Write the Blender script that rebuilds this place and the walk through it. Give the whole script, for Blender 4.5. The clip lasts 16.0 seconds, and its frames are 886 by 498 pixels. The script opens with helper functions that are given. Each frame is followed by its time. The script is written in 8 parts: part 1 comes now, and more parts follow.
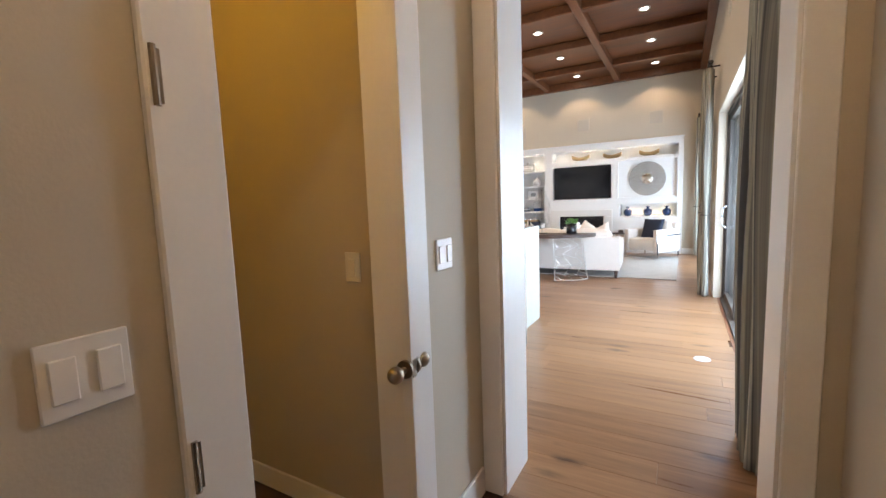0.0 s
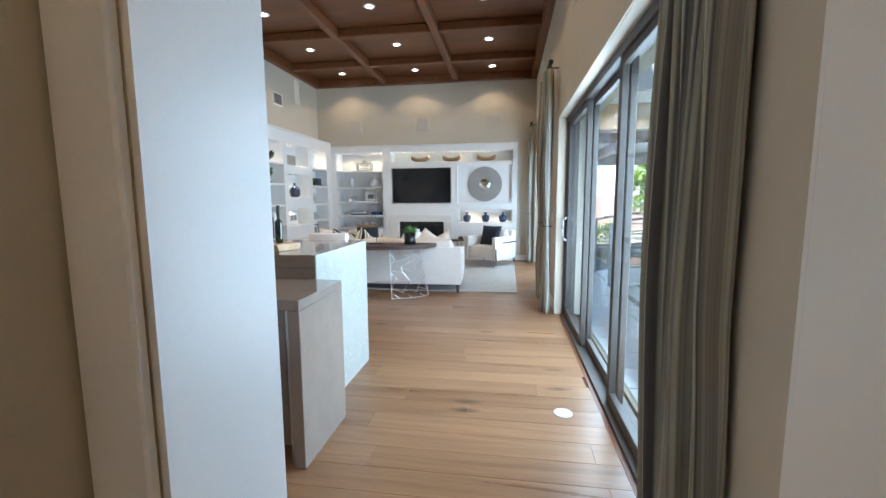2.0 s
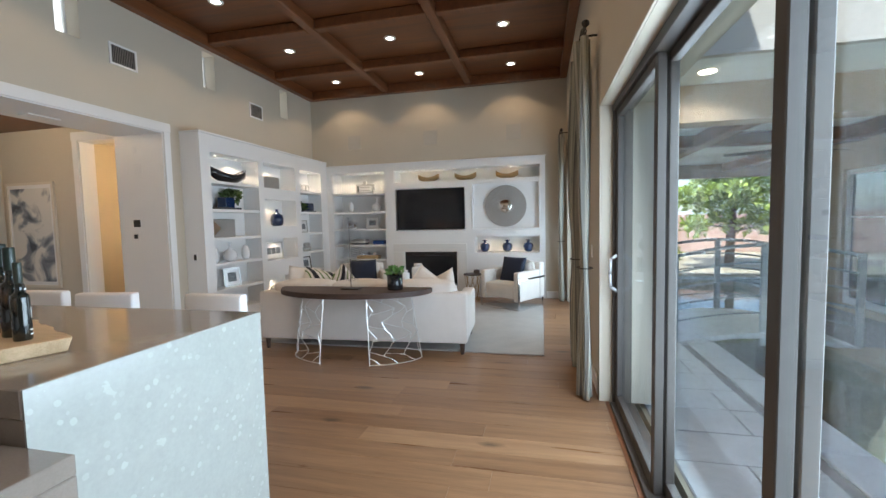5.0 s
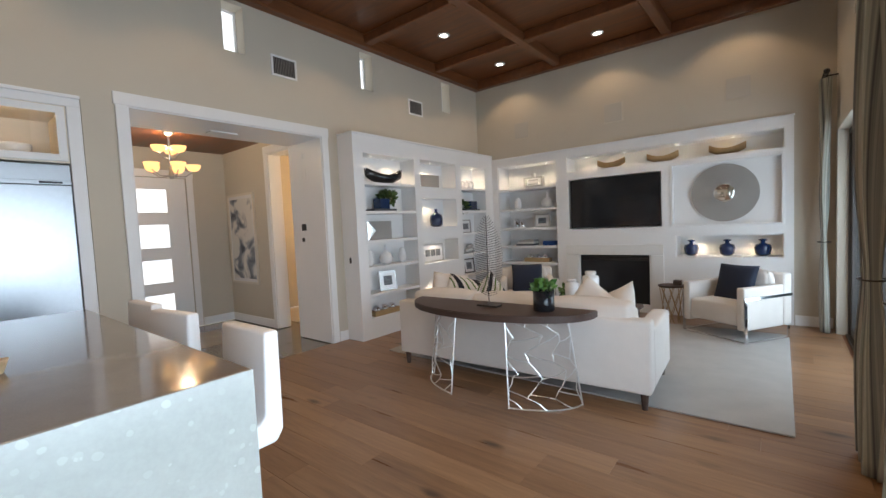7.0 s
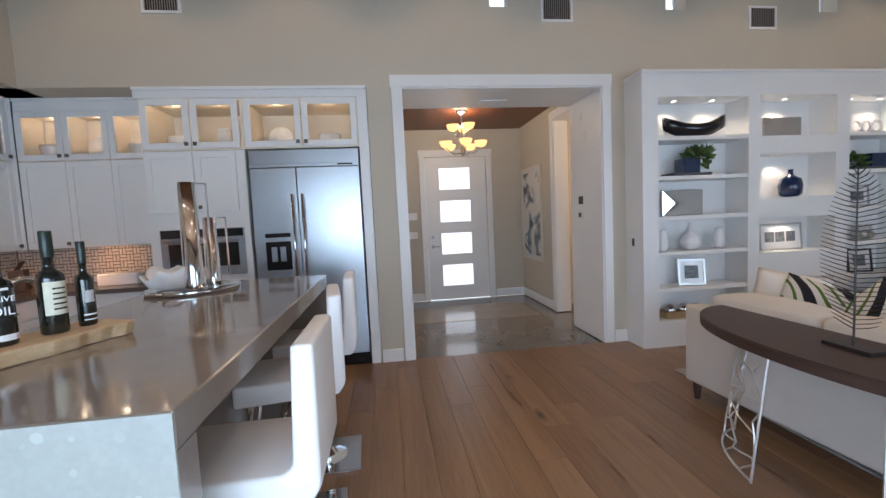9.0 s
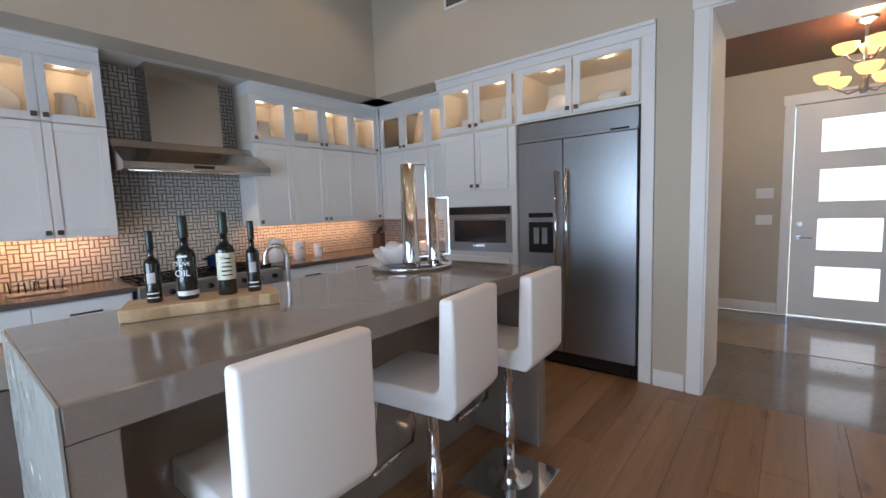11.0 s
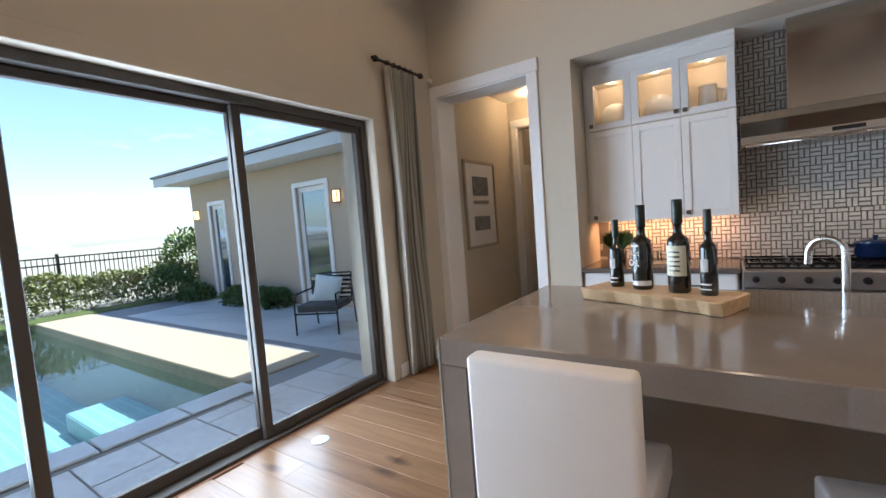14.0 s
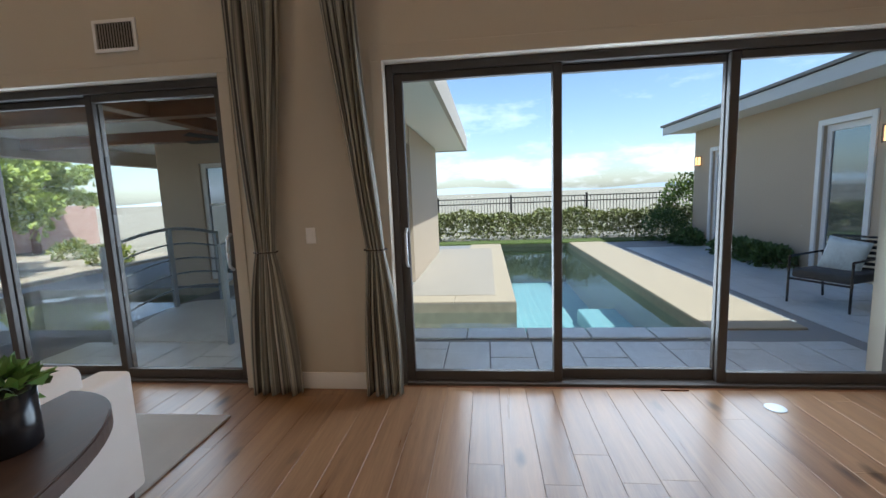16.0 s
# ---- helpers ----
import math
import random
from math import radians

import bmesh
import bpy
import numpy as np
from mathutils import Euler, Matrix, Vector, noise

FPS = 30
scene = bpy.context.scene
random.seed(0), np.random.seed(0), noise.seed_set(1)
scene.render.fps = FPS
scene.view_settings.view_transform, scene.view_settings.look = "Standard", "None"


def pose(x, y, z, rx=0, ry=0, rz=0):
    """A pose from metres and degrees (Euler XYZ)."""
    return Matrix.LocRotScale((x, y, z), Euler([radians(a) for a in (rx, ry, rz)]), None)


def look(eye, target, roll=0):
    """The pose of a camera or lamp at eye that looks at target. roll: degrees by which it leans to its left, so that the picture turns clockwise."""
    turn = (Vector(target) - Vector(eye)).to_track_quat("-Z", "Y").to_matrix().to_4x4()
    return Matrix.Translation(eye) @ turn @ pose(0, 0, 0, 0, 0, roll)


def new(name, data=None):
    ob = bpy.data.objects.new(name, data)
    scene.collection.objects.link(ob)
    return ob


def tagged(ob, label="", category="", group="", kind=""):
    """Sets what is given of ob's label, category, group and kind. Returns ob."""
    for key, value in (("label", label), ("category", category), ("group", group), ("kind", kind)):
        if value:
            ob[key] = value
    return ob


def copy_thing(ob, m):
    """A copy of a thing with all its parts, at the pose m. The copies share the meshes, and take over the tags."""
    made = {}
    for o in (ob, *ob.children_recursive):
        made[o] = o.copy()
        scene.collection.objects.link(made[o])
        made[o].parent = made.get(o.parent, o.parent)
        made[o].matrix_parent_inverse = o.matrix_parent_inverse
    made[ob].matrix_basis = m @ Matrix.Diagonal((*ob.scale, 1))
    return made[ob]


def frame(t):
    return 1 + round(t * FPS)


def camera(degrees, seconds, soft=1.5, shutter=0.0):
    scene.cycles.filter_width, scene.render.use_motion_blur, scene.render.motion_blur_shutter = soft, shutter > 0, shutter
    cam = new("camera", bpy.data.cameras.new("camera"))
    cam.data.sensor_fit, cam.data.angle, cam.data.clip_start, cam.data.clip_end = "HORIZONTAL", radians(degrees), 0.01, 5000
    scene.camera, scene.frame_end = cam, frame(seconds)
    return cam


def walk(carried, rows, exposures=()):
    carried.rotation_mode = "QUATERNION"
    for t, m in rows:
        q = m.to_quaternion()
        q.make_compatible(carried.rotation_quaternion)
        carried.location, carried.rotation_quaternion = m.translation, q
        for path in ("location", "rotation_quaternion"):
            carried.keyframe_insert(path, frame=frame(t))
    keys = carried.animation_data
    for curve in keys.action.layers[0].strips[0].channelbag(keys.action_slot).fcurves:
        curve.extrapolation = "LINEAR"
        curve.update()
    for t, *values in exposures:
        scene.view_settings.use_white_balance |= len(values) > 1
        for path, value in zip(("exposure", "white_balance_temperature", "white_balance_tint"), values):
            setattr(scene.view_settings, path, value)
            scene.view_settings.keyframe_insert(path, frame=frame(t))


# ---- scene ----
cam = camera(93.0, 16.0)
PATH = [
    (0, (0.296, 0.734, 1.371), (-0.691, 2.459, 1.151), -2.1),
    (0.5, (0.159, 1.011, 1.407), (-0.441, 2.905, 1.172), -2.1),
    (1, (0.075, 1.286, 1.415), (-0.344, 3.223, 1.151), -1.5),
    (1.5, (0.081, 1.63, 1.421), (-0.279, 3.579, 1.159), -0.4),
    (2, (0.084, 1.959, 1.423), (-0.218, 3.921, 1.186), -0.3),
    (2.5, (0.09, 2.277, 1.423), (-0.162, 4.25, 1.209), -0.3),
    (3, (0.123, 2.61, 1.427), (-0.097, 4.588, 1.232), -0.6),
    (5.5, (0.266, 3.946, 1.502), (-0.345, 5.847, 1.39), -1.7),
    (6, (0.316, 4.26, 1.506), (-0.492, 6.087, 1.401), -2.2),
    (6.5, (0.263, 4.539, 1.484), (-0.76, 6.254, 1.381), -2.5),
    (7, (0.166, 4.807, 1.491), (-1.088, 6.36, 1.378), -2.7),
    (7.5, (0.107, 5.12, 1.468), (-1.39, 6.441, 1.351), -3.0),
    (8, (0.005, 5.4, 1.452), (-1.712, 6.418, 1.327), -3.1),
    (8.5, (-0.133, 5.635, 1.433), (-2.019, 6.287, 1.302), -3.0),
    (9, (-0.26, 5.871, 1.427), (-2.238, 6.125, 1.277), -2.7),
    (11.5, (-1.206, 6.578, 1.434), (-2.437, 5.016, 1.226), -2.5),
    (12, (-1.396, 6.608, 1.437), (-2.246, 4.809, 1.228), -3.4),
    (12.5, (-1.576, 6.646, 1.443), (-1.964, 4.693, 1.256), -4.2),
    (13, (-1.687, 6.602, 1.431), (-1.56, 4.612, 1.272), -4.6),
    (13.5, (-1.785, 6.54, 1.438), (-1.138, 4.653, 1.297), -4.6),
    (14, (-1.887, 6.469, 1.432), (-0.757, 4.824, 1.297), -4.4),
    (14.5, (-1.972, 6.465, 1.421), (-0.444, 5.184, 1.268), -4.0),
    (15, (-2.076, 6.511, 1.416), (-0.257, 5.697, 1.239), -3.6),
    (15.5, (-2.193, 6.517, 1.437), (-0.225, 6.227, 1.227), -2.9),
    (16, (-2.281, 6.51, 1.442), (-0.309, 6.723, 1.185), -2.2),
]
# stops, white balance and tint of the camera along the way
EXPOSURES = [
    (0, 1.95, 5750, 10), (1.0, 1.55, 5550, 10), (2.0, 1.45, 5250, 3), (3.2, 1.22, 5350, 4), (5.5, 0.95, 5800, 7), (7.0, 0.85, 5850, 9),
    (8.0, 0.75, 5600, 10), (9.2, 0.8, 5450, 10), (11.3, 0.9, 5450, 10), (12.5, 1.15, 5450, 10), (13.0, 1.15, 5450, 10), (13.5, 1.2, 5350, 10), (14.0, 1.15, 5600, 10), (14.5, 0.62, 6300, 11), (15.5, 0.55, 6150, 11), (16, 0.52, 5750, 10),
]
walk(cam, [(t, look(eye, target, roll)) for t, eye, target, roll in PATH], EXPOSURES)
# ---- world, sun and lamps ----
world = bpy.data.worlds.new("sky")
scene.world = world
world.use_nodes = True
wn = world.node_tree.nodes
wl = world.node_tree.links
bg = wn["Background"]
sky = wn.new("ShaderNodeTexSky")
sky.sky_type = 'NISHITA'
sky.sun_disc = False
sky.sun_elevation = radians(60)
sky.sun_rotation = radians(214)
wcoord = wn.new("ShaderNodeTexCoord")
wmap = wn.new("ShaderNodeMapping")
wmap.inputs["Scale"].default_value = (1.0, 1.0, 3.2)
wnoise = wn.new("ShaderNodeTexNoise")
wnoise.inputs["Scale"].default_value = 3.2
wnoise.inputs["Detail"].default_value = 8
wnoise.inputs["Roughness"].default_value = 0.62
wramp = wn.new("ShaderNodeValToRGB")
wramp.color_ramp.elements[0].position = 0.52
wramp.color_ramp.elements[1].position = 0.72
wsep = wn.new("ShaderNodeSeparateXYZ")
wband = wn.new("ShaderNodeMapRange")
wband.inputs["From Min"].default_value = 0.34
wband.inputs["From Max"].default_value = 0.03
wmul = wn.new("ShaderNodeMath")
wmul.operation = 'MULTIPLY'
wmix = wn.new("ShaderNodeMixRGB")
wmix.inputs[2].default_value = (9.0, 9.2, 9.6, 1)
wl.new(wcoord.outputs["Generated"], wmap.inputs["Vector"])
wl.new(wmap.outputs["Vector"], wnoise.inputs["Vector"])
wl.new(wnoise.outputs["Fac"], wramp.inputs["Fac"])
wl.new(wcoord.outputs["Generated"], wsep.inputs["Vector"])
wl.new(wsep.outputs["Z"], wband.inputs["Value"])
wl.new(wramp.outputs["Color"], wmul.inputs[0])
wl.new(wband.outputs["Result"], wmul.inputs[1])
wl.new(wmul.outputs["Value"], wmix.inputs[0])
wl.new(sky.outputs["Color"], wmix.inputs[1])
wl.new(wmix.outputs["Color"], bg.inputs["Color"])
bg.inputs["Strength"].default_value = 0.15

sun_data = bpy.data.lights.new("sun", 'SUN')
sun_data.energy, sun_data.angle, sun_data.color = 5.0, radians(0.53), (1.0, 0.95, 0.86)
sun = new("sun", sun_data)
sun.matrix_world = look((-6, -9, 20), (0, 0, 0))

WARM = (1.0, 0.72, 0.42)
CAN_X = (-3.58, -1.93, -0.28)
CAN_Y = (11.22, 9.69, 8.16, 6.63, 5.10, 3.60)
CAN_Z = 4.19


def lamp(name, kind, place, watts, colour=WARM, target=None, size=0.05, spread=110):
    data = bpy.data.lights.new(name, kind)
    data.energy, data.color = watts, colour
    if kind == 'SPOT':
        data.spot_size, data.spot_blend, data.shadow_soft_size = radians(spread), 0.4, size
    elif kind == 'AREA':
        data.shape, data.size, data.size_y = 'RECTANGLE', size[0], size[1]
    else:
        data.shadow_soft_size = size
    ob = new(name, data)
    ob.matrix_world = look(place, target if target else (place[0], place[1] + 1e-4, place[2] - 1))
    return ob


for cx in CAN_X:
    for cy in CAN_Y:
        lamp("can_lamp", 'SPOT', (cx, cy, CAN_Z - 0.03), 9.5, (1.0, 0.66, 0.36), size=0.04, spread=118)
# sky light that enters at the two glass walls
for y0, y1, watts in ((3.75, 7.2, 70), (8.55, 11.5, 36)):
    ob = lamp("window_light", 'AREA', (1.05, (y0 + y1) / 2, 1.2), watts, (0.84, 0.92, 1.0), (-3, (y0 + y1) / 2, 0.9), (y1 - y0 - 0.9, 1.9))

# ---- materials ----


def shader(name):
    m = bpy.data.materials.new(name)
    m.use_nodes = True
    nt = m.node_tree
    return m, nt, nt.nodes["Principled BSDF"]


def node(nt, kind, **inputs):
    n = nt.nodes.new(kind)
    for k, v in inputs.items():
        n.inputs[k.replace("_", " ")].default_value = v
    return n


def position(nt, scale):
    g = nt.nodes.new("ShaderNodeNewGeometry")
    mp = nt.nodes.new("ShaderNodeMapping")
    mp.inputs["Scale"].default_value = scale
    nt.links.new(g.outputs["Position"], mp.inputs["Vector"])
    return mp.outputs["Vector"]


def paint(name, colour, rough=0.5, metal=0.0, vary=0.06, scale=3.0, grain=60.0, bump=0.1, coat=0.0, spec=0.5, dist=0.002):
    """A painted, plastered, woven or metal surface with stains at a large scale and grain at a small one."""
    m, nt, b = shader(name)
    big = node(nt, "ShaderNodeTexNoise", Scale=scale, Detail=4.0)
    small = node(nt, "ShaderNodeTexNoise", Scale=grain, Detail=3.0)
    v = position(nt, (1, 1, 1))
    nt.links.new(v, big.inputs["Vector"])
    nt.links.new(v, small.inputs["Vector"])
    add = nt.nodes.new("ShaderNodeMath")
    add.operation = 'ADD'
    nt.links.new(big.outputs["Fac"], add.inputs[0])
    nt.links.new(small.outputs["Fac"], add.inputs[1])
    ramp = nt.nodes.new("ShaderNodeMapRange")
    ramp.inputs["From Min"].default_value = 0.6
    ramp.inputs["From Max"].default_value = 1.4
    nt.links.new(add.outputs["Value"], ramp.inputs["Value"])
    mix = nt.nodes.new("ShaderNodeMixRGB")
    mix.inputs[1].default_value = (*[c * (1 - vary) for c in colour], 1)
    mix.inputs[2].default_value = (*[min(1, c * (1 + vary)) for c in colour], 1)
    nt.links.new(ramp.outputs["Result"], mix.inputs[0])
    nt.links.new(mix.outputs["Color"], b.inputs["Base Color"])
    rr = nt.nodes.new("ShaderNodeMapRange")
    rr.inputs["To Min"].default_value = max(0.02, rough - 0.08)
    rr.inputs["To Max"].default_value = min(1, rough + 0.08)
    nt.links.new(big.outputs["Fac"], rr.inputs["Value"])
    nt.links.new(rr.outputs["Result"], b.inputs["Roughness"])
    b.inputs["Metallic"].default_value = metal
    b.inputs["Specular IOR Level"].default_value = spec
    b.inputs["Coat Weight"].default_value = coat
    if bump:
        bp = node(nt, "ShaderNodeBump", Strength=bump, Distance=dist)
        nt.links.new(small.outputs["Fac"], bp.inputs["Height"])
        nt.links.new(bp.outputs["Normal"], b.inputs["Normal"])
    return m


def wood(name, dark, light, along, rough=0.35, knots=0.0, each=0.35, scale=1.0, coat=0.0, bump=0.15):
    """Planks or boards: grain drawn out along one axis, a tone of its own for each piece, knots where asked."""
    m, nt, b = shader(name)
    stretch = [14.0 * scale] * 3
    stretch[along] = 0.9 * scale
    v = position(nt, stretch)
    info = nt.nodes.new("ShaderNodeObjectInfo")
    sc = nt.nodes.new("ShaderNodeMath")
    sc.operation = 'MULTIPLY'
    sc.inputs[1].default_value = 90.0
    nt.links.new(info.outputs["Random"], sc.inputs[0])
    off = nt.nodes.new("ShaderNodeVectorMath")
    off.operation = 'ADD'
    nt.links.new(v, off.inputs[0])
    nt.links.new(sc.outputs["Value"], off.inputs[1])
    n1 = node(nt, "ShaderNodeTexNoise", Scale=1.0, Detail=6.0, Roughness=0.6, Distortion=0.6)
    nt.links.new(off.outputs["Vector"], n1.inputs["Vector"])
    n2 = node(nt, "ShaderNodeTexNoise", Scale=9.0, Detail=3.0)
    nt.links.new(off.outputs["Vector"], n2.inputs["Vector"])
    a = nt.nodes.new("ShaderNodeMath")
    a.operation = 'MULTIPLY_ADD'
    a.inputs[1].default_value = 0.35
    nt.links.new(n2.outputs["Fac"], a.inputs[0])
    nt.links.new(n1.outputs["Fac"], a.inputs[2])
    r = nt.nodes.new("ShaderNodeMath")
    r.operation = 'MULTIPLY_ADD'
    r.inputs[1].default_value = each
    nt.links.new(info.outputs["Random"], r.inputs[0])
    nt.links.new(a.outputs["Value"], r.inputs[2])
    ramp = nt.nodes.new("ShaderNodeMapRange")
    ramp.inputs["From Min"].default_value = 0.40
    ramp.inputs["From Max"].default_value = 1.0 + each
    nt.links.new(r.outputs["Value"], ramp.inputs["Value"])
    mix = nt.nodes.new("ShaderNodeMixRGB")
    mix.inputs[1].default_value = (*dark, 1)
    mix.inputs[2].default_value = (*light, 1)
    nt.links.new(ramp.outputs["Result"], mix.inputs[0])
    colour = mix.outputs["Color"]
    if knots:
        ks = [5.5] * 3
        ks[along] = 1.9
        kv = position(nt, ks)
        vor = node(nt, "ShaderNodeTexVoronoi", Scale=1.0)
        warp = node(nt, "ShaderNodeTexNoise", Scale=7.0, Detail=3.0)
        nt.links.new(kv, warp.inputs["Vector"])
        wa = nt.nodes.new("ShaderNodeMixRGB")
        wa.inputs[0].default_value = 0.12
        nt.links.new(kv, wa.inputs[1])
        nt.links.new(warp.outputs["Color"], wa.inputs[2])
        nt.links.new(wa.outputs["Color"], vor.inputs["Vector"])
        kr = nt.nodes.new("ShaderNodeMapRange")
        kr.inputs["From Min"].default_value = 0.20
        kr.inputs["From Max"].default_value = 0.05
        nt.links.new(vor.outputs["Distance"], kr.inputs["Value"])
        pick = nt.nodes.new("ShaderNodeMath")
        pick.operation = 'GREATER_THAN'
        pick.inputs[1].default_value = 0.60
        sep = nt.nodes.new("ShaderNodeSeparateColor")
        nt.links.new(vor.outputs["Color"], sep.inputs["Color"])
        nt.links.new(sep.outputs["Red"], pick.inputs[0])
        km = nt.nodes.new("ShaderNodeMath")
        km.operation = 'MULTIPLY'
        nt.links.new(kr.outputs["Result"], km.inputs[0])
        nt.links.new(pick.outputs["Value"], km.inputs[1])
        kk = nt.nodes.new("ShaderNodeMath")
        kk.operation = 'MULTIPLY'
        kk.inputs[1].default_value = knots
        nt.links.new(km.outputs["Value"], kk.inputs[0])
        kmix = nt.nodes.new("ShaderNodeMixRGB")
        kmix.inputs[2].default_value = (*[c * 0.35 for c in dark], 1)
        nt.links.new(kk.outputs["Value"], kmix.inputs[0])
        nt.links.new(colour, kmix.inputs[1])
        colour = kmix.outputs["Color"]
    nt.links.new(colour, b.inputs["Base Color"])
    rr = nt.nodes.new("ShaderNodeMapRange")
    rr.inputs["To Min"].default_value = rough - 0.08
    rr.inputs["To Max"].default_value = rough + 0.12
    nt.links.new(n1.outputs["Fac"], rr.inputs["Value"])
    nt.links.new(rr.outputs["Result"], b.inputs["Roughness"])
    b.inputs["Coat Weight"].default_value = coat
    bp = node(nt, "ShaderNodeBump", Strength=bump, Distance=0.002)
    nt.links.new(a.outputs["Value"], bp.inputs["Height"])
    nt.links.new(bp.outputs["Normal"], b.inputs["Normal"])
    return m


def pane_glass(name, tint=(1, 1, 1), gloss=1.0):
    """Thin clear glass: what is behind shows through, and it mirrors more at a slant."""
    m, nt, b = shader(name)
    nt.nodes.remove(b)
    clear = node(nt, "ShaderNodeBsdfTransparent", Color=(*tint, 1))
    shiny = node(nt, "ShaderNodeBsdfGlossy", Roughness=0.0)
    fres = node(nt, "ShaderNodeFresnel", IOR=1.45)
    k = nt.nodes.new("ShaderNodeMath")
    k.operation = 'MULTIPLY'
    k.inputs[1].default_value = gloss
    mix = nt.nodes.new("ShaderNodeMixShader")
    nt.links.new(fres.outputs["Fac"], k.inputs[0])
    nt.links.new(k.outputs["Value"], mix.inputs["Fac"])
    nt.links.new(clear.outputs["BSDF"], mix.inputs[1])
    nt.links.new(shiny.outputs["BSDF"], mix.inputs[2])
    nt.links.new(mix.outputs["Shader"], nt.nodes["Material Output"].inputs["Surface"])
    return m


def chips(name, base, pale):
    """Polished stone: cloudy ground strewn with small pale shell-like chips."""
    m = paint(name, base, 0.24, vary=0.07, scale=11, grain=60, bump=0.0, coat=0.15)
    nt = m.node_tree
    b = nt.nodes["Principled BSDF"]
    v = position(nt, (1, 1, 1))
    warp = node(nt, "ShaderNodeTexNoise", Scale=30.0, Detail=2.0)
    nt.links.new(v, warp.inputs["Vector"])
    wv = node(nt, "ShaderNodeMixRGB", Fac=0.012)
    nt.links.new(v, wv.inputs[1])
    nt.links.new(warp.outputs["Color"], wv.inputs[2])
    vor = node(nt, "ShaderNodeTexVoronoi", Scale=30.0)
    nt.links.new(wv.outputs["Color"], vor.inputs["Vector"])
    sep = nt.nodes.new("ShaderNodeSeparateColor")
    nt.links.new(vor.outputs["Color"], sep.inputs["Color"])
    size = node(nt, "ShaderNodeMapRange")
    size.inputs["From Min"].default_value, size.inputs["From Max"].default_value = 0.55, 1.0
    size.inputs["To Min"].default_value, size.inputs["To Max"].default_value = 0.0, 0.38
    nt.links.new(sep.outputs["Red"], size.inputs["Value"])
    near = nt.nodes.new("ShaderNodeMath")
    near.operation = 'LESS_THAN'
    nt.links.new(vor.outputs["Distance"], near.inputs[0])
    nt.links.new(size.outputs["Result"], near.inputs[1])
    fac = nt.nodes.new("ShaderNodeMath")
    fac.operation = 'MULTIPLY'
    nt.links.new(near.outputs["Value"], fac.inputs[0])
    nt.links.new(sep.outputs["Green"], fac.inputs[1])
    mix = nt.nodes.new("ShaderNodeMixRGB")
    mix.inputs[2].default_value = (*pale, 1)
    nt.links.new(fac.outputs["Value"], mix.inputs[0])
    nt.links.new(b.inputs["Base Color"].links[0].from_socket, mix.inputs[1])
    nt.links.new(mix.outputs["Color"], b.inputs["Base Color"])
    return m


def pool_tile(name, colour, joint):
    """Small square pool tiles with paler joints."""
    m = paint(name, colour, 0.5, vary=0.14, scale=5, grain=24, bump=0.1)
    nt = m.node_tree
    b = nt.nodes["Principled BSDF"]
    br = node(nt, "ShaderNodeTexBrick", Scale=1.0, Color1=(*colour, 1), Color2=(*[c * 0.82 for c in colour], 1), Mortar=(*joint, 1))
    br.inputs["Mortar Size"].default_value = 0.012
    br.inputs["Brick Width"].default_value = 0.15
    br.inputs["Row Height"].default_value = 0.15
    br.offset = 0.0
    nt.links.new(position(nt, (1, 1, 1)), br.inputs["Vector"])
    nt.links.new(br.outputs["Color"], b.inputs["Base Color"])
    return m


def glow(name, colour, strength):
    m, nt, b = shader(name)
    b.inputs["Base Color"].default_value = (*colour, 1)
    b.inputs["Emission Color"].default_value = (*colour, 1)
    b.inputs["Emission Strength"].default_value = strength
    return m


WALL = paint("wall_paint", (0.54, 0.485, 0.39), 0.75, vary=0.03, grain=140, bump=0.25)
WHITE = paint("white_paint", (0.80, 0.79, 0.77), 0.38, vary=0.02, grain=90, bump=0.04)
CABINET = paint("cabinet_paint", (0.80, 0.80, 0.79), 0.35, vary=0.02, grain=90, bump=0.03)
CEIL_WHITE = paint("soffit_paint", (0.72, 0.69, 0.63), 0.6, vary=0.03, bump=0.15)
PLANK = wood("oak_plank", (0.115, 0.053, 0.023), (0.36, 0.213, 0.110), 0, rough=0.29, knots=0.95, each=0.30)
CEIL_WOOD = wood("stained_ceiling", (0.062, 0.021, 0.006), (0.20, 0.070, 0.020), 0, rough=0.40, each=0.0, scale=0.8)
BEAM_WOOD = wood("stained_beam", (0.080, 0.028, 0.009), (0.22, 0.080, 0.025), 1, rough=0.42, each=0.1, scale=0.8)
FRAME = paint("bronze_frame", (0.06, 0.051, 0.044), 0.55, metal=0.0, vary=0.05, bump=0.03)
ALU = paint("pale_aluminium", (0.62, 0.64, 0.66), 0.35, metal=0.7, vary=0.03, bump=0.02)
GLASS = pane_glass("window_glass", (0.95, 0.975, 0.97), 0.16)
CAB_GLASS = pane_glass("cabinet_glass", (0.98, 0.97, 0.95), 0.9)
STEEL = paint("brushed_steel", (0.40, 0.41, 0.43), 0.34, metal=1.0, vary=0.05, scale=1.2, grain=30, bump=0.02)
CHROME = paint("chrome", (0.82, 0.82, 0.83), 0.08, metal=1.0, vary=0.02, bump=0.0)
BLACK = paint("black_gloss", (0.012, 0.012, 0.014), 0.18, vary=0.1, bump=0.0)
IRON = paint("dark_iron", (0.05, 0.043, 0.038), 0.45, metal=0.6, vary=0.1, bump=0.1)
STONE = paint("grey_quartz", (0.235, 0.198, 0.165), 0.12, vary=0.09, scale=9, grain=190, bump=0.03, coat=0.3)
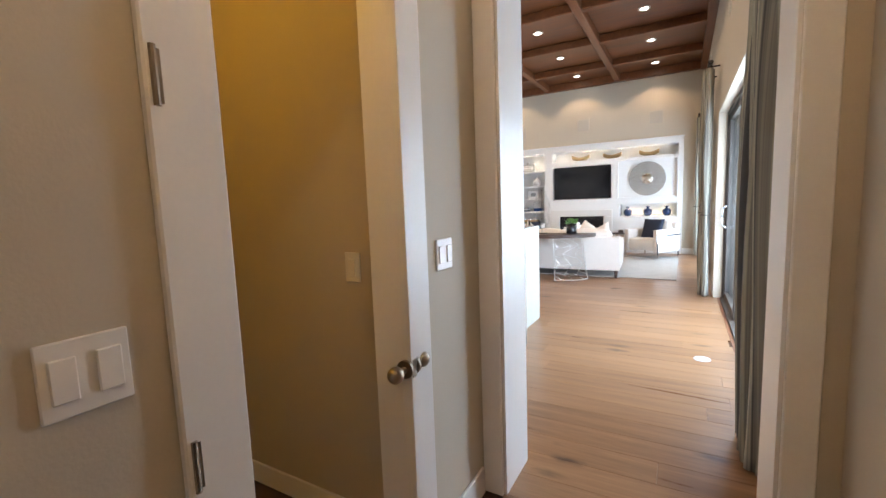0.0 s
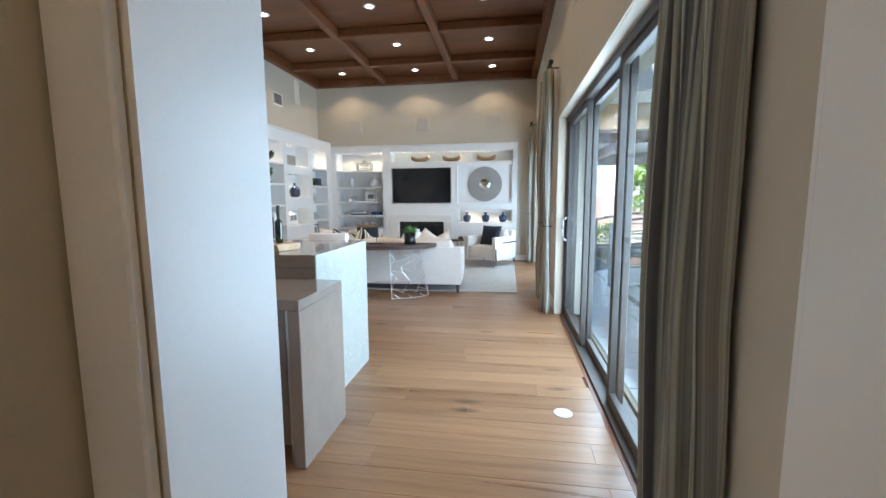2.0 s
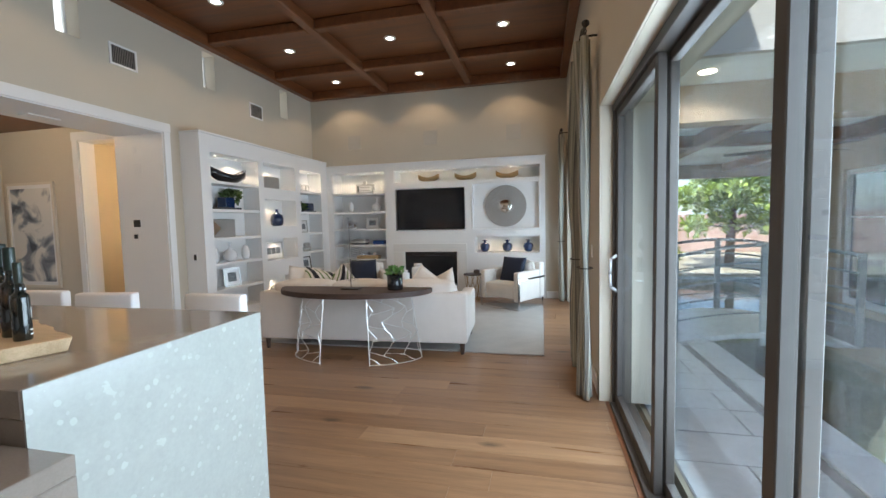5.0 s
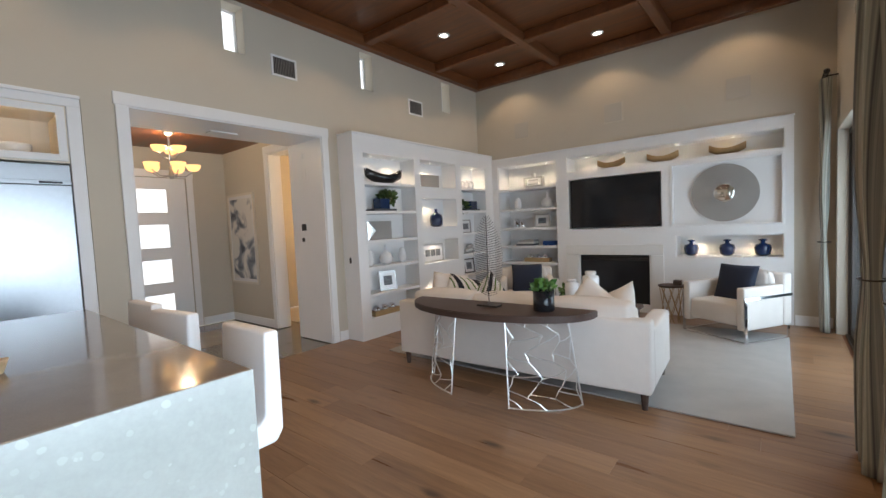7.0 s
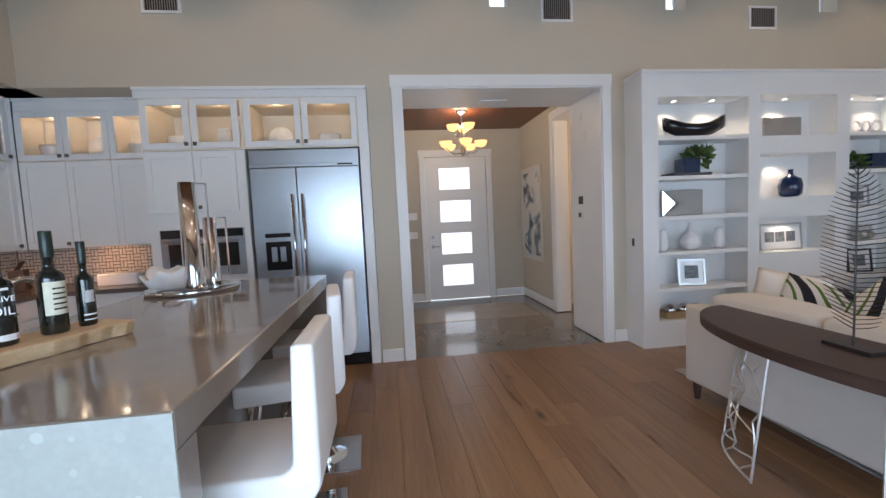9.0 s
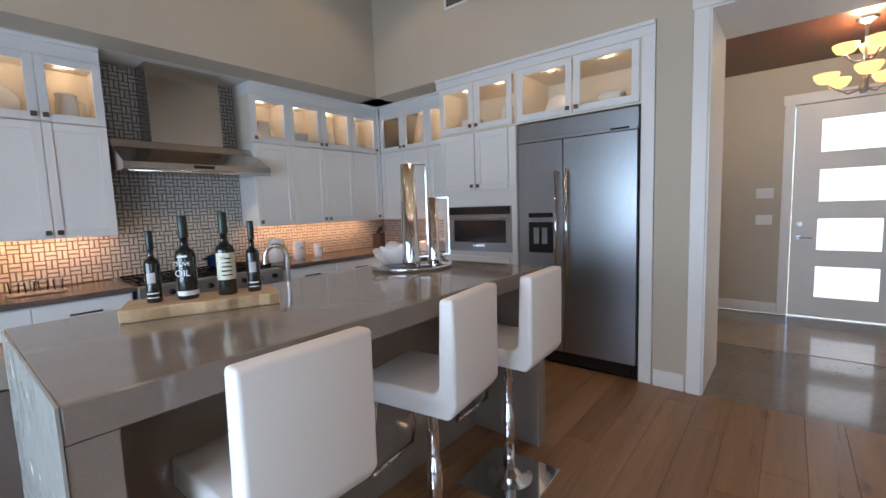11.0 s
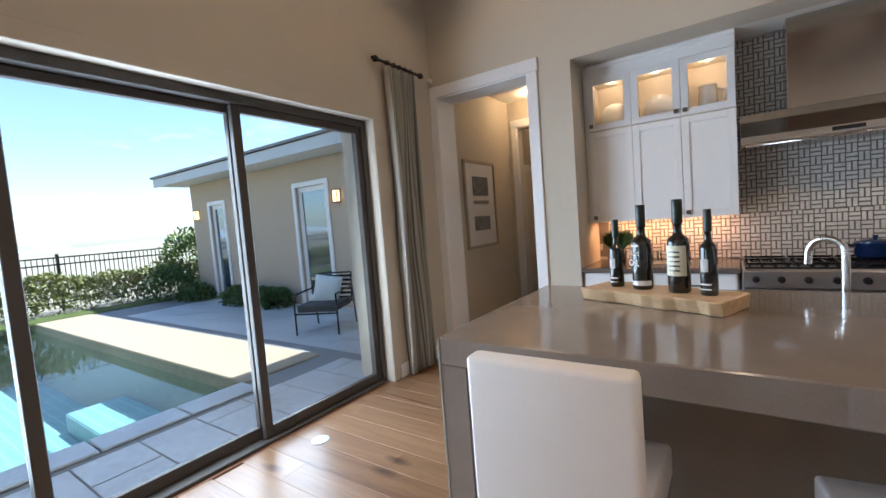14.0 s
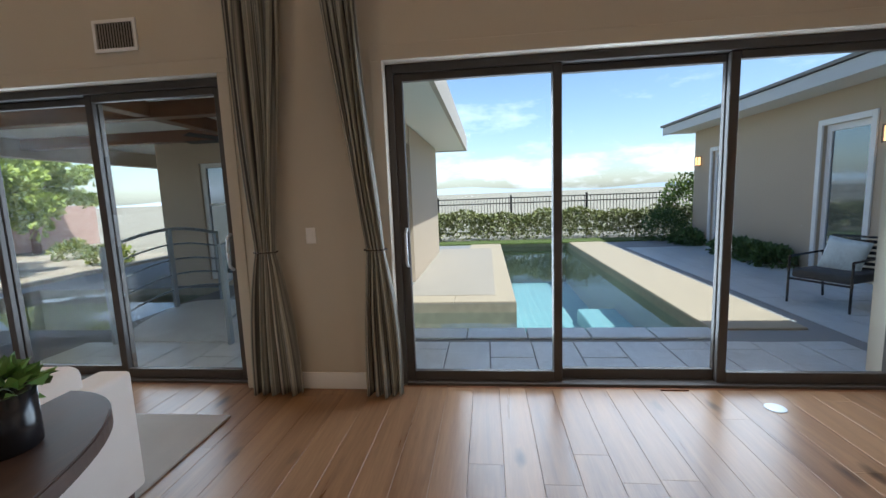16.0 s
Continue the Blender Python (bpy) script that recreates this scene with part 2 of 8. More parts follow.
STONE_DARK = paint("dark_counter", (0.115, 0.095, 0.083), 0.22, vary=0.15, scale=8, grain=160, bump=0.03)
# bar stone made paler, with window daylight put into its colour
DAYLIT_STONE = chips("daylit_quartz", (0.355, 0.362, 0.332), (0.43, 0.437, 0.405))
LEATHER = paint("white_leather", (0.80, 0.77, 0.745), 0.42, vary=0.025, scale=6, grain=120, bump=0.12)
LINEN = paint("oatmeal_linen", (0.68, 0.63, 0.575), 0.9, vary=0.05, scale=7, grain=420, bump=0.5)
NAVY = paint("navy_cloth", (0.012, 0.017, 0.035), 0.85, vary=0.2, grain=350, bump=0.4)
WALNUT = wood("dark_walnut", (0.030, 0.017, 0.012), (0.085, 0.050, 0.036), 0, rough=0.5, each=0.1, scale=1.5)
RUGM = paint("grey_rug", (0.40, 0.385, 0.36), 0.98, vary=0.10, scale=5, grain=260, bump=0.9, dist=0.006)
CURTAIN = paint("grey_green_curtain", (0.23, 0.235, 0.215), 0.75, vary=0.10, scale=4, grain=240, bump=0.3)
STUCCO = paint("taupe_stucco", (0.486, 0.395, 0.292), 0.92, vary=0.06, scale=2, grain=55, bump=0.6, dist=0.006)
COBALT = paint("cobalt_glaze", (0.008, 0.022, 0.075), 0.10, vary=0.2, bump=0.0, coat=0.6)
CERAMIC = paint("white_ceramic", (0.80, 0.79, 0.78), 0.18, vary=0.02, bump=0.0, coat=0.4)
SILVER = paint("hammered_silver", (0.56, 0.55, 0.53), 0.36, metal=1.0, vary=0.08, scale=9, grain=45, bump=0.2)
PLASTIC = paint("white_plastic", (0.78, 0.77, 0.75), 0.35, vary=0.02, bump=0.0)
CAN_GLOW = glow("can_glow", (1.0, 0.86, 0.66), 9.0)
# glass that glows by itself to stand in for daylight behind it
DAY_GLOW = glow("daylight_glow_glass", (1.0, 0.985, 0.95), 0.55)
PUCK_GLOW = glow("puck_glow", (1.0, 0.85, 0.62), 6.0)

# ---- mesh helpers ----


def link_mesh(name, bm, material, parent=None, label="", smooth=False):
    me = bpy.data.meshes.new(name)
    bm.normal_update()
    bm.to_mesh(me)
    bm.free()
    for m in (material if isinstance(material, (list, tuple)) else [material]):
        me.materials.append(m)
    if smooth:
        for p in me.polygons:
            p.use_smooth = True
    ob = new(name, me)
    if parent is not None:
        ob.parent = parent
    if label:
        ob["label"] = label
    return ob


def part(name, bm, material, parent, label="", smooth=False):
    return link_mesh(name, bm, material, parent, label, smooth)


def thing(name, label, category, at=(0, 0, 0), turn=0.0, group="", kind=""):
    ob = new(name)
    ob.empty_display_size = 0.05
    ob.matrix_basis = pose(*at, 0, 0, turn)
    return tagged(ob, label, category, group, kind)


def box(bm, x0, y0, z0, x1, y1, z1, bevel=0.0, seg=1):
    vs = [bm.verts.new((x, y, z)) for x in (x0, x1) for y in (y0, y1) for z in (z0, z1)]
    quads = ((0, 1, 3, 2), (4, 6, 7, 5), (0, 4, 5, 1), (2, 3, 7, 6), (0, 2, 6, 4), (1, 5, 7, 3))
    fs = [bm.faces.new([vs[i] for i in q]) for q in quads]
    if (x1 - x0) * (y1 - y0) * (z1 - z0) < 0:
        bmesh.ops.reverse_faces(bm, faces=fs)
    if bevel:
        es = {e for f in fs for e in f.edges}
        bmesh.ops.bevel(bm, geom=list(es), offset=bevel, segments=seg, affect='EDGES', profile=0.5)
    return bm


def boxes(*specs, bevel=0.0, seg=1):
    bm = bmesh.new()
    for s in specs:
        box(bm, *s, bevel=bevel, seg=seg)
    return bm


def lathe(profile, seg=24, at=(0, 0, 0), sx=1.0, sy=1.0, bm=None, cap=True):
    """A turned body from (radius, height) pairs, bottom to top."""
    bm = bm or bmesh.new()
    rings = []
    for r, z in profile:
        rings.append([bm.verts.new((at[0] + sx * r * math.cos(2 * math.pi * i / seg), at[1] + sy * r * math.sin(2 * math.pi * i / seg), at[2] + z)) for i in range(seg)])
    for a, b in zip(rings, rings[1:]):
        for i in range(seg):
            j = (i + 1) % seg
            bm.faces.new((a[i], a[j], b[j], b[i]))
    if cap:
        bm.faces.new(rings[0][::-1])
        bm.faces.new(rings[-1])
    return bm


def rod(bm, p, q, r, seg=8, r2=None):
    """A round bar from p to q."""
    p, q = Vector(p), Vector(q)
    d = (q - p).normalized()
    u = d.orthogonal().normalized()
    w = d.cross(u)
    r2 = r if r2 is None else r2
    ra = [bm.verts.new(p + r * (math.cos(2 * math.pi * i / seg) * u + math.sin(2 * math.pi * i / seg) * w)) for i in range(seg)]
    rb = [bm.verts.new(q + r2 * (math.cos(2 * math.pi * i / seg) * u + math.sin(2 * math.pi * i / seg) * w)) for i in range(seg)]
    for i in range(seg):
        j = (i + 1) % seg
        bm.faces.new((ra[i], ra[j], rb[j], rb[i]))
    bm.faces.new(ra[::-1])
    bm.faces.new(rb)
    return bm


def tube(points, r, seg=8, bm=None):
    """A bent round bar through points."""
    bm = bm or bmesh.new()
    for p, q in zip(points, points[1:]):
        rod(bm, p, q, r, seg)
    return bm


def slab(axis, a0, a1, u0, u1, z0, z1, holes=()):
    """A wall from a0 to a1 thick across the axis, u0 to u1 long, with holes (ua, ub, za, zb) through it."""
    bm = bmesh.new()
    us = sorted({u0, u1, *[h[0] for h in holes], *[h[1] for h in holes]})
    zs = sorted({z0, z1, *[h[2] for h in holes], *[h[3] for h in holes]})
    us = [u for u in us if u0 <= u <= u1]
    zs = [z for z in zs if z0 <= z <= z1]

    def solid(i, j):
        if not (0 <= i < len(us) - 1 and 0 <= j < len(zs) - 1):
            return False
        u, z = (us[i] + us[i + 1]) / 2, (zs[j] + zs[j + 1]) / 2
        return not any(h[0] < u < h[1] and h[2] < z < h[3] for h in holes)

    seen = {}

    def vert(a, u, z):
        key = (a, u, z)
        if key not in seen:
            seen[key] = bm.verts.new((a, u, z) if axis == "x" else (u, a, z))
        return seen[key]

    for i in range(len(us) - 1):
        for j in range(len(zs) - 1):
            if not solid(i, j):
                continue
            ua, ub, za, zb = us[i], us[i + 1], zs[j], zs[j + 1]
            for a in (a0, a1):
                bm.faces.new([vert(a, ua, za), vert(a, ub, za), vert(a, ub, zb), vert(a, ua, zb)])
            for di, dj, e in ((-1, 0, ((ua, za), (ua, zb))), (1, 0, ((ub, za), (ub, zb))), (0, -1, ((ua, za), (ub, za))), (0, 1, ((ua, zb), (ub, zb)))):
                if not solid(i + di, j + dj):
                    (p, q), (r, s) = e
                    bm.faces.new([vert(a0, p, q), vert(a1, p, q), vert(a1, r, s), vert(a0, r, s)])
    bmesh.ops.recalc_face_normals(bm, faces=bm.faces)
    return bm


def setting(name, bm, material, label="", category="", smooth=False):
    return tagged(link_mesh(name, bm, material, smooth=smooth), label, category, kind="structure")


# ---- the room ----
LEFT, RIGHT, FAR, KIT = -4.45, 0.68, 11.75, 2.75
CEIL = 4.02
ROOF = 4.45
OPEN_Y = (6.07, 8.13)
DOOR_X = (-0.40, 0.60)
WIN1, WIN2 = (3.68, 7.20), (8.40, 11.45)
WIN_TOP = 2.36
CLERE = ((6.98, 7.21), (8.86, 9.09), (10.68, 10.91))
A_COL, B_COL, C_COL = (8.55, 9.54), (9.67, 10.56), (10.72, 11.48)

holes = [(OPEN_Y[0], OPEN_Y[1], 0, 2.70), (KIT - 0.3, 5.74, 0, 2.72)]
holes += [(a, b, 3.47, 3.98) for a, b in CLERE]
setting("wall_west", slab("x", LEFT - 0.30, LEFT, KIT - 0.3, FAR + 0.5, 0, ROOF, holes), WALL, "warm beige painted plaster wall with small high windows", "wall")
far_holes = [(-4.02, -2.86, 0.40, 2.53), (-2.66, 0.20, 2.27, 2.53), (-2.66, -1.20, 1.30, 2.16), (-1.09, 0.19, 1.31, 2.20), (-1.05, 0.19, 0.86, 1.18), (-2.49, -1.38, 0.10, 0.90)]
setting("wall_north", slab("y", FAR + 0.002, FAR + 0.4, LEFT - 0.3, RIGHT + 0.4, 0, ROOF, far_holes), WALL, "warm beige painted plaster wall above the built-in shelving", "wall")
setting("wall_north_backing", boxes((LEFT - 0.3, FAR + 0.41, 0, RIGHT + 0.4, FAR + 0.5, 2.8)), WHITE, "white backing of the niches", "wall")
right_holes = [(*WIN1, 0, WIN_TOP), (*WIN2, 0, WIN_TOP), (6.1, 6.4, 3.2, 3.85), (9.9, 10.2, 3.2, 3.85)]
setting("wall_east", slab("x", RIGHT, RIGHT + 0.4, KIT - 0.3, FAR + 0.5, 0, ROOF, right_holes), WALL, "warm beige painted plaster wall round the sliding glass doors", "wall")
setting("wall_south", slab("y", KIT - 0.30, KIT, LEFT - 0.3, RIGHT, 0, ROOF, [(*DOOR_X, 0, 2.70), (LEFT - 0.3, -0.79, 0, 2.72)]), WALL, "warm beige painted plaster wall over the kitchen niche", "wall")
setting("roof", boxes((LEFT - 0.3, 0.0, ROOF, RIGHT + 0.4, FAR + 0.5, ROOF + 0.15)), CEIL_WOOD, "roof deck over the room", "roof")
# kitchen niche behind the wall planes
setting("wall_niche_south", boxes((-5.10, 2.00, 0, -0.79, 2.07, 2.72)), CEIL_WHITE, "niche wall behind the kitchen cabinets", "wall")
setting("wall_niche_west", boxes((-5.17, 2.00, 0, -5.10, 5.74, 2.72)), CEIL_WHITE, "niche wall behind the tall cabinets", "wall")
setting("wall_niche_side", boxes((-0.79, 2.07, 0, -0.77, KIT - 0.301, 2.72), (-5.17, 5.74, 0, LEFT - 0.301, 5.80, 2.72)), WALL, "side of the kitchen niche", "wall")
setting("ceiling_niche", boxes((-5.17, 2.00, 2.722, -0.77, KIT - 0.302, 2.80), (-5.17, KIT - 0.302, 2.722, LEFT - 0.302, 5.80, 2.80)), CEIL_WHITE, "painted soffit over the kitchen cabinets", "ceiling")

# floor bed under the planks
setting("floor", boxes((LEFT - 0.02, -0.6, -0.12, RIGHT + 0.03, FAR + 0.02, -0.016), (RIGHT + 0.031, -0.6, -0.12, 1.2, KIT - 0.05, -0.016)), paint("floor_bed", (0.10, 0.055, 0.03), 0.8), "wide knotty oak plank floor", "floor")

# coffered ceiling: panels, beams and border in one mesh each
bm = boxes((LEFT, KIT, CAN_Z, RIGHT, FAR, CAN_Z + 0.03))
setting("ceiling", bm, CEIL_WOOD, "dark red-brown stained wood coffered ceiling", "ceiling")
bm = bmesh.new()
for bx in (-2.755, -1.105):
    box(bm, bx - 0.065, KIT, CEIL + 0.03, bx + 0.065, FAR, CAN_Z - 0.001, 0.012)
for by in (10.455, 8.925, 7.395, 5.865, 4.35):
    for xa, xb in ((LEFT, -2.822), (-2.688, -1.172), (-1.038, RIGHT)):
        box(bm, xa, by - 0.065, CEIL + 0.035, xb, by + 0.065, CAN_Z - 0.001, 0.012)
setting("ceiling_beams", bm, BEAM_WOOD, "crossing dark stained wooden ceiling beams", "beam")
bm = boxes((LEFT, KIT, CEIL, LEFT + 0.12, FAR, CAN_Z - 0.002), (RIGHT - 0.12, KIT, CEIL, RIGHT, FAR, CAN_Z - 0.002),
           (LEFT + 0.12, FAR - 0.12, CEIL, RIGHT - 0.12, FAR, CAN_Z - 0.002), (LEFT + 0.12, KIT, CEIL, RIGHT - 0.12, KIT + 0.12, CAN_Z - 0.002), bevel=0.01)
setting("trim_ceiling", bm, BEAM_WOOD, "dark stained wooden cornice round the ceiling", "trim")

# recessed ceiling lamps
can = thing("recessed_light", "lit round recessed ceiling light with white trim", "ceiling light", (CAN_X[0], CAN_Y[0], CAN_Z), group="recessed ceiling lights")
part("trim_ring", lathe([(0.055, -0.012), (0.085, -0.012), (0.088, -0.004), (0.088, -0.001), (0.055, -0.001)], 24, cap=False), WHITE, can, smooth=True)
part("lens", lathe([(0.0005, -0.006), (0.056, -0.006)], 24, cap=False), CAN_GLOW, can, "glowing warm lens")
for cx in CAN_X:
    for cy in CAN_Y:
        if (cx, cy) != (CAN_X[0], CAN_Y[0]):
            copy_thing(can, pose(cx, cy, CAN_Z))


def casing(name, axis, face, out, u0, u1, top, wide=0.095, thick=0.022, label="white painted door casing"):
    """Flat casing round an opening, proud of a wall face towards out (+1 or -1)."""
    bm = bmesh.new()
    a0, a1 = sorted((face + out * 0.001, face + out * thick))

    def bar(ua, ub, za, zb):
        if axis == "x":
            box(bm, a0, ua, za, a1, ub, zb, 0.004)
        else:
            box(bm, ua, a0, za, ub, a1, zb, 0.004)
    bar(u0 - wide, u0, 0, top)
    bar(u1, u1 + wide, 0, top)
    bar(u0 - wide - 0.012, u1 + wide + 0.012, top, top + wide + 0.02)
    return setting(name, bm, WHITE, label, "trim")


def lining(name, axis, a0, a1, u0, u1, top, thick=0.012, mat=WHITE):
    """White boards that line the inside of an opening."""
    bm = bmesh.new()
    for s in ((u0, u0 + thick, 0, top), (u1 - thick, u1, 0, top), (u0 + thick, u1 - thick, top - thick, top)):
        if axis == "x":
            box(bm, a0, s[0], s[2], a1, s[1], s[3])
        else:
            box(bm, s[0], a0, s[2], s[1], a1, s[3])
    return setting(name, bm, mat, "white painted opening lining", "trim")


casing("trim_foyer", "x", LEFT, 1, OPEN_Y[0], OPEN_Y[1], 2.70, label="white casing round the foyer opening")
lining("trim_foyer_lining", "x", LEFT - 0.75, LEFT + 0.001, OPEN_Y[0], OPEN_Y[1], 2.70)
casing("trim_hall", "y", KIT, 1, DOOR_X[0], DOOR_X[1] - 0.01, 2.70, label="white casing round the hall doorway")
lining("trim_hall_lining", "y", KIT - 0.30, KIT + 0.001, DOOR_X[0], DOOR_X[1], 2.70)
casing("trim_hall_back", "y", KIT - 0.30, -1, DOOR_X[0], DOOR_X[1], 2.70)


def baseboard(name, *specs):
    return setting(name, boxes(*specs, bevel=0.004), WHITE, "white painted baseboard", "baseboard")


baseboard("baseboard_west", (LEFT + 0.001, 5.75, 0, LEFT + 0.017, OPEN_Y[0] - 0.11, 0.13), (LEFT + 0.001, OPEN_Y[1] + 0.11, 0, LEFT + 0.017, 8.375, 0.13))
baseboard("baseboard_south", (-0.785, KIT + 0.001, 0, DOOR_X[0] - 0.11, KIT + 0.017, 0.13))
baseboard("baseboard_east", (RIGHT - 0.017, KIT + 0.03, 0, RIGHT - 0.001, WIN1[0] - 0.10, 0.13), (RIGHT - 0.017, WIN1[1] + 0.10, 0, RIGHT - 0.001, WIN2[0] - 0.10, 0.13))
baseboard("baseboard_north", (0.30, FAR - 0.016, 0, RIGHT - 0.02, FAR - 0.001, 0.13))

# ---- sliding glass doors ----


def sliding_door(name, y0, y1, splits, label):
    """A glass wall of tall panels in a dark frame: outer frame, and each panel with its own stiles, rails and pane."""
    t = thing(name, label, "sliding door", kind="structure")
    x = 0.83
    fr = bmesh.new()
    box(fr, x - 0.07, y0, 0.0, x + 0.07, y0 + 0.05, WIN_TOP, 0.004)
    box(fr, x - 0.07, y1 - 0.05, 0.0, x + 0.07, y1, WIN_TOP, 0.004)
    box(fr, x - 0.07, y0 + 0.05, WIN_TOP - 0.06, x + 0.07, y1 - 0.05, WIN_TOP, 0.004)
    box(fr, x - 0.09, y0 + 0.05, -0.012, x + 0.09, y1 - 0.05, 0.022, 0.004)
    part("window_frame", fr, FRAME, t, "dark bronze frame")
    edges = [y0 + 0.05, *splits, y1 - 0.05]
    for i, (a, b) in enumerate(zip(edges, edges[1:])):
        px = x + (0.028 if i % 2 else -0.028)
        a2, b2 = a - (0.03 if i else 0), b + (0.03 if i < len(edges) - 2 else 0)
        st = bmesh.new()
        box(st, px - 0.022, a2, 0.024, px + 0.022, a2 + 0.062, WIN_TOP - 0.062, 0.004)
        box(st, px - 0.022, b2 - 0.062, 0.024, px + 0.022, b2, WIN_TOP - 0.062, 0.004)
        box(st, px - 0.022, a2 + 0.062, 0.024, px + 0.022, b2 - 0.062, 0.10, 0.004)
        box(st, px - 0.022, a2 + 0.062, WIN_TOP - 0.115, px + 0.022, b2 - 0.062, WIN_TOP - 0.062, 0.004)
        sash = part("sash", st, FRAME, t)
        gl = part("pane", boxes((px - 0.004, a2 + 0.06, 0.098, px + 0.004, b2 - 0.06, WIN_TOP - 0.113)), GLASS, sash, "clear glass pane")
        gl.visible_shadow = False
    return t


d1 = sliding_door("door_1", *WIN1, (4.87, 6.01), "closed three-panel sliding glass door in a dark bronze frame")
d2 = sliding_door("door_2", *WIN2, (9.55, 10.55), "closed three-panel sliding glass door in a dark bronze frame")
for dd, hy in ((d1, 7.105), (d2, 8.495)):
    part("handle", tube([(0.782, hy, 0.92), (0.735, hy, 0.95), (0.730, hy, 1.06), (0.735, hy, 1.17), (0.782, hy, 1.20)], 0.012), ALU, dd, "pale metal pull handle", smooth=True)
for nm, (a, b) in (("trim_window_1", WIN1), ("trim_window_2", WIN2)):
    bm = bmesh.new()
    box(bm, RIGHT - 0.016, a - 0.085, WIN_TOP, RIGHT - 0.001, b + 0.085, WIN_TOP + 0.10, 0.003)
    box(bm, RIGHT - 0.016, a - 0.085, 0, RIGHT - 0.001, a, WIN_TOP, 0.003)
    box(bm, RIGHT - 0.016, b, 0, RIGHT - 0.001, b + 0.085, WIN_TOP, 0.003)
    setting(nm, bm, WALL, "painted casing round the glass doors", "trim")

# high windows: frame and pane in each opening; the panes glow for the bright sky
for i, (x, ya, yb, za, zb) in enumerate([(LEFT - 0.2, a, b, 3.47, 3.98) for a, b in CLERE] + [(RIGHT + 0.3, 6.1, 6.4, 3.2, 3.85), (RIGHT + 0.3, 9.9, 10.2, 3.2, 3.85)]):
    w = thing("window_%d" % (i + 1), "small high window with a white frame", "window", kind="structure")
    bm = boxes((x - 0.03, ya, za, x + 0.03, ya + 0.025, zb), (x - 0.03, yb - 0.025, za, x + 0.03, yb, zb), (x - 0.03, ya + 0.025, za, x + 0.03, yb - 0.025, za + 0.025), (x - 0.03, ya + 0.025, zb - 0.025, x + 0.03, yb - 0.025, zb))
    part("window_frame", bm, WHITE, w)
    gl = part("pane", boxes((x - 0.003, ya + 0.025, za + 0.025, x + 0.003, yb - 0.025, zb - 0.025)), DAY_GLOW, w, "pane glowing in place of bright sky")
    gl.visible_shadow = False

# ---- foyer beyond the west opening ----
FX = -7.43
FOY_Z = 2.90
TILE_MAT = paint("foyer_slate", (0.17, 0.145, 0.12), 0.16, vary=0.22, scale=2.5, grain=25, bump=0.05, coat=0.4)
TILE_PALE = paint("foyer_inlay", (0.33, 0.27, 0.205), 0.18, vary=0.15, scale=3, grain=30, bump=0.05, coat=0.4)
setting("wall_foyer_west", slab("x", FX - 0.2, FX, 3.9, 8.65, 0, FOY_Z + 0.12, [(6.54, 7.60, 0, 2.45)]), WALL, "beige foyer wall round the front door", "wall")
setting("wall_foyer_north", slab("y", 8.22, 8.42, FX, LEFT - 0.75, 0, FOY_Z + 0.12, [(-5.95, -5.21, 0, 2.70)]), WALL, "beige foyer wall with a painting", "wall")
setting("wall_foyer_passage", boxes((LEFT - 0.75, OPEN_Y[1] + 0.001, 0, LEFT - 0.301, 8.65, FOY_Z + 0.12), (LEFT - 0.75, 5.801, 0, LEFT - 0.301, OPEN_Y[0] - 0.001, FOY_Z + 0.12)), WALL, "wall beside the foyer opening", "wall")
setting("wall_foyer_south", boxes((FX, 3.9, 0, LEFT - 0.75, 4.0, FOY_Z + 0.12)), WALL, "beige foyer wall", "wall")
setting("ceiling_foyer_soffit", boxes((LEFT - 0.75, OPEN_Y[0] - 0.3, 2.702, LEFT - 0.302, OPEN_Y[1] + 0.3, FOY_Z + 0.12)), WHITE, "white soffit over the foyer opening", "ceiling")
setting("ceiling_foyer", boxes((FX, 4.0, FOY_Z, LEFT - 0.751, 8.45, FOY_Z + 0.1)), CEIL_WOOD, "dark red-brown stained wood foyer ceiling", "ceiling")
setting("floor_foyer", boxes((FX - 0.02, 3.9, -0.12, LEFT - 0.021, 8.66, -0.012)), TILE_MAT, "polished dark slate tile foyer floor", "floor")
baseboard("baseboard_foyer", (FX + 0.001, 4.0, 0, FX + 0.016, 6.44, 0.13), (FX + 0.001, 7.71, 0, FX + 0.016, 8.21, 0.13), (FX + 0.02, 8.204, 0, -6.06, 8.219, 0.13))
casing("trim_front_door", "x", FX, 1, 6.54, 7.60, 2.45, label="white casing round the front door")
casing("trim_bedroom_door", "y", 8.22, -1, -5.95, -5.31, 2.70, label="white casing round the bedroom doorway")
lining("trim_bedroom_lining", "y", 8.219, 8.42, -5.95, -5.21, 2.70)
fd = thing("door_3", "closed white front door with four frosted glass lights", "door", (FX - 0.06, 6.55, 0), kind="structure")
lites = [(0.23, 0.76, z, z + 0.36) for z in (0.24, 0.79, 1.345, 1.90)]
part("leaf", slab("x", 0.0, 0.045, 0.0, 1.04, 0.006, 2.44, lites), WHITE, fd)
for ya, yb, za, zb in lites:
    part("pane", boxes((0.012, ya, za, 0.030, yb, zb)), DAY_GLOW, fd, "frosted glass light glowing in place of daylight")
bm = bmesh.new()
rod(bm, (0.045, 0.075, 0.93), (0.085, 0.075, 0.93), 0.012)
rod(bm, (0.085, 0.075, 0.93), (0.085, 0.19, 0.93), 0.009)
rod(bm, (0.045, 0.075, 0.93), (0.052, 0.075, 0.93), 0.03, 16)
part("door_handle", bm, STEEL, fd, "brushed steel lever handle")
bm = bmesh.new()
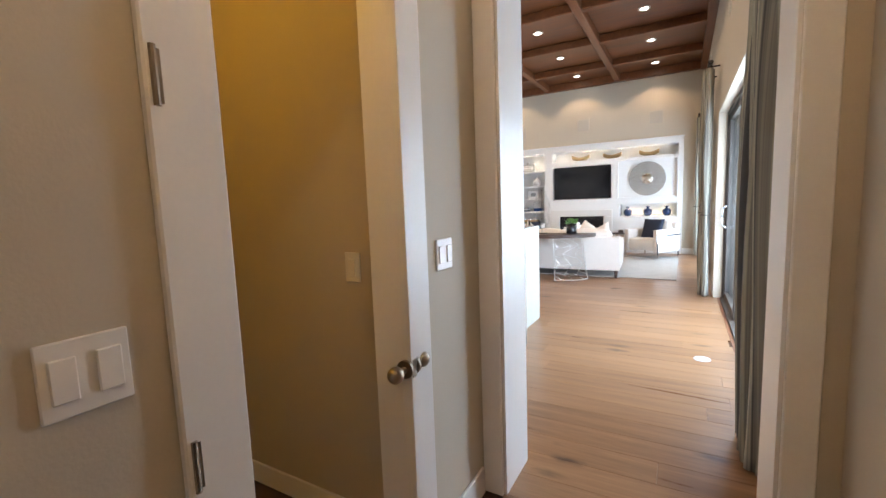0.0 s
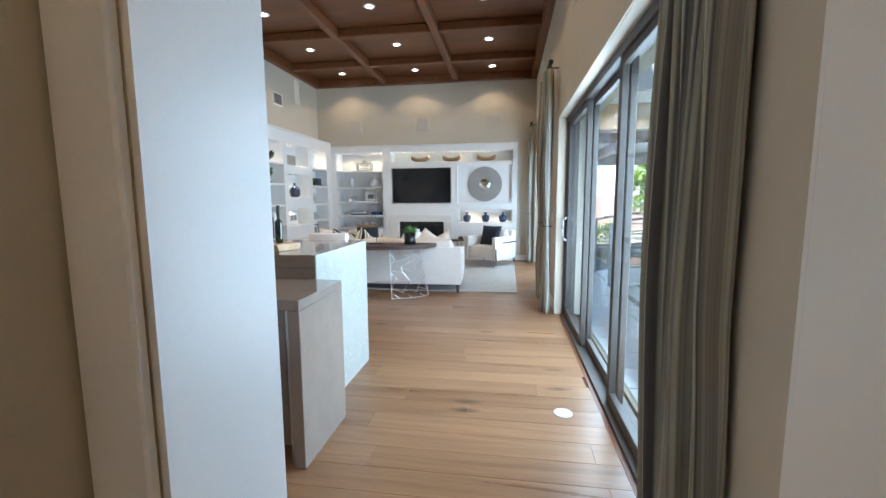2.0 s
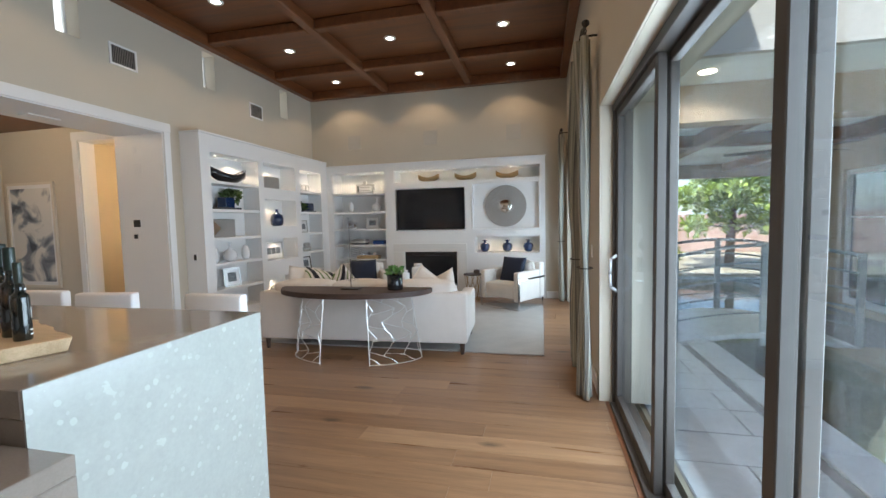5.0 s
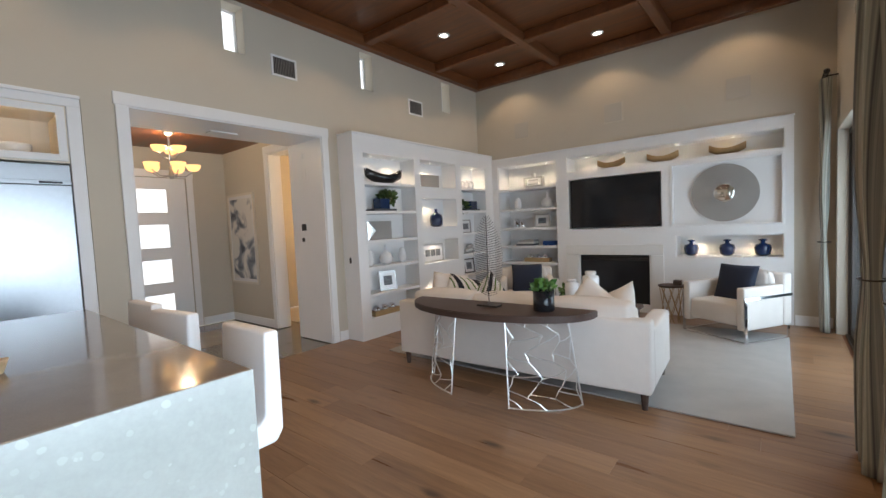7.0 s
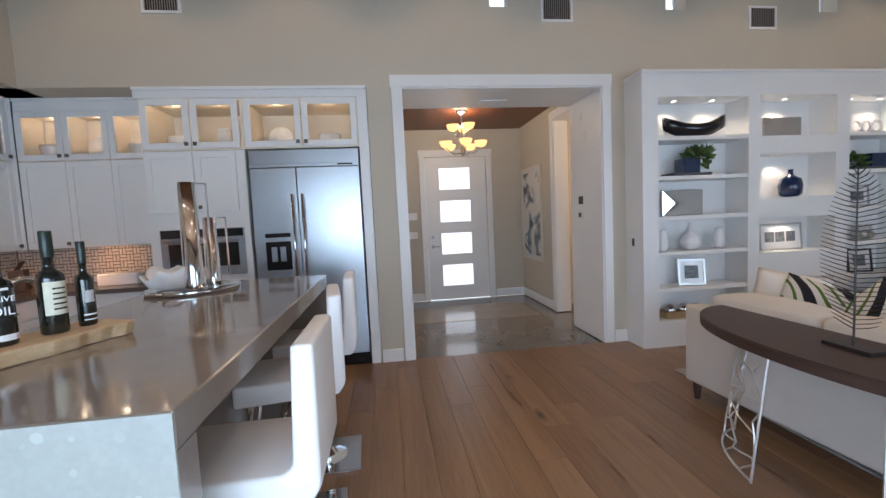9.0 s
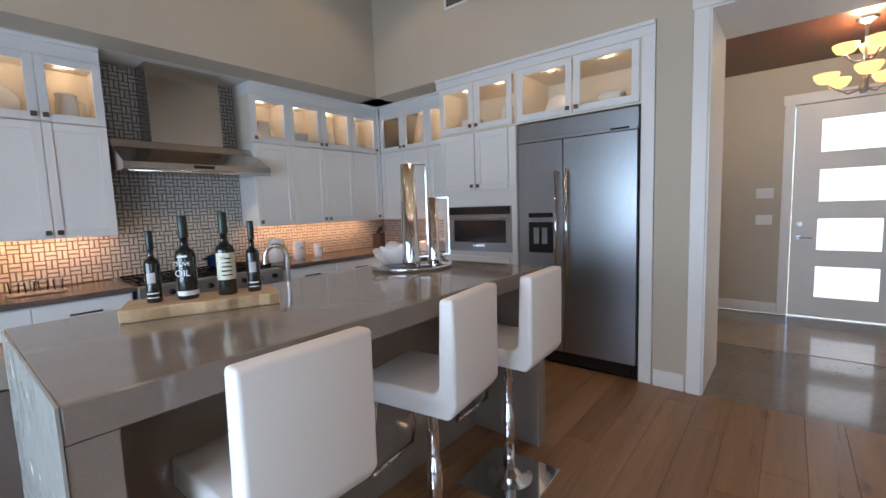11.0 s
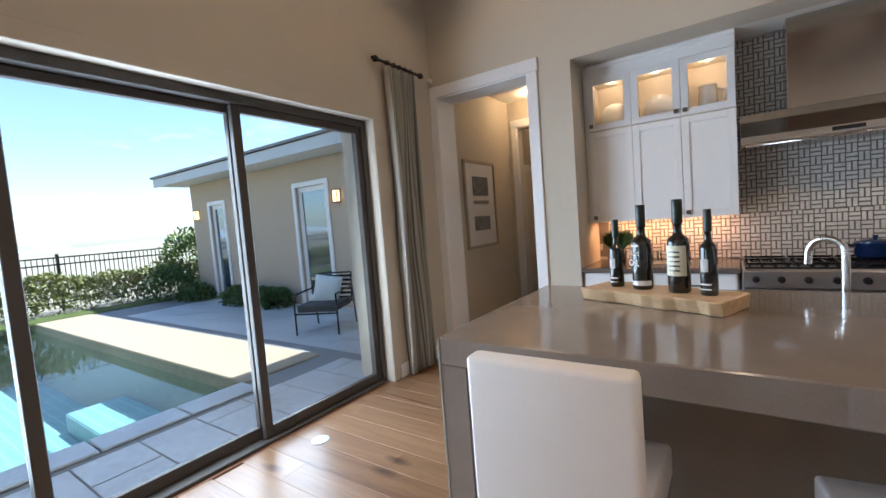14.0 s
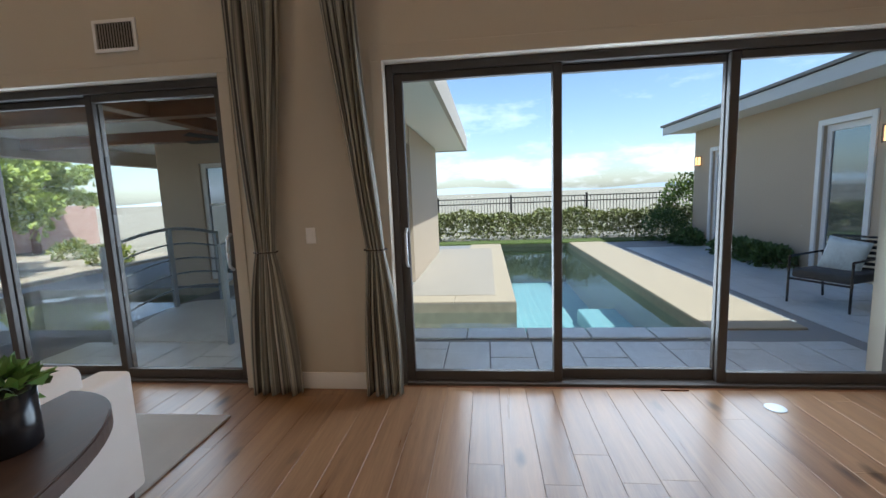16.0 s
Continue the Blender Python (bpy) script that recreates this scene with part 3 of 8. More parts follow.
rod(bm, (0.045, 0.075, 1.09), (0.062, 0.075, 1.09), 0.027, 16)
part("deadbolt", bm, STEEL, fd)

# bedroom beyond the foyer
setting("wall_bedroom", slab("y", 11.0, 11.15, FX, LEFT - 0.31, 0, 3.0, [(-6.35, -5.95, 0.7, 2.2)]), WALL, "bedroom wall with a bright window", "wall")
setting("wall_bedroom_west", boxes((FX - 0.15, 8.652, 0, FX, 11.15, 3.0), (FX, 8.421, 0, FX + 0.1, 8.7, 3.0)), WALL, "bedroom side wall", "wall")
setting("wall_bedroom_east", boxes((LEFT - 0.74, 8.655, 0, LEFT - 0.56, 11.0, 3.0)), WALL, "bedroom side wall", "wall")
setting("floor_bedroom", boxes((FX, 8.661, -0.12, LEFT - 0.3, 11.15, -0.010)), paint("bedroom_carpet", (0.45, 0.40, 0.34), 0.95, vary=0.08, grain=300, bump=0.8), "beige bedroom carpet", "floor")
setting("ceiling_bedroom", boxes((FX, 8.651, 3.0, LEFT - 0.3, 11.15, 3.1)), CEIL_WHITE, "white bedroom ceiling", "ceiling")
lamp("bedroom_lamp", 'POINT', (-5.7, 9.6, 2.6), 30, (1.0, 0.62, 0.28), size=0.15)

# ---- hall the walk begins in ----
HALL_W, HALL_E, HALL_Z = -0.50, 0.76, 3.05
CROSS = (0.56, 0.70)
setting("wall_hall_west", slab("x", HALL_W - 0.12, HALL_W, -0.6, KIT - 0.301, 0, HALL_Z, [(1.25, 1.85, 0, 2.10)]), WALL, "beige hall wall with a closet doorway", "wall")
setting("wall_hall_east", boxes((HALL_E, -0.6, 0, 1.03, KIT - 0.301, HALL_Z)), WALL, "beige hall wall", "wall")
setting("wall_hall_south", boxes((-2.2, -0.7, 0, HALL_E + 0.1, -0.6, HALL_Z)), WALL, "beige hall end wall", "wall")
setting("wall_hall_cross", slab("y", *CROSS, HALL_W + 0.001, HALL_E - 0.001, 0, HALL_Z - 0.001, [(-0.41, 0.62, 0, 2.68)]), WALL, "beige cross wall in the hall with a cased opening", "wall")
casing("trim_cross", "y", CROSS[1], 1, -0.41, 0.62, 2.68, 0.088)
lining("trim_cross_lining", "y", CROSS[0] + 0.001, CROSS[1] + 0.001, -0.41, 0.62, 2.68)
setting("ceiling_hall", boxes((HALL_W - 0.12, -0.6, HALL_Z, HALL_E + 0.1, KIT - 0.301, HALL_Z + 0.1)), CEIL_WHITE, "hall ceiling", "ceiling")
setting("ceiling_closet", boxes((-2.2, -0.6, 2.75, HALL_W - 0.121, KIT - 0.701, 2.85)), CEIL_WHITE, "closet ceiling", "ceiling")
baseboard("baseboard_hall", (HALL_W + 0.001, 1.98, 0, HALL_W + 0.016, KIT - 0.33, 0.13), (HALL_W + 0.001, 0.73, 0, HALL_W + 0.016, 1.115, 0.13), (HALL_E - 0.016, 0.73, 0, HALL_E - 0.001, KIT - 0.33, 0.13))
casing("trim_hall_east", "x", HALL_E, -1, -0.45, 0.20, 2.10, 0.085)
setting("door_4", boxes((HALL_E - 0.004, -0.448, 0.01, HALL_E - 0.0005, 0.198, 2.098)), CEIL_WHITE, "closed white hall door", "door")
casing("trim_closet", "x", HALL_W, 1, 1.25, 1.85, 2.10, 0.13, label="white casing round the closet doorway")
lining("trim_closet_lining", "x", HALL_W - 0.12, HALL_W + 0.001, 1.25, 1.85, 2.10)
setting("wall_closet_west", boxes((-1.75, 0.2, 0, -1.65, 2.0, 2.75)), WALL, "closet wall", "wall")
setting("wall_closet_north", boxes((-1.65, 1.985, 0, HALL_W - 0.121, 1.999, 2.75)), WALL, "closet wall", "wall")
setting("wall_closet_south", boxes((-1.65, 0.2, 0, HALL_W - 0.121, 0.3, 2.75)), WALL, "closet wall", "wall")
setting("floor_closet", boxes((-1.75, 0.2, -0.12, LEFT + 4.43, 2.0, -0.017)), paint("closet_floor", (0.22, 0.12, 0.06), 0.5, vary=0.2), "dark wood closet floor", "floor")
baseboard("baseboard_closet", (-1.649, 0.3, 0, -1.635, 1.97, 0.11), (-1.63, 1.972, 0, HALL_W - 0.13, 1.984, 0.11))
lamp("closet_lamp", 'POINT', (-1.2, 1.1, 2.6), 2.8, (1.0, 0.50, 0.05), size=0.08)
lamp("hall_lamp", 'POINT', (0.30, 1.00, 2.97), 4.4, (1.0, 0.64, 0.32), size=0.08)
lamp("hall_lamp", 'POINT', (0.1, -0.1, 2.9), 1.4, (1.0, 0.60, 0.30), size=0.08)

# ---- oak planks ----
floor_ob = bpy.data.objects["floor"]
bm = boxes((0.0, -0.0947, -0.016, 1.0, 0.0947, 0.0))
bmesh.ops.bevel(bm, geom=[e for e in bm.edges if all(v.co.z > -0.001 for v in e.verts) and abs(e.verts[0].co.y - e.verts[1].co.y) < 1e-4], offset=0.0014, segments=1, affect='EDGES')
plank_ob = link_mesh("plank", bm, PLANK, floor_ob)
plank_mesh = plank_ob.data
first = True
rng = random.Random(4)
row = 0
y = -0.5
while y < FAR + 0.05:
    if y < KIT - 0.05:
        xa, xb = (-0.62 if 1.2 < y < 1.9 else HALL_W), HALL_E
        if y > KIT - 0.4:
            xa, xb = DOOR_X
    else:
        xa, xb = LEFT - 0.015, RIGHT + 0.03
    x = xa - rng.uniform(0.0, 1.4) if xb - xa > 2 else xa - rng.uniform(0, 0.8)
    while x < xb:
        ln = rng.uniform(1.5, 2.4)
        pa, pb = max(x, xa), min(x + ln, xb)
        if pb - pa > 0.03:
            if first:
                ob = plank_ob
                first = False
            else:
                ob = new("plank", plank_mesh)
                ob.parent = floor_ob
            ob.location = (pa, y, 0)
            ob.scale = (pb - pa - 0.0015, 1, 1)
        x += ln
    y += 0.1905
    row += 1
# boards under the sliding doors' inner reveal
for nm, (a, b) in (("trim_threshold_1", WIN1), ("trim_threshold_2", WIN2)):
    setting(nm, boxes((RIGHT + 0.031, a + 0.002, -0.1, 0.738, b - 0.002, 0.0)), BEAM_WOOD, "wooden threshold board", "trim")

# ---- built-in shelving on the west wall ----
BX = -4.14
unit = thing("bookcase", "white built-in bookcase with lit niches along the wall", "bookcase")
TOP = 2.73
shelf_z = (0.27, 0.60, 0.97, 1.33, 1.73, 2.12)
cols = []
for a, b in (A_COL, C_COL):
    cols.append((a, b, 0.27, 2.50))
for za, zb in ((2.10, 2.51), (1.47, 1.92), (0.90, 1.26), (0.27, 0.62)):
    cols.append((B_COL[0], B_COL[1], za, zb))
part("face_frame", slab("x", BX - 0.045, BX, 8.38, FAR - 0.003, 0.0, TOP, cols), WHITE, unit)
part("side_panel", boxes((LEFT + 0.002, 8.38, 0, BX - 0.046, 8.41, TOP)), WHITE, unit)
part("back_panel", boxes((LEFT + 0.002, 8.411, 0, LEFT + 0.014, FAR - 0.003, TOP - 0.03)), WHITE, unit)
part("top_board", boxes((LEFT + 0.002, 8.37, TOP + 0.001, BX + 0.012, FAR - 0.003, TOP + 0.03), bevel=0.004), WHITE, unit)
for a, b, za, zb in cols:
    part("niche_side", boxes((LEFT + 0.015, a - 0.018, za - 0.02, BX - 0.047, a, zb + 0.02)), WHITE, unit)
    part("niche_side", boxes((LEFT + 0.015, b, za - 0.02, BX - 0.047, b + 0.018, zb + 0.02)), WHITE, unit)
    part("niche_top", boxes((LEFT + 0.015, a, zb, BX - 0.047, b, zb + 0.018)), WHITE, unit)
    part("niche_bottom", boxes((LEFT + 0.015, a, za - 0.018, BX - 0.047, b, za)), WHITE, unit)
for a, b in (A_COL, C_COL):
    for z in shelf_z[1:]:
        part("shelf", boxes((LEFT + 0.015, a + 0.001, z - 0.04, BX - 0.008, b - 0.001, z), bevel=0.003), WHITE, unit)
puck = [(BX - 0.16, A_COL[0] + 0.28, 2.50), (BX - 0.16, A_COL[1] - 0.28, 2.50), (BX - 0.16, 10.11, 2.51), (BX - 0.16, 10.11, 1.92), (BX - 0.16, 10.11, 1.26), (BX - 0.16, 10.11, 0.62), (BX - 0.16, C_COL[0] + 0.2, 2.50), (BX - 0.16, C_COL[1] - 0.2, 2.50)]

# ---- built-in wall on the north side ----
media = thing("media_wall", "white built-in media wall with niches, shelves and fireplace surround", "media wall")
MF = FAR - 0.022
face_holes = [(-4.02, -2.86, 0.40, 2.53), (-2.66, 0.20, 2.27, 2.53), (-2.64, -1.22, 1.315, 2.145), (-1.07, 0.17, 1.33, 2.18), (-1.05, 0.19, 0.86, 1.18), (-2.47, -1.40, 0.12, 0.89)]
part("face_frame", slab("y", MF, FAR + 0.001, BX + 0.002, 0.29, 0.0, 2.65, face_holes), WHITE, media)
part("top_board", boxes((BX + 0.002, MF - 0.014, 2.651, 0.30, FAR + 0.001, 2.675), bevel=0.003), WHITE, media)
depth = FAR + 0.40


def niche(x0, x1, z0, z1, back):
    y0 = FAR + 0.003
    part("niche_lining", boxes((x0 + 0.001, y0, z0 + 0.001, x0 + 0.013, back, z1 - 0.001), (x1 - 0.013, y0, z0 + 0.001, x1 - 0.001, back, z1 - 0.001),
                               (x0 + 0.013, y0, z0 + 0.001, x1 - 0.013, back, z0 + 0.013), (x0 + 0.013, y0, z1 - 0.013, x1 - 0.013, back, z1 - 0.001),
                               (x0 + 0.013, back - 0.012, z0 + 0.013, x1 - 0.013, back, z1 - 0.013)), WHITE, media)


niche(-4.02, -2.86, 0.40, 2.53, depth)
niche(-2.66, 0.20, 2.27, 2.53, depth - 0.05)
niche(-2.66, -1.20, 1.30, 2.16, FAR + 0.16)
niche(-1.09, 0.19, 1.31, 2.20, FAR + 0.08)
niche(-1.05, 0.19, 0.86, 1.18, depth - 0.05)
for z in (0.74, 1.04, 1.37, 1.72, 2.10):
    part("shelf", boxes((-4.006, MF + 0.006, z - 0.04, -2.874, depth - 0.014, z), bevel=0.003), WHITE, media)
bm = boxes((-2.70, MF - 0.03, 0.89, -1.20, MF - 0.001, 1.05), (-2.70, MF - 0.03, 0.0, -2.49, MF - 0.001, 0.889), (-1.38, MF - 0.03, 0.0, -1.20, MF - 0.001, 0.889), bevel=0.004)
part("fireplace_surround", bm, paint("pale_stone_surround", (0.72, 0.70, 0.66), 0.4, vary=0.05), media, "pale stone fireplace surround")
bm = bmesh.new()
for s in ((-1.10, -1.07, 1.30, 2.21), (0.17, 0.20, 1.30, 2.21)):
    box(bm, s[0], MF - 0.012, s[2], s[1], MF - 0.001, s[3], 0.003)
box(bm, -1.07, MF - 0.012, 2.18, 0.17, MF - 0.001, 2.21, 0.003)
box(bm, -1.07, MF - 0.012, 1.30, 0.17, MF - 0.001, 1.33, 0.003)
part("picture_moulding", bm, WHITE, media)
fp = thing("fireplace", "black gas fireplace insert with dark glass", "fireplace")
part("firebox", boxes((-2.488, FAR + 0.12, 0.101, -1.382, FAR + 0.39, 0.899)), BLACK, fp)
part("glass_front", boxes((-2.47, FAR + 0.02, 0.12, -1.40, FAR + 0.03, 0.89)), BLACK, fp, "dark fireplace glass")
part("louvre", boxes(*[(-2.46, FAR + 0.004, 0.80 + 0.025 * i, -1.41, FAR + 0.019, 0.812 + 0.025 * i) for i in range(3)]), IRON, fp)
puck += [(x, FAR + 0.20, 2.515) for x in (-3.75, -3.13)] + [(x, FAR + 0.16, 2.515) for x in (-2.38, -1.78, -1.02, -0.35)] + [(x, FAR + 0.18, 1.165) for x in (-0.78, -0.10)]
pk = None
for x, y, z in puck:
    if pk is None:
        pk = thing("puck_light", "small lit puck light in a shelf niche", "puck light", (x, y, z), group="niche puck lights")
        part("bezel", lathe([(0.022, -0.008), (0.034, -0.008), (0.034, -0.001), (0.022, -0.001)], 16, cap=False), WHITE, pk)
        part("lens", lathe([(0.0005, -0.005), (0.023, -0.005)], 16, cap=False), PUCK_GLOW, pk)
    else:
        copy_thing(pk, pose(x, y, z))
    lamp("puck_lamp", 'SPOT', (x, y, z - 0.012), 3.4, (1.0, 0.76, 0.50), size=0.02, spread=120)

tv = thing("television", "large black flat television on the wall", "television", (-1.93, FAR, 1.735))
part("screen_case", boxes((-0.685, 0.02, -0.40, 0.685, 0.07, 0.40), bevel=0.006), BLACK, tv)
part("screen", boxes((-0.668, 0.014, -0.383, 0.668, 0.0195, 0.388)), paint("screen_glass", (0.006, 0.007, 0.009), 0.12, vary=0.1, bump=0), tv)
part("bezel", boxes((-0.685, 0.008, 0.389, 0.685, 0.0195, 0.40), (-0.685, 0.008, -0.40, 0.685, 0.0195, -0.384), (-0.685, 0.008, -0.383, -0.669, 0.0195, 0.388), (0.669, 0.008, -0.383, 0.685, 0.0195, 0.388)), BLACK, tv)
part("wall_bracket", boxes((-0.2, 0.071, -0.15, 0.2, 0.145, 0.15)), IRON, tv)

# ---- kitchen ----
KNOB = paint("pewter_knob", (0.16, 0.14, 0.125), 0.35, metal=0.8, vary=0.1, bump=0.0)
GLOWBACK = paint("cabinet_interior", (0.78, 0.70, 0.58), 0.6, vary=0.03, bump=0.0)


def place_on(axis, face):
    """Maps (u, d, z): u along the wall, d out of the front face, z up, to the room."""
    if axis == "y":
        return lambda bm, u0, d0, z0, u1, d1, z1, bev=0.0: box(bm, min(u0, u1), face + min(d0, d1), z0, max(u0, u1), face + max(d0, d1), z1, bev)
    return lambda bm, u0, d0, z0, u1, d1, z1, bev=0.0: box(bm, face + min(d0, d1), min(u0, u1), z0, face + max(d0, d1), max(u0, u1), z1, bev)


def shaker(parent, axis, face, u0, u1, z0, z1, glass=False, knob=None):
    """A framed cabinet door on a front face: rails and stiles round a sunk panel or a pane, and a square knob."""
    put = place_on(axis, face)
    a, b = min(u0, u1) + 0.002, max(u0, u1) - 0.002
    w = 0.055
    bm = bmesh.new()
    for s in ((a, a + w, z0, z1), (b - w, b, z0, z1), (a + w, b - w, z0, z0 + w), (a + w, b - w, z1 - w, z1)):
        put(bm, s[0], 0.002, s[2], s[1], 0.022, s[3], 0.002)
    if not glass:
        put(bm, a + w, 0.002, z0 + w, b - w, 0.010, z1 - w)
    d = part("door", bm, CABINET, parent)
    if glass:
        g = bmesh.new()
        put(g, a + w, 0.008, z0 + w, b - w, 0.012, z1 - w)
        gl = part("pane", g, CAB_GLASS, d, "clear cabinet glass")
        gl.visible_shadow = False
    if knob:
        ku = a + 0.03 if knob[0] == "a" else b - 0.03
        kz = z0 + 0.04 if knob[1] == "l" else z1 - 0.04
        k = bmesh.new()
        put(k, ku - 0.008, 0.022, kz - 0.008, ku + 0.008, 0.034, kz + 0.008)
        put(k, ku - 0.017, 0.034, kz - 0.017, ku + 0.017, 0.046, kz + 0.017, 0.003)
        part("knob", k, KNOB, d, "dark square knob")
    return d


def cabinet(name, label, axis, face, back, u0, u1, z0, z1, open_front=False):
    c = thing(name, label, "cabinet")
    bm = bmesh.new()
    put = place_on(axis, 0.0)
    lo, hi = min(u0, u1), max(u0, u1)
    if open_front:
        t = 0.018
        put(bm, lo, back, z0, lo + t, face, z1)
        put(bm, hi - t, back, z0, hi, face, z1)
        put(bm, lo + t, back, z0, hi - t, face, z0 + t)
        put(bm, lo + t, back, z1 - t, hi - t, face, z1)
        put(bm, lo + t, back, z0 + t, hi - t, back + t, z1 - t)
        part("body", bm, GLOWBACK, c)
    else:
        put(bm, lo, back, z0, hi, face, z1)
        part("body", bm, CABINET, c)
    return c


def upper_run(axis, face, back, edges, zlo, zmid, ztop, zcrown, flip=False):
    """A run of wall cabinets: plain doors below, lit glass doors above, a crown board on top."""
    for i, (a, b) in enumerate(zip(edges, edges[1:])):
        c = cabinet("wall_cabinet", "white shaker wall cabinet above the counter", axis, face, back, a, b, zlo, zmid - 0.004)
        side = "b" if i % 2 == 0 else "a"
        shaker(c, axis, face, a, b, zlo + 0.004, zmid - 0.008, False, (side, "l"))
        g = cabinet("glass_cabinet", "white cabinet with a lit glass door and dishes inside", axis, face, back, a, b, zmid, ztop, True)
        shaker(g, axis, face, a, b, zmid + 0.004, ztop - 0.004, True, (side, "l"))
        u = (a + b) / 2
        m = (face + back) / 2
        pl = (u, m, ztop - 0.03) if axis == "y" else (m, u, ztop - 0.03)
        lamp("cabinet_lamp", 'POINT', pl, 0.40, (1.0, 0.70, 0.42), size=0.02)
        fl = (u, face - 0.06, ztop - 0.021) if axis == "y" else (face - 0.06, u, ztop - 0.021)
        copy_thing(pk, pose(*fl))
    lo, hi = min(edges), max(edges)
    crown = bmesh.new()
    put = place_on(axis, 0.0)
    put(crown, lo, back, ztop + 0.001, hi, face + 0.01, zcrown - 0.03)
    put(crown, lo, back, zcrown - 0.03, hi, face + 0.03, zcrown, 0.004)
    setting("trim_cabinet_crown", crown, CABINET, "white crown board on top of the cabinets", "trim")


UF, NB = 2.40, 2.071
upper_run("y", UF, NB, (-0.83, -1.20, -1.575, -1.95), 1.30, 2.135, 2.60, 2.719)
upper_run("y", UF, NB, (-3.10, -3.51, -3.92, -4.33, -4.74), 1.30, 2.135, 2.60, 2.719)
upper_run("x", -4.77, -5.099, (2.46, 2.86, 3.26, 3.66), 1.30, 2.135, 2.60, 2.719)

tagged(link_mesh("cabinet_filler", boxes((-0.829, NB + 0.001, 1.30, -0.792, UF - 0.01, 2.719), bevel=0.002), CABINET), "white filler strip beside the wall cabinets", "filler strip")

# base cabinets, counter and backsplash
base = cabinet("base_cabinet", "white base cabinet with drawers under the dark counter", "y", 2.70, NB, -0.80, -1.93, 0.10, 0.875)
base2 = cabinet("base_cabinet", "white base cabinet with drawers under the dark counter", "y", 2.70, NB, -3.14, -4.44, 0.10, 0.875)
base3 = cabinet("base_cabinet", "white corner base cabinet under the dark counter", "x", -4.45, -5.099, 2.06 + 0.02, 3.69, 0.10, 0.875)
for parent, edges in ((base, (-0.81, -1.37, -1.92)), (base2, (-3.15, -3.79, -4.43))):
    for a, b in zip(edges, edges[1:]):
        for za, zb in ((0.70, 0.865), (0.42, 0.69), (0.12, 0.41)):
            bm = bmesh.new()
            box(bm, b + 0.003, 2.702, za, a - 0.003, 2.72, zb, 0.002)
            dr = part("drawer", bm, CABINET, parent)
            bm = bmesh.new()
            m = (a + b) / 2
            box(bm, m - 0.09, 2.74, (za + zb) / 2 - 0.007, m + 0.09, 2.752, (za + zb) / 2 + 0.007, 0.002)
            box(bm, m - 0.085, 2.721, (za + zb) / 2 - 0.005, m - 0.073, 2.74, (za + zb) / 2 + 0.005)
            box(bm, m + 0.073, 2.721, (za + zb) / 2 - 0.005, m + 0.085, 2.74, (za + zb) / 2 + 0.005)
            part("handle", bm, KNOB, dr, "dark bar handle")
top = link_mesh("countertop", boxes((-1.945, NB + 0.001, 0.877, -0.795, 2.745, 0.917), bevel=0.005), STONE_DARK)
tagged(top, "dark brown-black stone kitchen counter", "countertop")
top2 = link_mesh("countertop", boxes((-4.421, NB + 0.001, 0.877, -3.125, 2.745, 0.917), (-5.098, NB + 0.001, 0.877, -4.4215, 3.692, 0.917)), STONE_DARK)
tagged(top2, "dark brown-black stone corner kitchen counter", "countertop")
tagged(link_mesh("corner_filler", boxes((-5.098, NB + 0.001, 1.30, -4.745, 2.455, 2.719), (-4.769, 2.40, 1.30, -4.742, 2.455, 2.719)), CABINET), "white corner cabinet panel", "cabinet")

# hood steel tinted brown: warm room reflections are put into its colour
HOOD = paint("warm_reflection_steel", (0.50, 0.455, 0.41), 0.19, metal=1.0, vary=0.08, scale=1.5, grain=40, bump=0.02)
TILE = paint("glass_tile", (0.49, 0.475, 0.44), 0.20, vary=0.22, scale=14, grain=80, bump=0.05, coat=0.3)
GROUT = paint("tile_grout", (0.125, 0.11, 0.098), 0.9, vary=0.1)


def weave(bm, u0, u1, z0, z1, put, single=None):
    """Basket-weave bars: pairs laid flat and pairs set upright by turns; single places a whole bar as its own piece."""
    s = 0.068
    gap, wide_gap = 0.006, 0.011
    nu, nz = int((u1 - u0) / s) + 1, int((z1 - z0) / s) + 1
    for i in range(nu):
        for j in range(nz):
            ua, za = u0 + i * s, z0 + j * s
            for k in range(2):
                if (i + j) % 2:
                    q = (ua + gap / 2, za + k * s / 2 + wide_gap / 2, ua + s - gap / 2, za + (k + 1) * s / 2 - wide_gap / 2)
                else:
                    q = (ua + k * s / 2 + wide_gap / 2, za + gap / 2, ua + (k + 1) * s / 2 - wide_gap / 2, za + s - gap / 2)
                qa, qb, qc, qd = q[0], q[1], min(q[2], u1), min(q[3], z1)
                if single and qc == q[2] and qd == q[3]:
                    single(qa, qb, (i + j) % 2)
                elif qc - qa > 0.006 and qd - qb > 0.006:
                    put(bm, qa, 0.0, qb, qc, 0.006, qd)


bs = tagged(link_mesh("backsplash", boxes((-5.085, NB, 0.918, -0.795, NB + 0.008, 1.299), (-3.099, NB, 1.299, -1.951, NB + 0.008, 2.715), (-5.098, NB + 0.012, 0.918, -5.090, 3.69, 1.299)), GROUT), "grey glass basket-weave tile backsplash", "backsplash", kind="structure")
tile_meshes = []
for wide, high in ((0.023, 0.062), (0.062, 0.023)):
    first = part("tile", boxes((0, 0, 0, wide, 0.006, high), bevel=0.0015), TILE, bs)
    first.location = (-0.80 - wide, NB + 0.008, 0.922 if wide > high else 1.012)
    tile_meshes.append(first.data)


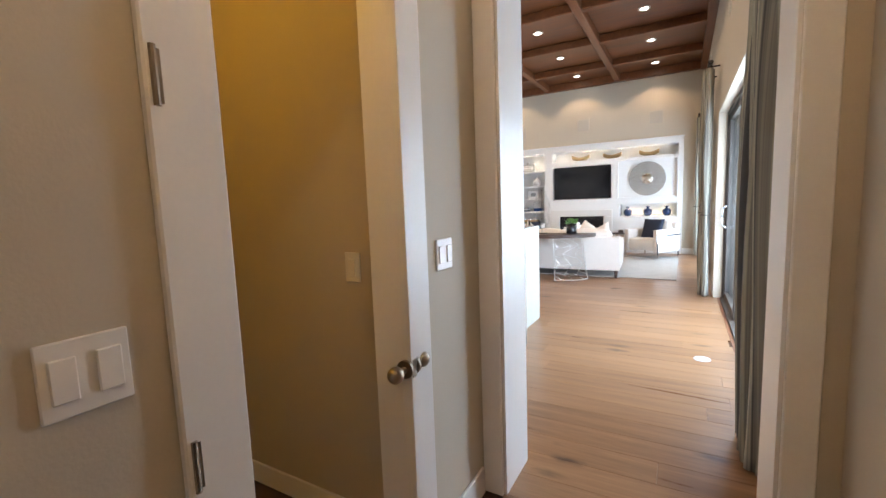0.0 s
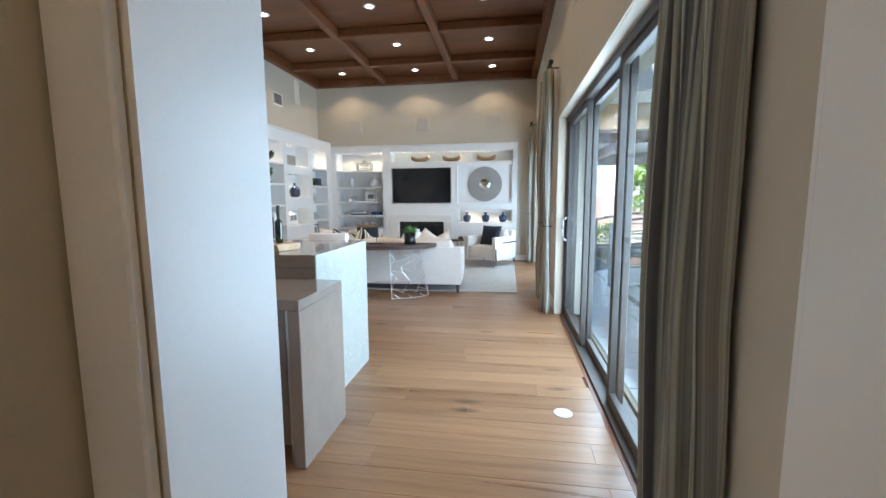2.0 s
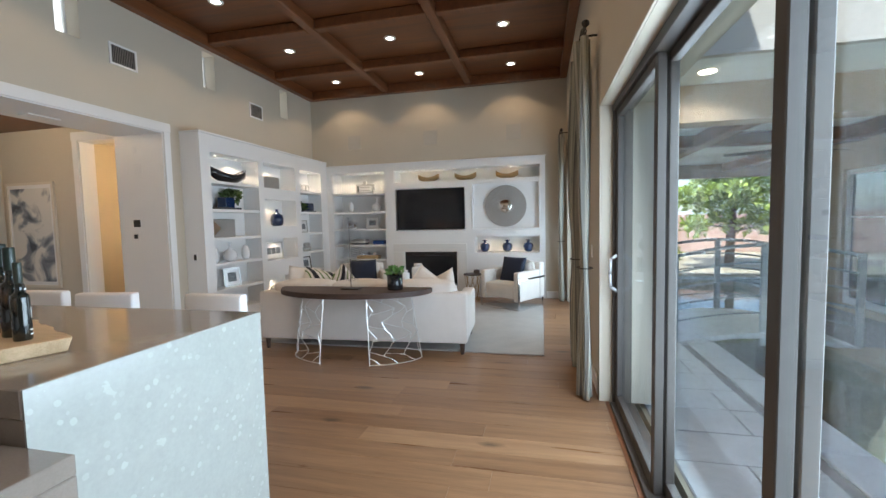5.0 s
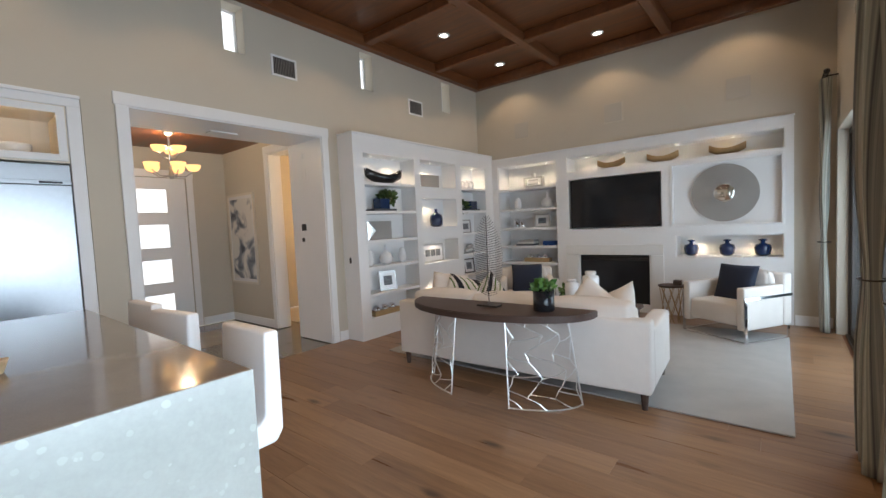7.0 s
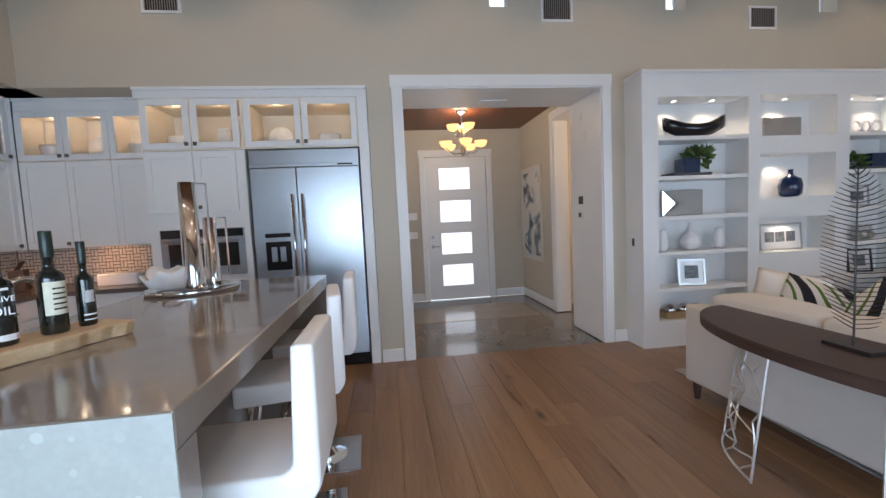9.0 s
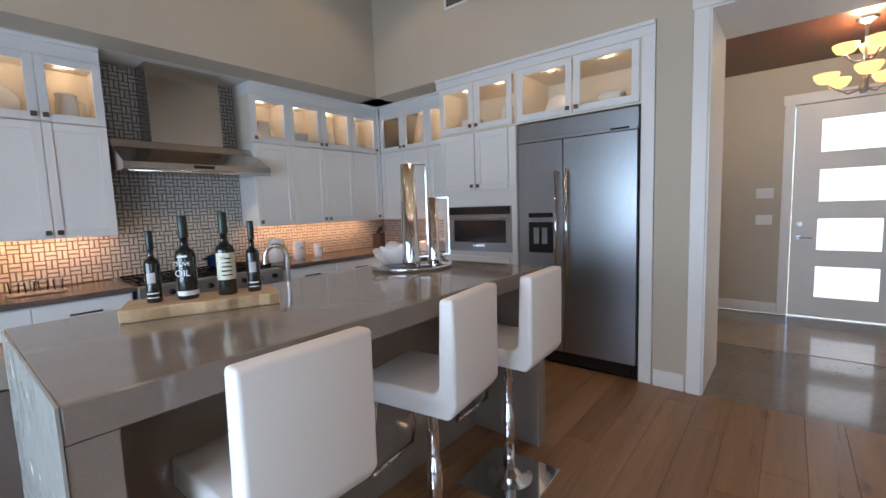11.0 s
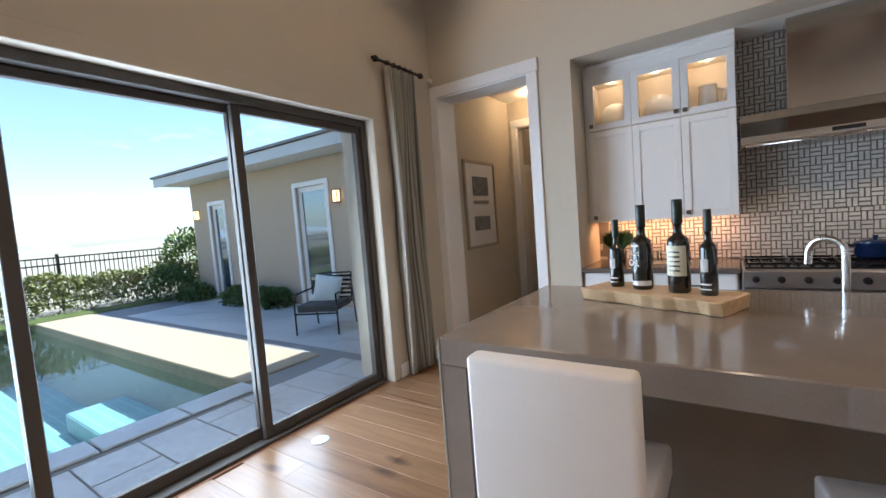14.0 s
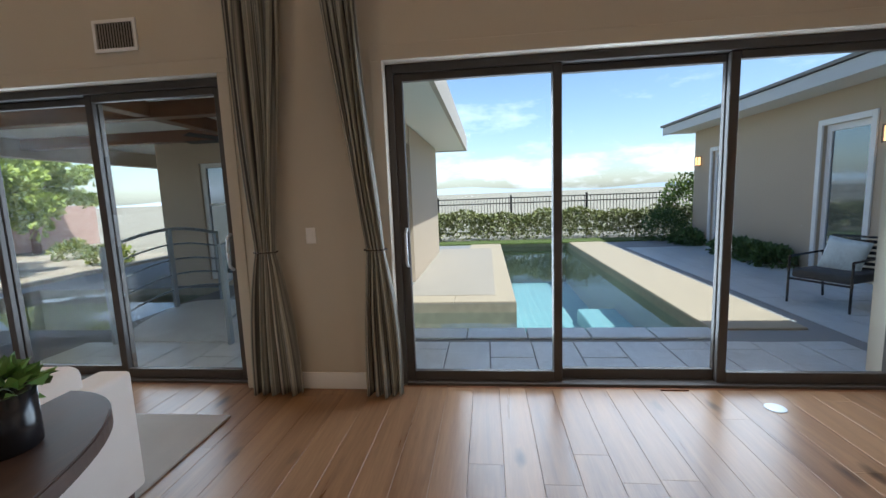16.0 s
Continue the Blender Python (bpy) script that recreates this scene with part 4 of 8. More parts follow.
def single_tile(u, z, flat):
    ob = new("tile", tile_meshes[flat])
    ob.parent = bs
    ob.location = (u, NB + 0.008, z)


bm = bmesh.new()
weave(bm, -5.08, -2.571, 0.922, 1.297, place_on("y", NB + 0.008))
weave(bm, -2.57, -0.89, 0.922, 1.297, place_on("y", NB + 0.008), single_tile)
weave(bm, -3.095, -1.955, 1.30, 2.712, place_on("y", NB + 0.008))
weave(bm, 2.10, 3.685, 0.922, 1.297, place_on("x", -5.09))
tagged(part("tiles", bm, TILE, bs, "interlocking grey glass tile bars"), kind="stuff")
for a, b in ((-1.9, -0.85), (-4.7, -3.15)):
    lamp("under_cabinet_lamp", 'AREA', ((a + b) / 2, 2.23, 1.29), 3.6, (1.0, 0.47, 0.20), ((a + b) / 2, 2.12, 0.9), (abs(b - a), 0.03))
lamp("under_cabinet_lamp", 'AREA', (-4.93, 3.0, 1.29), 2.8, (1.0, 0.47, 0.20), (-5.05, 3.0, 0.9), (0.03, 1.1))

# range hood
hood = thing("range_hood", "stainless steel chimney range hood with warm lights", "range hood")
part("chimney", boxes((-2.84, NB + 0.016, 2.06, -2.26, 2.36, 2.715), bevel=0.003), HOOD, hood)
bm = bmesh.new()
prof = [(NB + 0.016, 1.80), (2.62, 1.80), (2.66, 1.815), (2.66, 1.86), (2.40, 2.00), (2.36, 2.06), (NB + 0.016, 2.06)]
l = [bm.verts.new((-1.97, y, z)) for y, z in prof]
r = [bm.verts.new((-3.13, y, z)) for y, z in prof]
for i in range(len(prof)):
    j = (i + 1) % len(prof)
    bm.faces.new((l[i], l[j], r[j], r[i]))
bm.faces.new(l[::-1])
bm.faces.new(r)
bmesh.ops.recalc_face_normals(bm, faces=bm.faces)
part("canopy", bm, HOOD, hood)
part("control_plate", boxes((-2.62, 2.661, 1.825, -2.46, 2.668, 1.85)), BLACK, hood)
part("rail", tube([(-2.0, 2.66, 1.80), (-2.0, 2.70, 1.79), (-3.10, 2.70, 1.79), (-3.10, 2.66, 1.80)], 0.009), CHROME, hood, smooth=True)
lamp("hood_lamp", 'SPOT', (-2.3, 2.45, 1.79), 3, (1.0, 0.7, 0.4), size=0.03)
lamp("hood_lamp", 'SPOT', (-2.8, 2.45, 1.79), 3, (1.0, 0.7, 0.4), size=0.03)

# range
rg = thing("range_cooker", "wide stainless steel gas range with black grates", "range")
part("body", boxes((-3.12, NB + 0.02, 0.10, -1.95, 2.70, 0.905), bevel=0.004), STEEL, rg)
part("control_panel", boxes((-3.12, 2.701, 0.78, -1.95, 2.77, 0.905), bevel=0.008), STEEL, rg)
part("cooktop", boxes((-3.10, NB + 0.06, 0.906, -1.97, 2.68, 0.918)), BLACK, rg)
for i in range(4):
    x0 = -3.08 + i * 0.28
    g = bmesh.new()
    for j in range(4):
        box(g, x0 + 0.01 + j * 0.075, NB + 0.10, 0.919, x0 + 0.022 + j * 0.075, 2.65, 0.942)
    for yy in (NB + 0.12, 2.36, 2.62):
        box(g, x0, yy, 0.93, x0 + 0.265, yy + 0.014, 0.946)
    part("grate", g, BLACK, rg)
for i in range(8):
    x0 = -3.03 + i * 0.143
    k = bmesh.new()
    rod(k, (x0, 2.771, 0.842), (x0, 2.80, 0.842), 0.024, 14, 0.020)
    part("knob", k, BLACK, rg)
for xa, xb in ((-3.10, -2.42), (-2.40, -1.97)):
    od = part("oven_door", boxes((xa, 2.702, 0.16, xb, 2.735, 0.77), bevel=0.004), STEEL, rg)
    part("handle", tube([(xa + 0.05, 2.735, 0.71), (xa + 0.05, 2.78, 0.71), (xb - 0.05, 2.78, 0.71), (xb - 0.05, 2.735, 0.71)], 0.012), STEEL, od, smooth=True)

# tall unit: oven cabinet
TF = LEFT - 0.012
ov = cabinet("oven_cabinet", "tall white cabinet round a built-in oven", "x", TF, -5.099, 3.695, 4.585, 0.10, 2.145)
for a, b, kn in ((3.71, 4.125, "b"), (4.135, 4.50, "a")):
    shaker(ov, "x", TF, a, b, 1.585, 2.135, False, (kn, "l"))
for za, zb in ((0.12, 0.50), (0.51, 0.93)):
    bm = bmesh.new()
    box(bm, TF + 0.002, 3.71, za, TF + 0.02, 4.50, zb, 0.003)
    part("drawer", bm, CABINET, ov)
bm = boxes((TF + 0.001, 4.51, 0.10, TF + 0.018, 4.583, 2.14))
part("filler", bm, CABINET, ov)
gl = cabinet("glass_cabinet", "white cabinet with glass doors over the oven", "x", TF, -5.099, 3.695, 4.585, 2.15, 2.62, True)
shaker(gl, "x", TF, 3.71, 4.125, 2.165, 2.61, True, ("b", "l"))
shaker(gl, "x", TF, 4.135, 4.55, 2.165, 2.61, True, ("a", "l"))
gl2 = cabinet("glass_cabinet", "white cabinet with glass doors over the refrigerator", "x", TF, -5.099, 4.587, 5.64, 2.15, 2.62, True)
shaker(gl2, "x", TF, 4.60, 5.11, 2.165, 2.61, True, ("b", "l"))
shaker(gl2, "x", TF, 5.12, 5.63, 2.165, 2.61, True, ("a", "l"))
for u in (3.92, 4.33, 4.85, 5.34):
    lamp("cabinet_lamp", 'POINT', (-4.62, u, 2.585), 0.42, (1.0, 0.70, 0.40), size=0.02)
    copy_thing(pk, pose(-4.55, u, 2.601))
bm = boxes((-5.0, 3.665, 2.621, TF + 0.015, 5.735, 2.69), (-5.0, 3.665, 2.69, TF + 0.035, 5.735, 2.718), bevel=0.003)
setting("trim_tall_crown", bm, CABINET, "white crown board on top of the tall cabinets", "trim")
end = link_mesh("end_panel", boxes((-5.099, 5.642, 0, TF + 0.02, 5.735, 2.62), bevel=0.003), CABINET)
tagged(end, "white panel beside the refrigerator", "panel")

oven = thing("wall_oven", "built-in stainless steel oven with black glass", "oven")
part("frame", slab("x", TF + 0.001, TF + 0.03, 3.79, 4.53, 0.985, 1.425, [(3.85, 4.47, 1.07, 1.29)]), STEEL, oven)
part("door_glass", boxes((TF + 0.012, 3.851, 1.071, TF + 0.022, 4.469, 1.289)), BLACK, oven)
part("control_strip", boxes((TF + 0.0305, 3.80, 1.345, TF + 0.036, 4.52, 1.42)), BLACK, oven)
part("handle", tube([(TF + 0.03, 3.84, 1.315), (TF + 0.07, 3.84, 1.315), (TF + 0.07, 4.48, 1.315), (TF + 0.03, 4.48, 1.315)], 0.011), STEEL, oven, smooth=True)
part("badge", boxes((TF + 0.0305, 4.09, 1.03, TF + 0.034, 4.23, 1.055)), CHROME, oven)

fr = thing("refrigerator", "wide built-in stainless steel two-door refrigerator", "refrigerator")
part("body", boxes((-5.05, 4.62, 0.02, TF, 5.63, 2.135)), BLACK, fr)
part("grille", boxes((TF + 0.001, 4.62, 2.0, TF + 0.03, 5.63, 2.13), (TF + 0.001, 4.62, 1.965, TF + 0.05, 5.63, 1.999), bevel=0.003), STEEL, fr)
part("badge", boxes((TF + 0.0505, 5.43, 1.976, TF + 0.053, 5.57, 1.990)), BLACK, fr)
for a, b, hu in ((4.622, 5.038, 4.995), (5.044, 5.628, 5.088)):
    dr = part("door", boxes((TF + 0.001, a, 0.13, TF + 0.045, b, 1.962), bevel=0.004), STEEL, fr)
    part("handle", tube([(TF + 0.045, hu, 0.72), (TF + 0.095, hu, 0.72), (TF + 0.095, hu, 1.70), (TF + 0.045, hu, 1.70)], 0.013), CHROME, dr, smooth=True)
ds = part("dispenser", boxes((TF + 0.0455, 4.72, 1.0, TF + 0.052, 4.95, 1.27), (TF + 0.0455, 4.72, 1.31, TF + 0.05, 4.95, 1.35)), BLACK, fr, "black water and ice dispenser")
part("spout", boxes((TF + 0.0525, 4.77, 1.08, TF + 0.06, 4.82, 1.22), (TF + 0.0525, 4.85, 1.08, TF + 0.06, 4.90, 1.22), bevel=0.002), STEEL, ds)
part("toe_kick", boxes((TF - 0.02, 4.605, 0.02, TF + 0.01, 5.585, 0.125)), BLACK, fr)

# ---- island ----
isl = thing("kitchen_island", "two-level stone kitchen island with waterfall ends", "kitchen island")
IX0, IX1 = -3.24, -1.13
part("bar_top", boxes((IX0, 4.46, 0.985, IX1 - 0.001, 5.43, 1.07), bevel=0.004), STONE, isl, "polished grey stone bar top")
part("bar_end", boxes((IX1 - 0.09, 4.463, 0, IX1 - 0.002, 5.428, 0.984)), STONE, isl, "stone waterfall end")
part("bar_end", boxes((IX0, 4.965, 0, IX0 + 0.09, 5.43, 0.984), bevel=0.004), STONE, isl)
# thin facing that carries the painted daylight on the island's end
part("bar_edge", slab("x", IX1, IX1 + 0.006, 4.463, 5.43, 0.0, 1.069), DAYLIT_STONE, isl, "mottled stone waterfall face paled as if by daylight")
part("knee_wall", boxes((IX0 + 0.09, 4.84, 0.0, IX1 - 0.091, 4.98, 0.984)), STONE, isl, "grey stone knee panel")
part("work_top", boxes((IX0, 3.90, 0.86, -0.955, 4.461, 0.915), bevel=0.003), STONE, isl, "lower stone work top")
part("riser", boxes((IX0 + 0.01, 4.4625, 0.862, IX1 - 0.091, 4.619, 0.984)), STONE, isl)
part("work_end", boxes((-1.02, 3.90, 0.0, -0.955, 4.461, 0.859), bevel=0.003), STONE, isl)
part("cabinet_body", boxes((IX0 + 0.02, 3.98, 0.10, -1.70, 4.60, 0.859)), CABINET, isl)
part("sink", boxes((-2.45, 4.02, 0.916, -1.75, 4.36, 0.919), bevel=0.001), paint("sink_steel", (0.42, 0.41, 0.40), 0.3, metal=0.8), isl, "stainless undermount sink")
dw = thing("dishwasher", "dark steel dishwasher built into the island", "dishwasher")
DSTEEL = paint("dark_steel", (0.23, 0.20, 0.185), 0.32, metal=0.9, vary=0.06, grain=30, bump=0.02)
part("front", boxes((-1.68, 3.945, 0.10, -1.06, 4.455, 0.855), bevel=0.004), DSTEEL, dw)
part("handle", tube([(-1.64, 3.945, 0.77), (-1.64, 3.90, 0.77), (-1.10, 3.90, 0.77), (-1.10, 3.945, 0.77)], 0.013), CHROME, dw, smooth=True)
part("side_strip", boxes((-1.055, 3.94, 0.0, -1.025, 4.455, 0.858)), STEEL, dw)
part("badge", boxes((-1.46, 3.940, 0.21, -1.36, 3.9445, 0.235)), CHROME, dw)

# ---- seating and tables ----


def pad(x0, y0, z0, x1, y1, z1, soft=0.03, seg=3, puff=0.0):
    """A stuffed block with round edges and a slight swell."""
    bm = boxes((x0, y0, z0, x1, y1, z1))
    if puff:
        bmesh.ops.subdivide_edges(bm, edges=list(bm.edges), cuts=3, use_grid_fill=True)
        cx, cy, cz = (x0 + x1) / 2, (y0 + y1) / 2, (z0 + z1) / 2
        for v in bm.verts:
            u = [(v.co.x - cx) / (x1 - x0) * 2, (v.co.y - cy) / (y1 - y0) * 2, (v.co.z - cz) / (z1 - z0) * 2]
            k = [(1 - u[1] ** 2) * (1 - u[2] ** 2), (1 - u[0] ** 2) * (1 - u[2] ** 2), (1 - u[0] ** 2) * (1 - u[1] ** 2)]
            v.co += Vector([puff * a * b for a, b in zip(u, k)])
        sharp = [e for e in bm.edges if len(e.link_faces) == 2 and e.calc_face_angle() > 0.9]
        bmesh.ops.bevel(bm, geom=sharp, offset=soft, segments=seg, affect='EDGES', profile=0.5)
    else:
        bmesh.ops.bevel(bm, geom=list(bm.edges), offset=soft, segments=seg, affect='EDGES', profile=0.5)
    return bm


def cushion(name, label, at, size, tilt, turn, mat, lean=0.0):
    """A throw pillow: plump in the middle, thin at its pinched corners."""
    bm = bmesh.new()
    n = 12
    s = size / 2
    grid = {}
    for side in (1, -1):
        for i in range(n + 1):
            for j in range(n + 1):
                u, v = 2 * i / n - 1, 2 * j / n - 1
                edge = (1 - u * u) * (1 - v * v)
                if side == -1 and (i in (0, n) or j in (0, n)):
                    grid[side, i, j] = grid[1, i, j]
                    continue
                pinch = 1 - 0.10 * (1 - max(abs(u), abs(v))) + 0.04 * (abs(u * v)) ** 2
                grid[side, i, j] = bm.verts.new((u * s * pinch, side * 0.075 * edge ** 0.42, v * s * pinch))
    for side in (1, -1):
        for i in range(n):
            for j in range(n):
                q = [grid[side, i, j], grid[side, i + 1, j], grid[side, i + 1, j + 1], grid[side, i, j + 1]]
                bm.faces.new(q if side == -1 else q[::-1])
    ob = link_mesh(name, bm, mat, smooth=True)
    ob.matrix_basis = pose(*at, tilt, lean, turn)
    return tagged(ob, label, "pillow")


# bar stools
st = thing("bar_stool", "white leather low-back bar stool on a chrome column", "bar stool", (-1.553, 5.435, 0), group="stools along the bar")
bm = bmesh.new()
prof = [(-0.235, 0.675), (-0.235, 0.765), (0.125, 0.765), (0.150, 0.79), (0.165, 1.115), (0.225, 1.115), (0.222, 0.72), (0.19, 0.675)]
lft = [bm.verts.new((-0.185, y, z)) for y, z in prof]
rgt = [bm.verts.new((0.185, y, z)) for y, z in prof]
for i in range(len(prof)):
    j = (i + 1) % len(prof)
    bm.faces.new((lft[i], rgt[i], rgt[j], lft[j]))
bm.faces.new(lft)
bm.faces.new(rgt[::-1])
bmesh.ops.recalc_face_normals(bm, faces=bm.faces)
bmesh.ops.bevel(bm, geom=list(bm.edges), offset=0.014, segments=3, affect='EDGES', profile=0.5)
part("seat_shell", bm, LEATHER, st, "white leather seat and low back in one piece", smooth=True)
part("column", lathe([(0.032, 0.03), (0.032, 0.36), (0.024, 0.37), (0.024, 0.66), (0.06, 0.672)], 20), CHROME, st, smooth=True)
bm = boxes((-0.20, -0.20, 0.0, 0.20, 0.20, 0.012), bevel=0.004)
lathe([(0.12, 0.0125), (0.06, 0.03), (0.034, 0.06)], 20, bm=bm)
part("base_plate", bm, CHROME, st, "square polished chrome base")
part("footrest", tube([(-0.15, -0.17, 0.68), (-0.15, -0.22, 0.32), (0.15, -0.22, 0.32), (0.15, -0.17, 0.68)], 0.012), CHROME, st, smooth=True)
part("lift_lever", tube([(0.02, 0.02, 0.65), (0.14, 0.10, 0.60)], 0.005), CHROME, st)
copy_thing(st, pose(-2.250, 5.405, 0.0, 0, 0, 8))
copy_thing(st, pose(-2.812, 5.43, 0.0, 0, 0, 3))

# rug
rug = link_mesh("rug", boxes((-3.55, 8.27, 0.001, 0.235, 11.10, 0.016), bevel=0.005), RUGM)
tagged(rug, "large grey-beige woven area rug under the seating", "rug")

# sofa, its back to the console
so = thing("sofa", "long oatmeal linen sofa with loose back cushions", "sofa", (-1.84, 8.085, 0), 3.0)
part("base", pad(-1.22, 0.10, 0.14, 1.22, 0.93, 0.32, 0.02), LINEN, so, smooth=True)
part("back", pad(-1.25, 0.0, 0.13, 1.25, 0.16, 0.70, 0.025), LINEN, so, smooth=True)
for s in (-1, 1):
    part("arm", pad(min(s * 1.25, s * 1.10), 0.165, 0.13, max(s * 1.25, s * 1.10), 0.94, 0.62, 0.03), LINEN, so, smooth=True)
for i in range(3):
    x0 = -1.09 + i * 0.73
    part("seat_cushion", pad(x0, 0.19, 0.325, x0 + 0.72, 0.95, 0.47, 0.03, puff=0.02), LINEN, so, smooth=True)
    part("back_cushion", pad(x0, 0.06, 0.56, x0 + 0.72, 0.34, 0.80, 0.05, puff=0.035), LINEN, so, smooth=True)
for x, y in ((-1.19, 0.06), (1.19, 0.06), (-1.19, 0.88), (1.19, 0.88)):
    bm = bmesh.new()
    rod(bm, (x, y, 0.016 if y > 0.11 else 0.0), (x, y, 0.135), 0.020, 10, 0.032)
    part("leg", bm, WALNUT, so, "dark tapered wooden leg")


def stripes(name):
    """White cloth with black and green leaf-like bands."""
    m, nt, b = shader(name)
    tc = nt.nodes.new("ShaderNodeTexCoord")
    wv = node(nt, "ShaderNodeTexWave", Scale=2.2, Distortion=3.5, Detail=1.0)
    wv.bands_direction = 'DIAGONAL'
    nt.links.new(tc.outputs["Object"], wv.inputs["Vector"])
    rp = nt.nodes.new("ShaderNodeValToRGB")
    rp.color_ramp.interpolation = 'CONSTANT'
    e = rp.color_ramp.elements
    e[0].position, e[0].color = 0.0, (0.012, 0.013, 0.02, 1)
    e[1].position, e[1].color = 0.17, (0.70, 0.67, 0.62, 1)
    e.new(0.62).color = (0.10, 0.16, 0.03, 1)
    e.new(0.86).color = (0.70, 0.67, 0.62, 1)
    nt.links.new(wv.outputs["Fac"], rp.inputs["Fac"])
    nt.links.new(rp.outputs["Color"], b.inputs["Base Color"])
    b.inputs["Roughness"].default_value = 0.9
    return m


STRIPE = stripes("leaf_print")
CREAM = paint("cream_cloth", (0.76, 0.72, 0.67), 0.9, vary=0.04, grain=350, bump=0.4)
cushion("pillow", "white pillow with black and green leaf stripes", (-2.62, 8.56, 0.71), 0.38, -16, 20, STRIPE, 14)
cushion("pillow", "white pillow with dark stripes on the sofa", (-2.30, 8.62, 0.70), 0.38, -18, -16, STRIPE, 40)
cushion("pillow", "cream pillow standing on the sofa", (-2.86, 8.64, 0.72), 0.40, -16, 40, CREAM, 10)
cushion("pillow", "cream pillow standing on its corner on the sofa", (-1.20, 8.62, 0.70), 0.37, -14, -12, CREAM, 34)
cushion("pillow", "cream pillow standing on the sofa", (-0.96, 8.70, 0.69), 0.36, -18, -38, CREAM, -24)

# console table with bowed front and woven metal legs
ct = thing("console_table", "bow-fronted dark wood console table on silver lattice legs", "console table", (-1.83, 8.035, 0), 2.0)
bm = bmesh.new()
n = 40
top_, bot_ = [], []
for i in range(n + 1):
    a = math.pi * i / n
    x, y = 0.88 * math.cos(a), -0.50 * math.sin(a) ** 0.9
    top_.append(bm.verts.new((x, y, 0.775)))
    bot_.append(bm.verts.new((x, y, 0.718)))
bm.faces.new(top_[::-1])
bm.faces.new(bot_)
for i in range(n + 1):
    j = (i + 1) % (n + 1)
    bm.faces.new((top_[i], top_[j], bot_[j], bot_[i]))
bmesh.ops.recalc_face_normals(bm, faces=bm.faces)
bmesh.ops.bevel(bm, geom=[e for e in bm.edges if abs(e.verts[0].co.z - e.verts[1].co.z) < 1e-5], offset=0.006, segments=2, affect='EDGES')
part("tabletop", bm, WALNUT, ct, "dark stained wooden top")
SILV = paint("silver_leaf_metal", (0.78, 0.77, 0.74), 0.30, metal=0.85, vary=0.06, bump=0.05)


def lattice(sign, seed):
    """A curved screen of cell-like metal loops between two upright bars."""
    r = random.Random(seed)

    def place(u, z):
        k = 1 + 0.16 * (0.5 - z / 0.716)
        a = radians(4 + 64 * u)
        x = 0.70 * k * math.cos(a)
        return Vector((sign * x, -0.39 * k * math.sin(a), z))

    bm = bmesh.new()
    cols, rows = 3, 5
    pts = {}
    for j in range(rows * 2 + 1):
        for i in range(cols + 1):
            u = (i + (0.25 if (j // 2 + j % 2) % 2 else -0.25)) / cols + r.uniform(-0.055, 0.055)
            z = 0.716 * (j // 2 + (0.66 if j % 2 else 0.0)) / rows + r.uniform(-0.018, 0.018)
            pts[i, j] = (min(1, max(0, u)), min(0.708, max(0.008, z)))

    def bar(p, q):
        if abs(p[0] - q[0]) + abs(p[1] - q[1]) > 0.02:
            mid = ((p[0] + q[0]) / 2 + r.uniform(-0.015, 0.015), (p[1] + q[1]) / 2 + r.uniform(-0.008, 0.008))
            rod(bm, place(*p), place(*mid), 0.0052, 6)
            rod(bm, place(*mid), place(*q), 0.0052, 6)

    for j in range(rows * 2):
        for i in range(cols + 1):
            if j % 2 == 0:
                bar(pts[i, j], pts[i, j + 1])
            else:
                k = i + 1 if (j // 2 + 1) % 2 else i - 1
                bar(pts[i, j], pts[i, j + 1])
                if (k, j + 1) in pts:
                    bar(pts[i, j], pts[k, j + 1])
    for u in (0.0, 1.0):
        for k in range(6):
            rod(bm, place(u, 0.0 + 0.716 * k / 6), place(u, 0.716 * (k + 1) / 6), 0.007, 6)
    for z in (0.008, 0.708):
        for k in range(10):
            rod(bm, place(k / 10, z), place((k + 1) / 10, z), 0.007, 6)
    return bm


part("lattice_leg", lattice(1, 3), SILV, ct, "silver metal lattice leg")
part("lattice_leg", lattice(-1, 5), SILV, ct, "silver metal lattice leg")

# feather sculpture
fe = thing("feather_sculpture", "tall black metal feather sculpture on a small base", "sculpture", (-1.80, 7.84, 0.7755))
part("base", boxes((-0.10, -0.045, 0.0, 0.10, 0.045, 0.016), bevel=0.002), IRON, fe)
bm = bmesh.new()
rod(bm, (0, 0, 0.016), (0, 0, 0.78), 0.0045, 6, 0.0025)
part("stem", bm, IRON, fe)
bm = bmesh.new()
for i in range(34):
    z = 0.10 + 0.66 * i / 33
    w = 0.155 * math.sin(math.pi * min(1, 0.10 + 0.90 * (z - 0.06) / 0.72)) ** 0.7
    for s in (-1, 1):
        rod(bm, (0, 0, z - 0.012), (s * w * 0.6, 0.008, z + 0.004), 0.0024, 4)
        rod(bm, (s * w * 0.6, 0.008, z + 0.004), (s * w, 0.004, z + 0.022), 0.0024, 4, 0.0014)
tagged(part("barb", bm, IRON, fe, "thin black wire barbs"), kind="stuff")


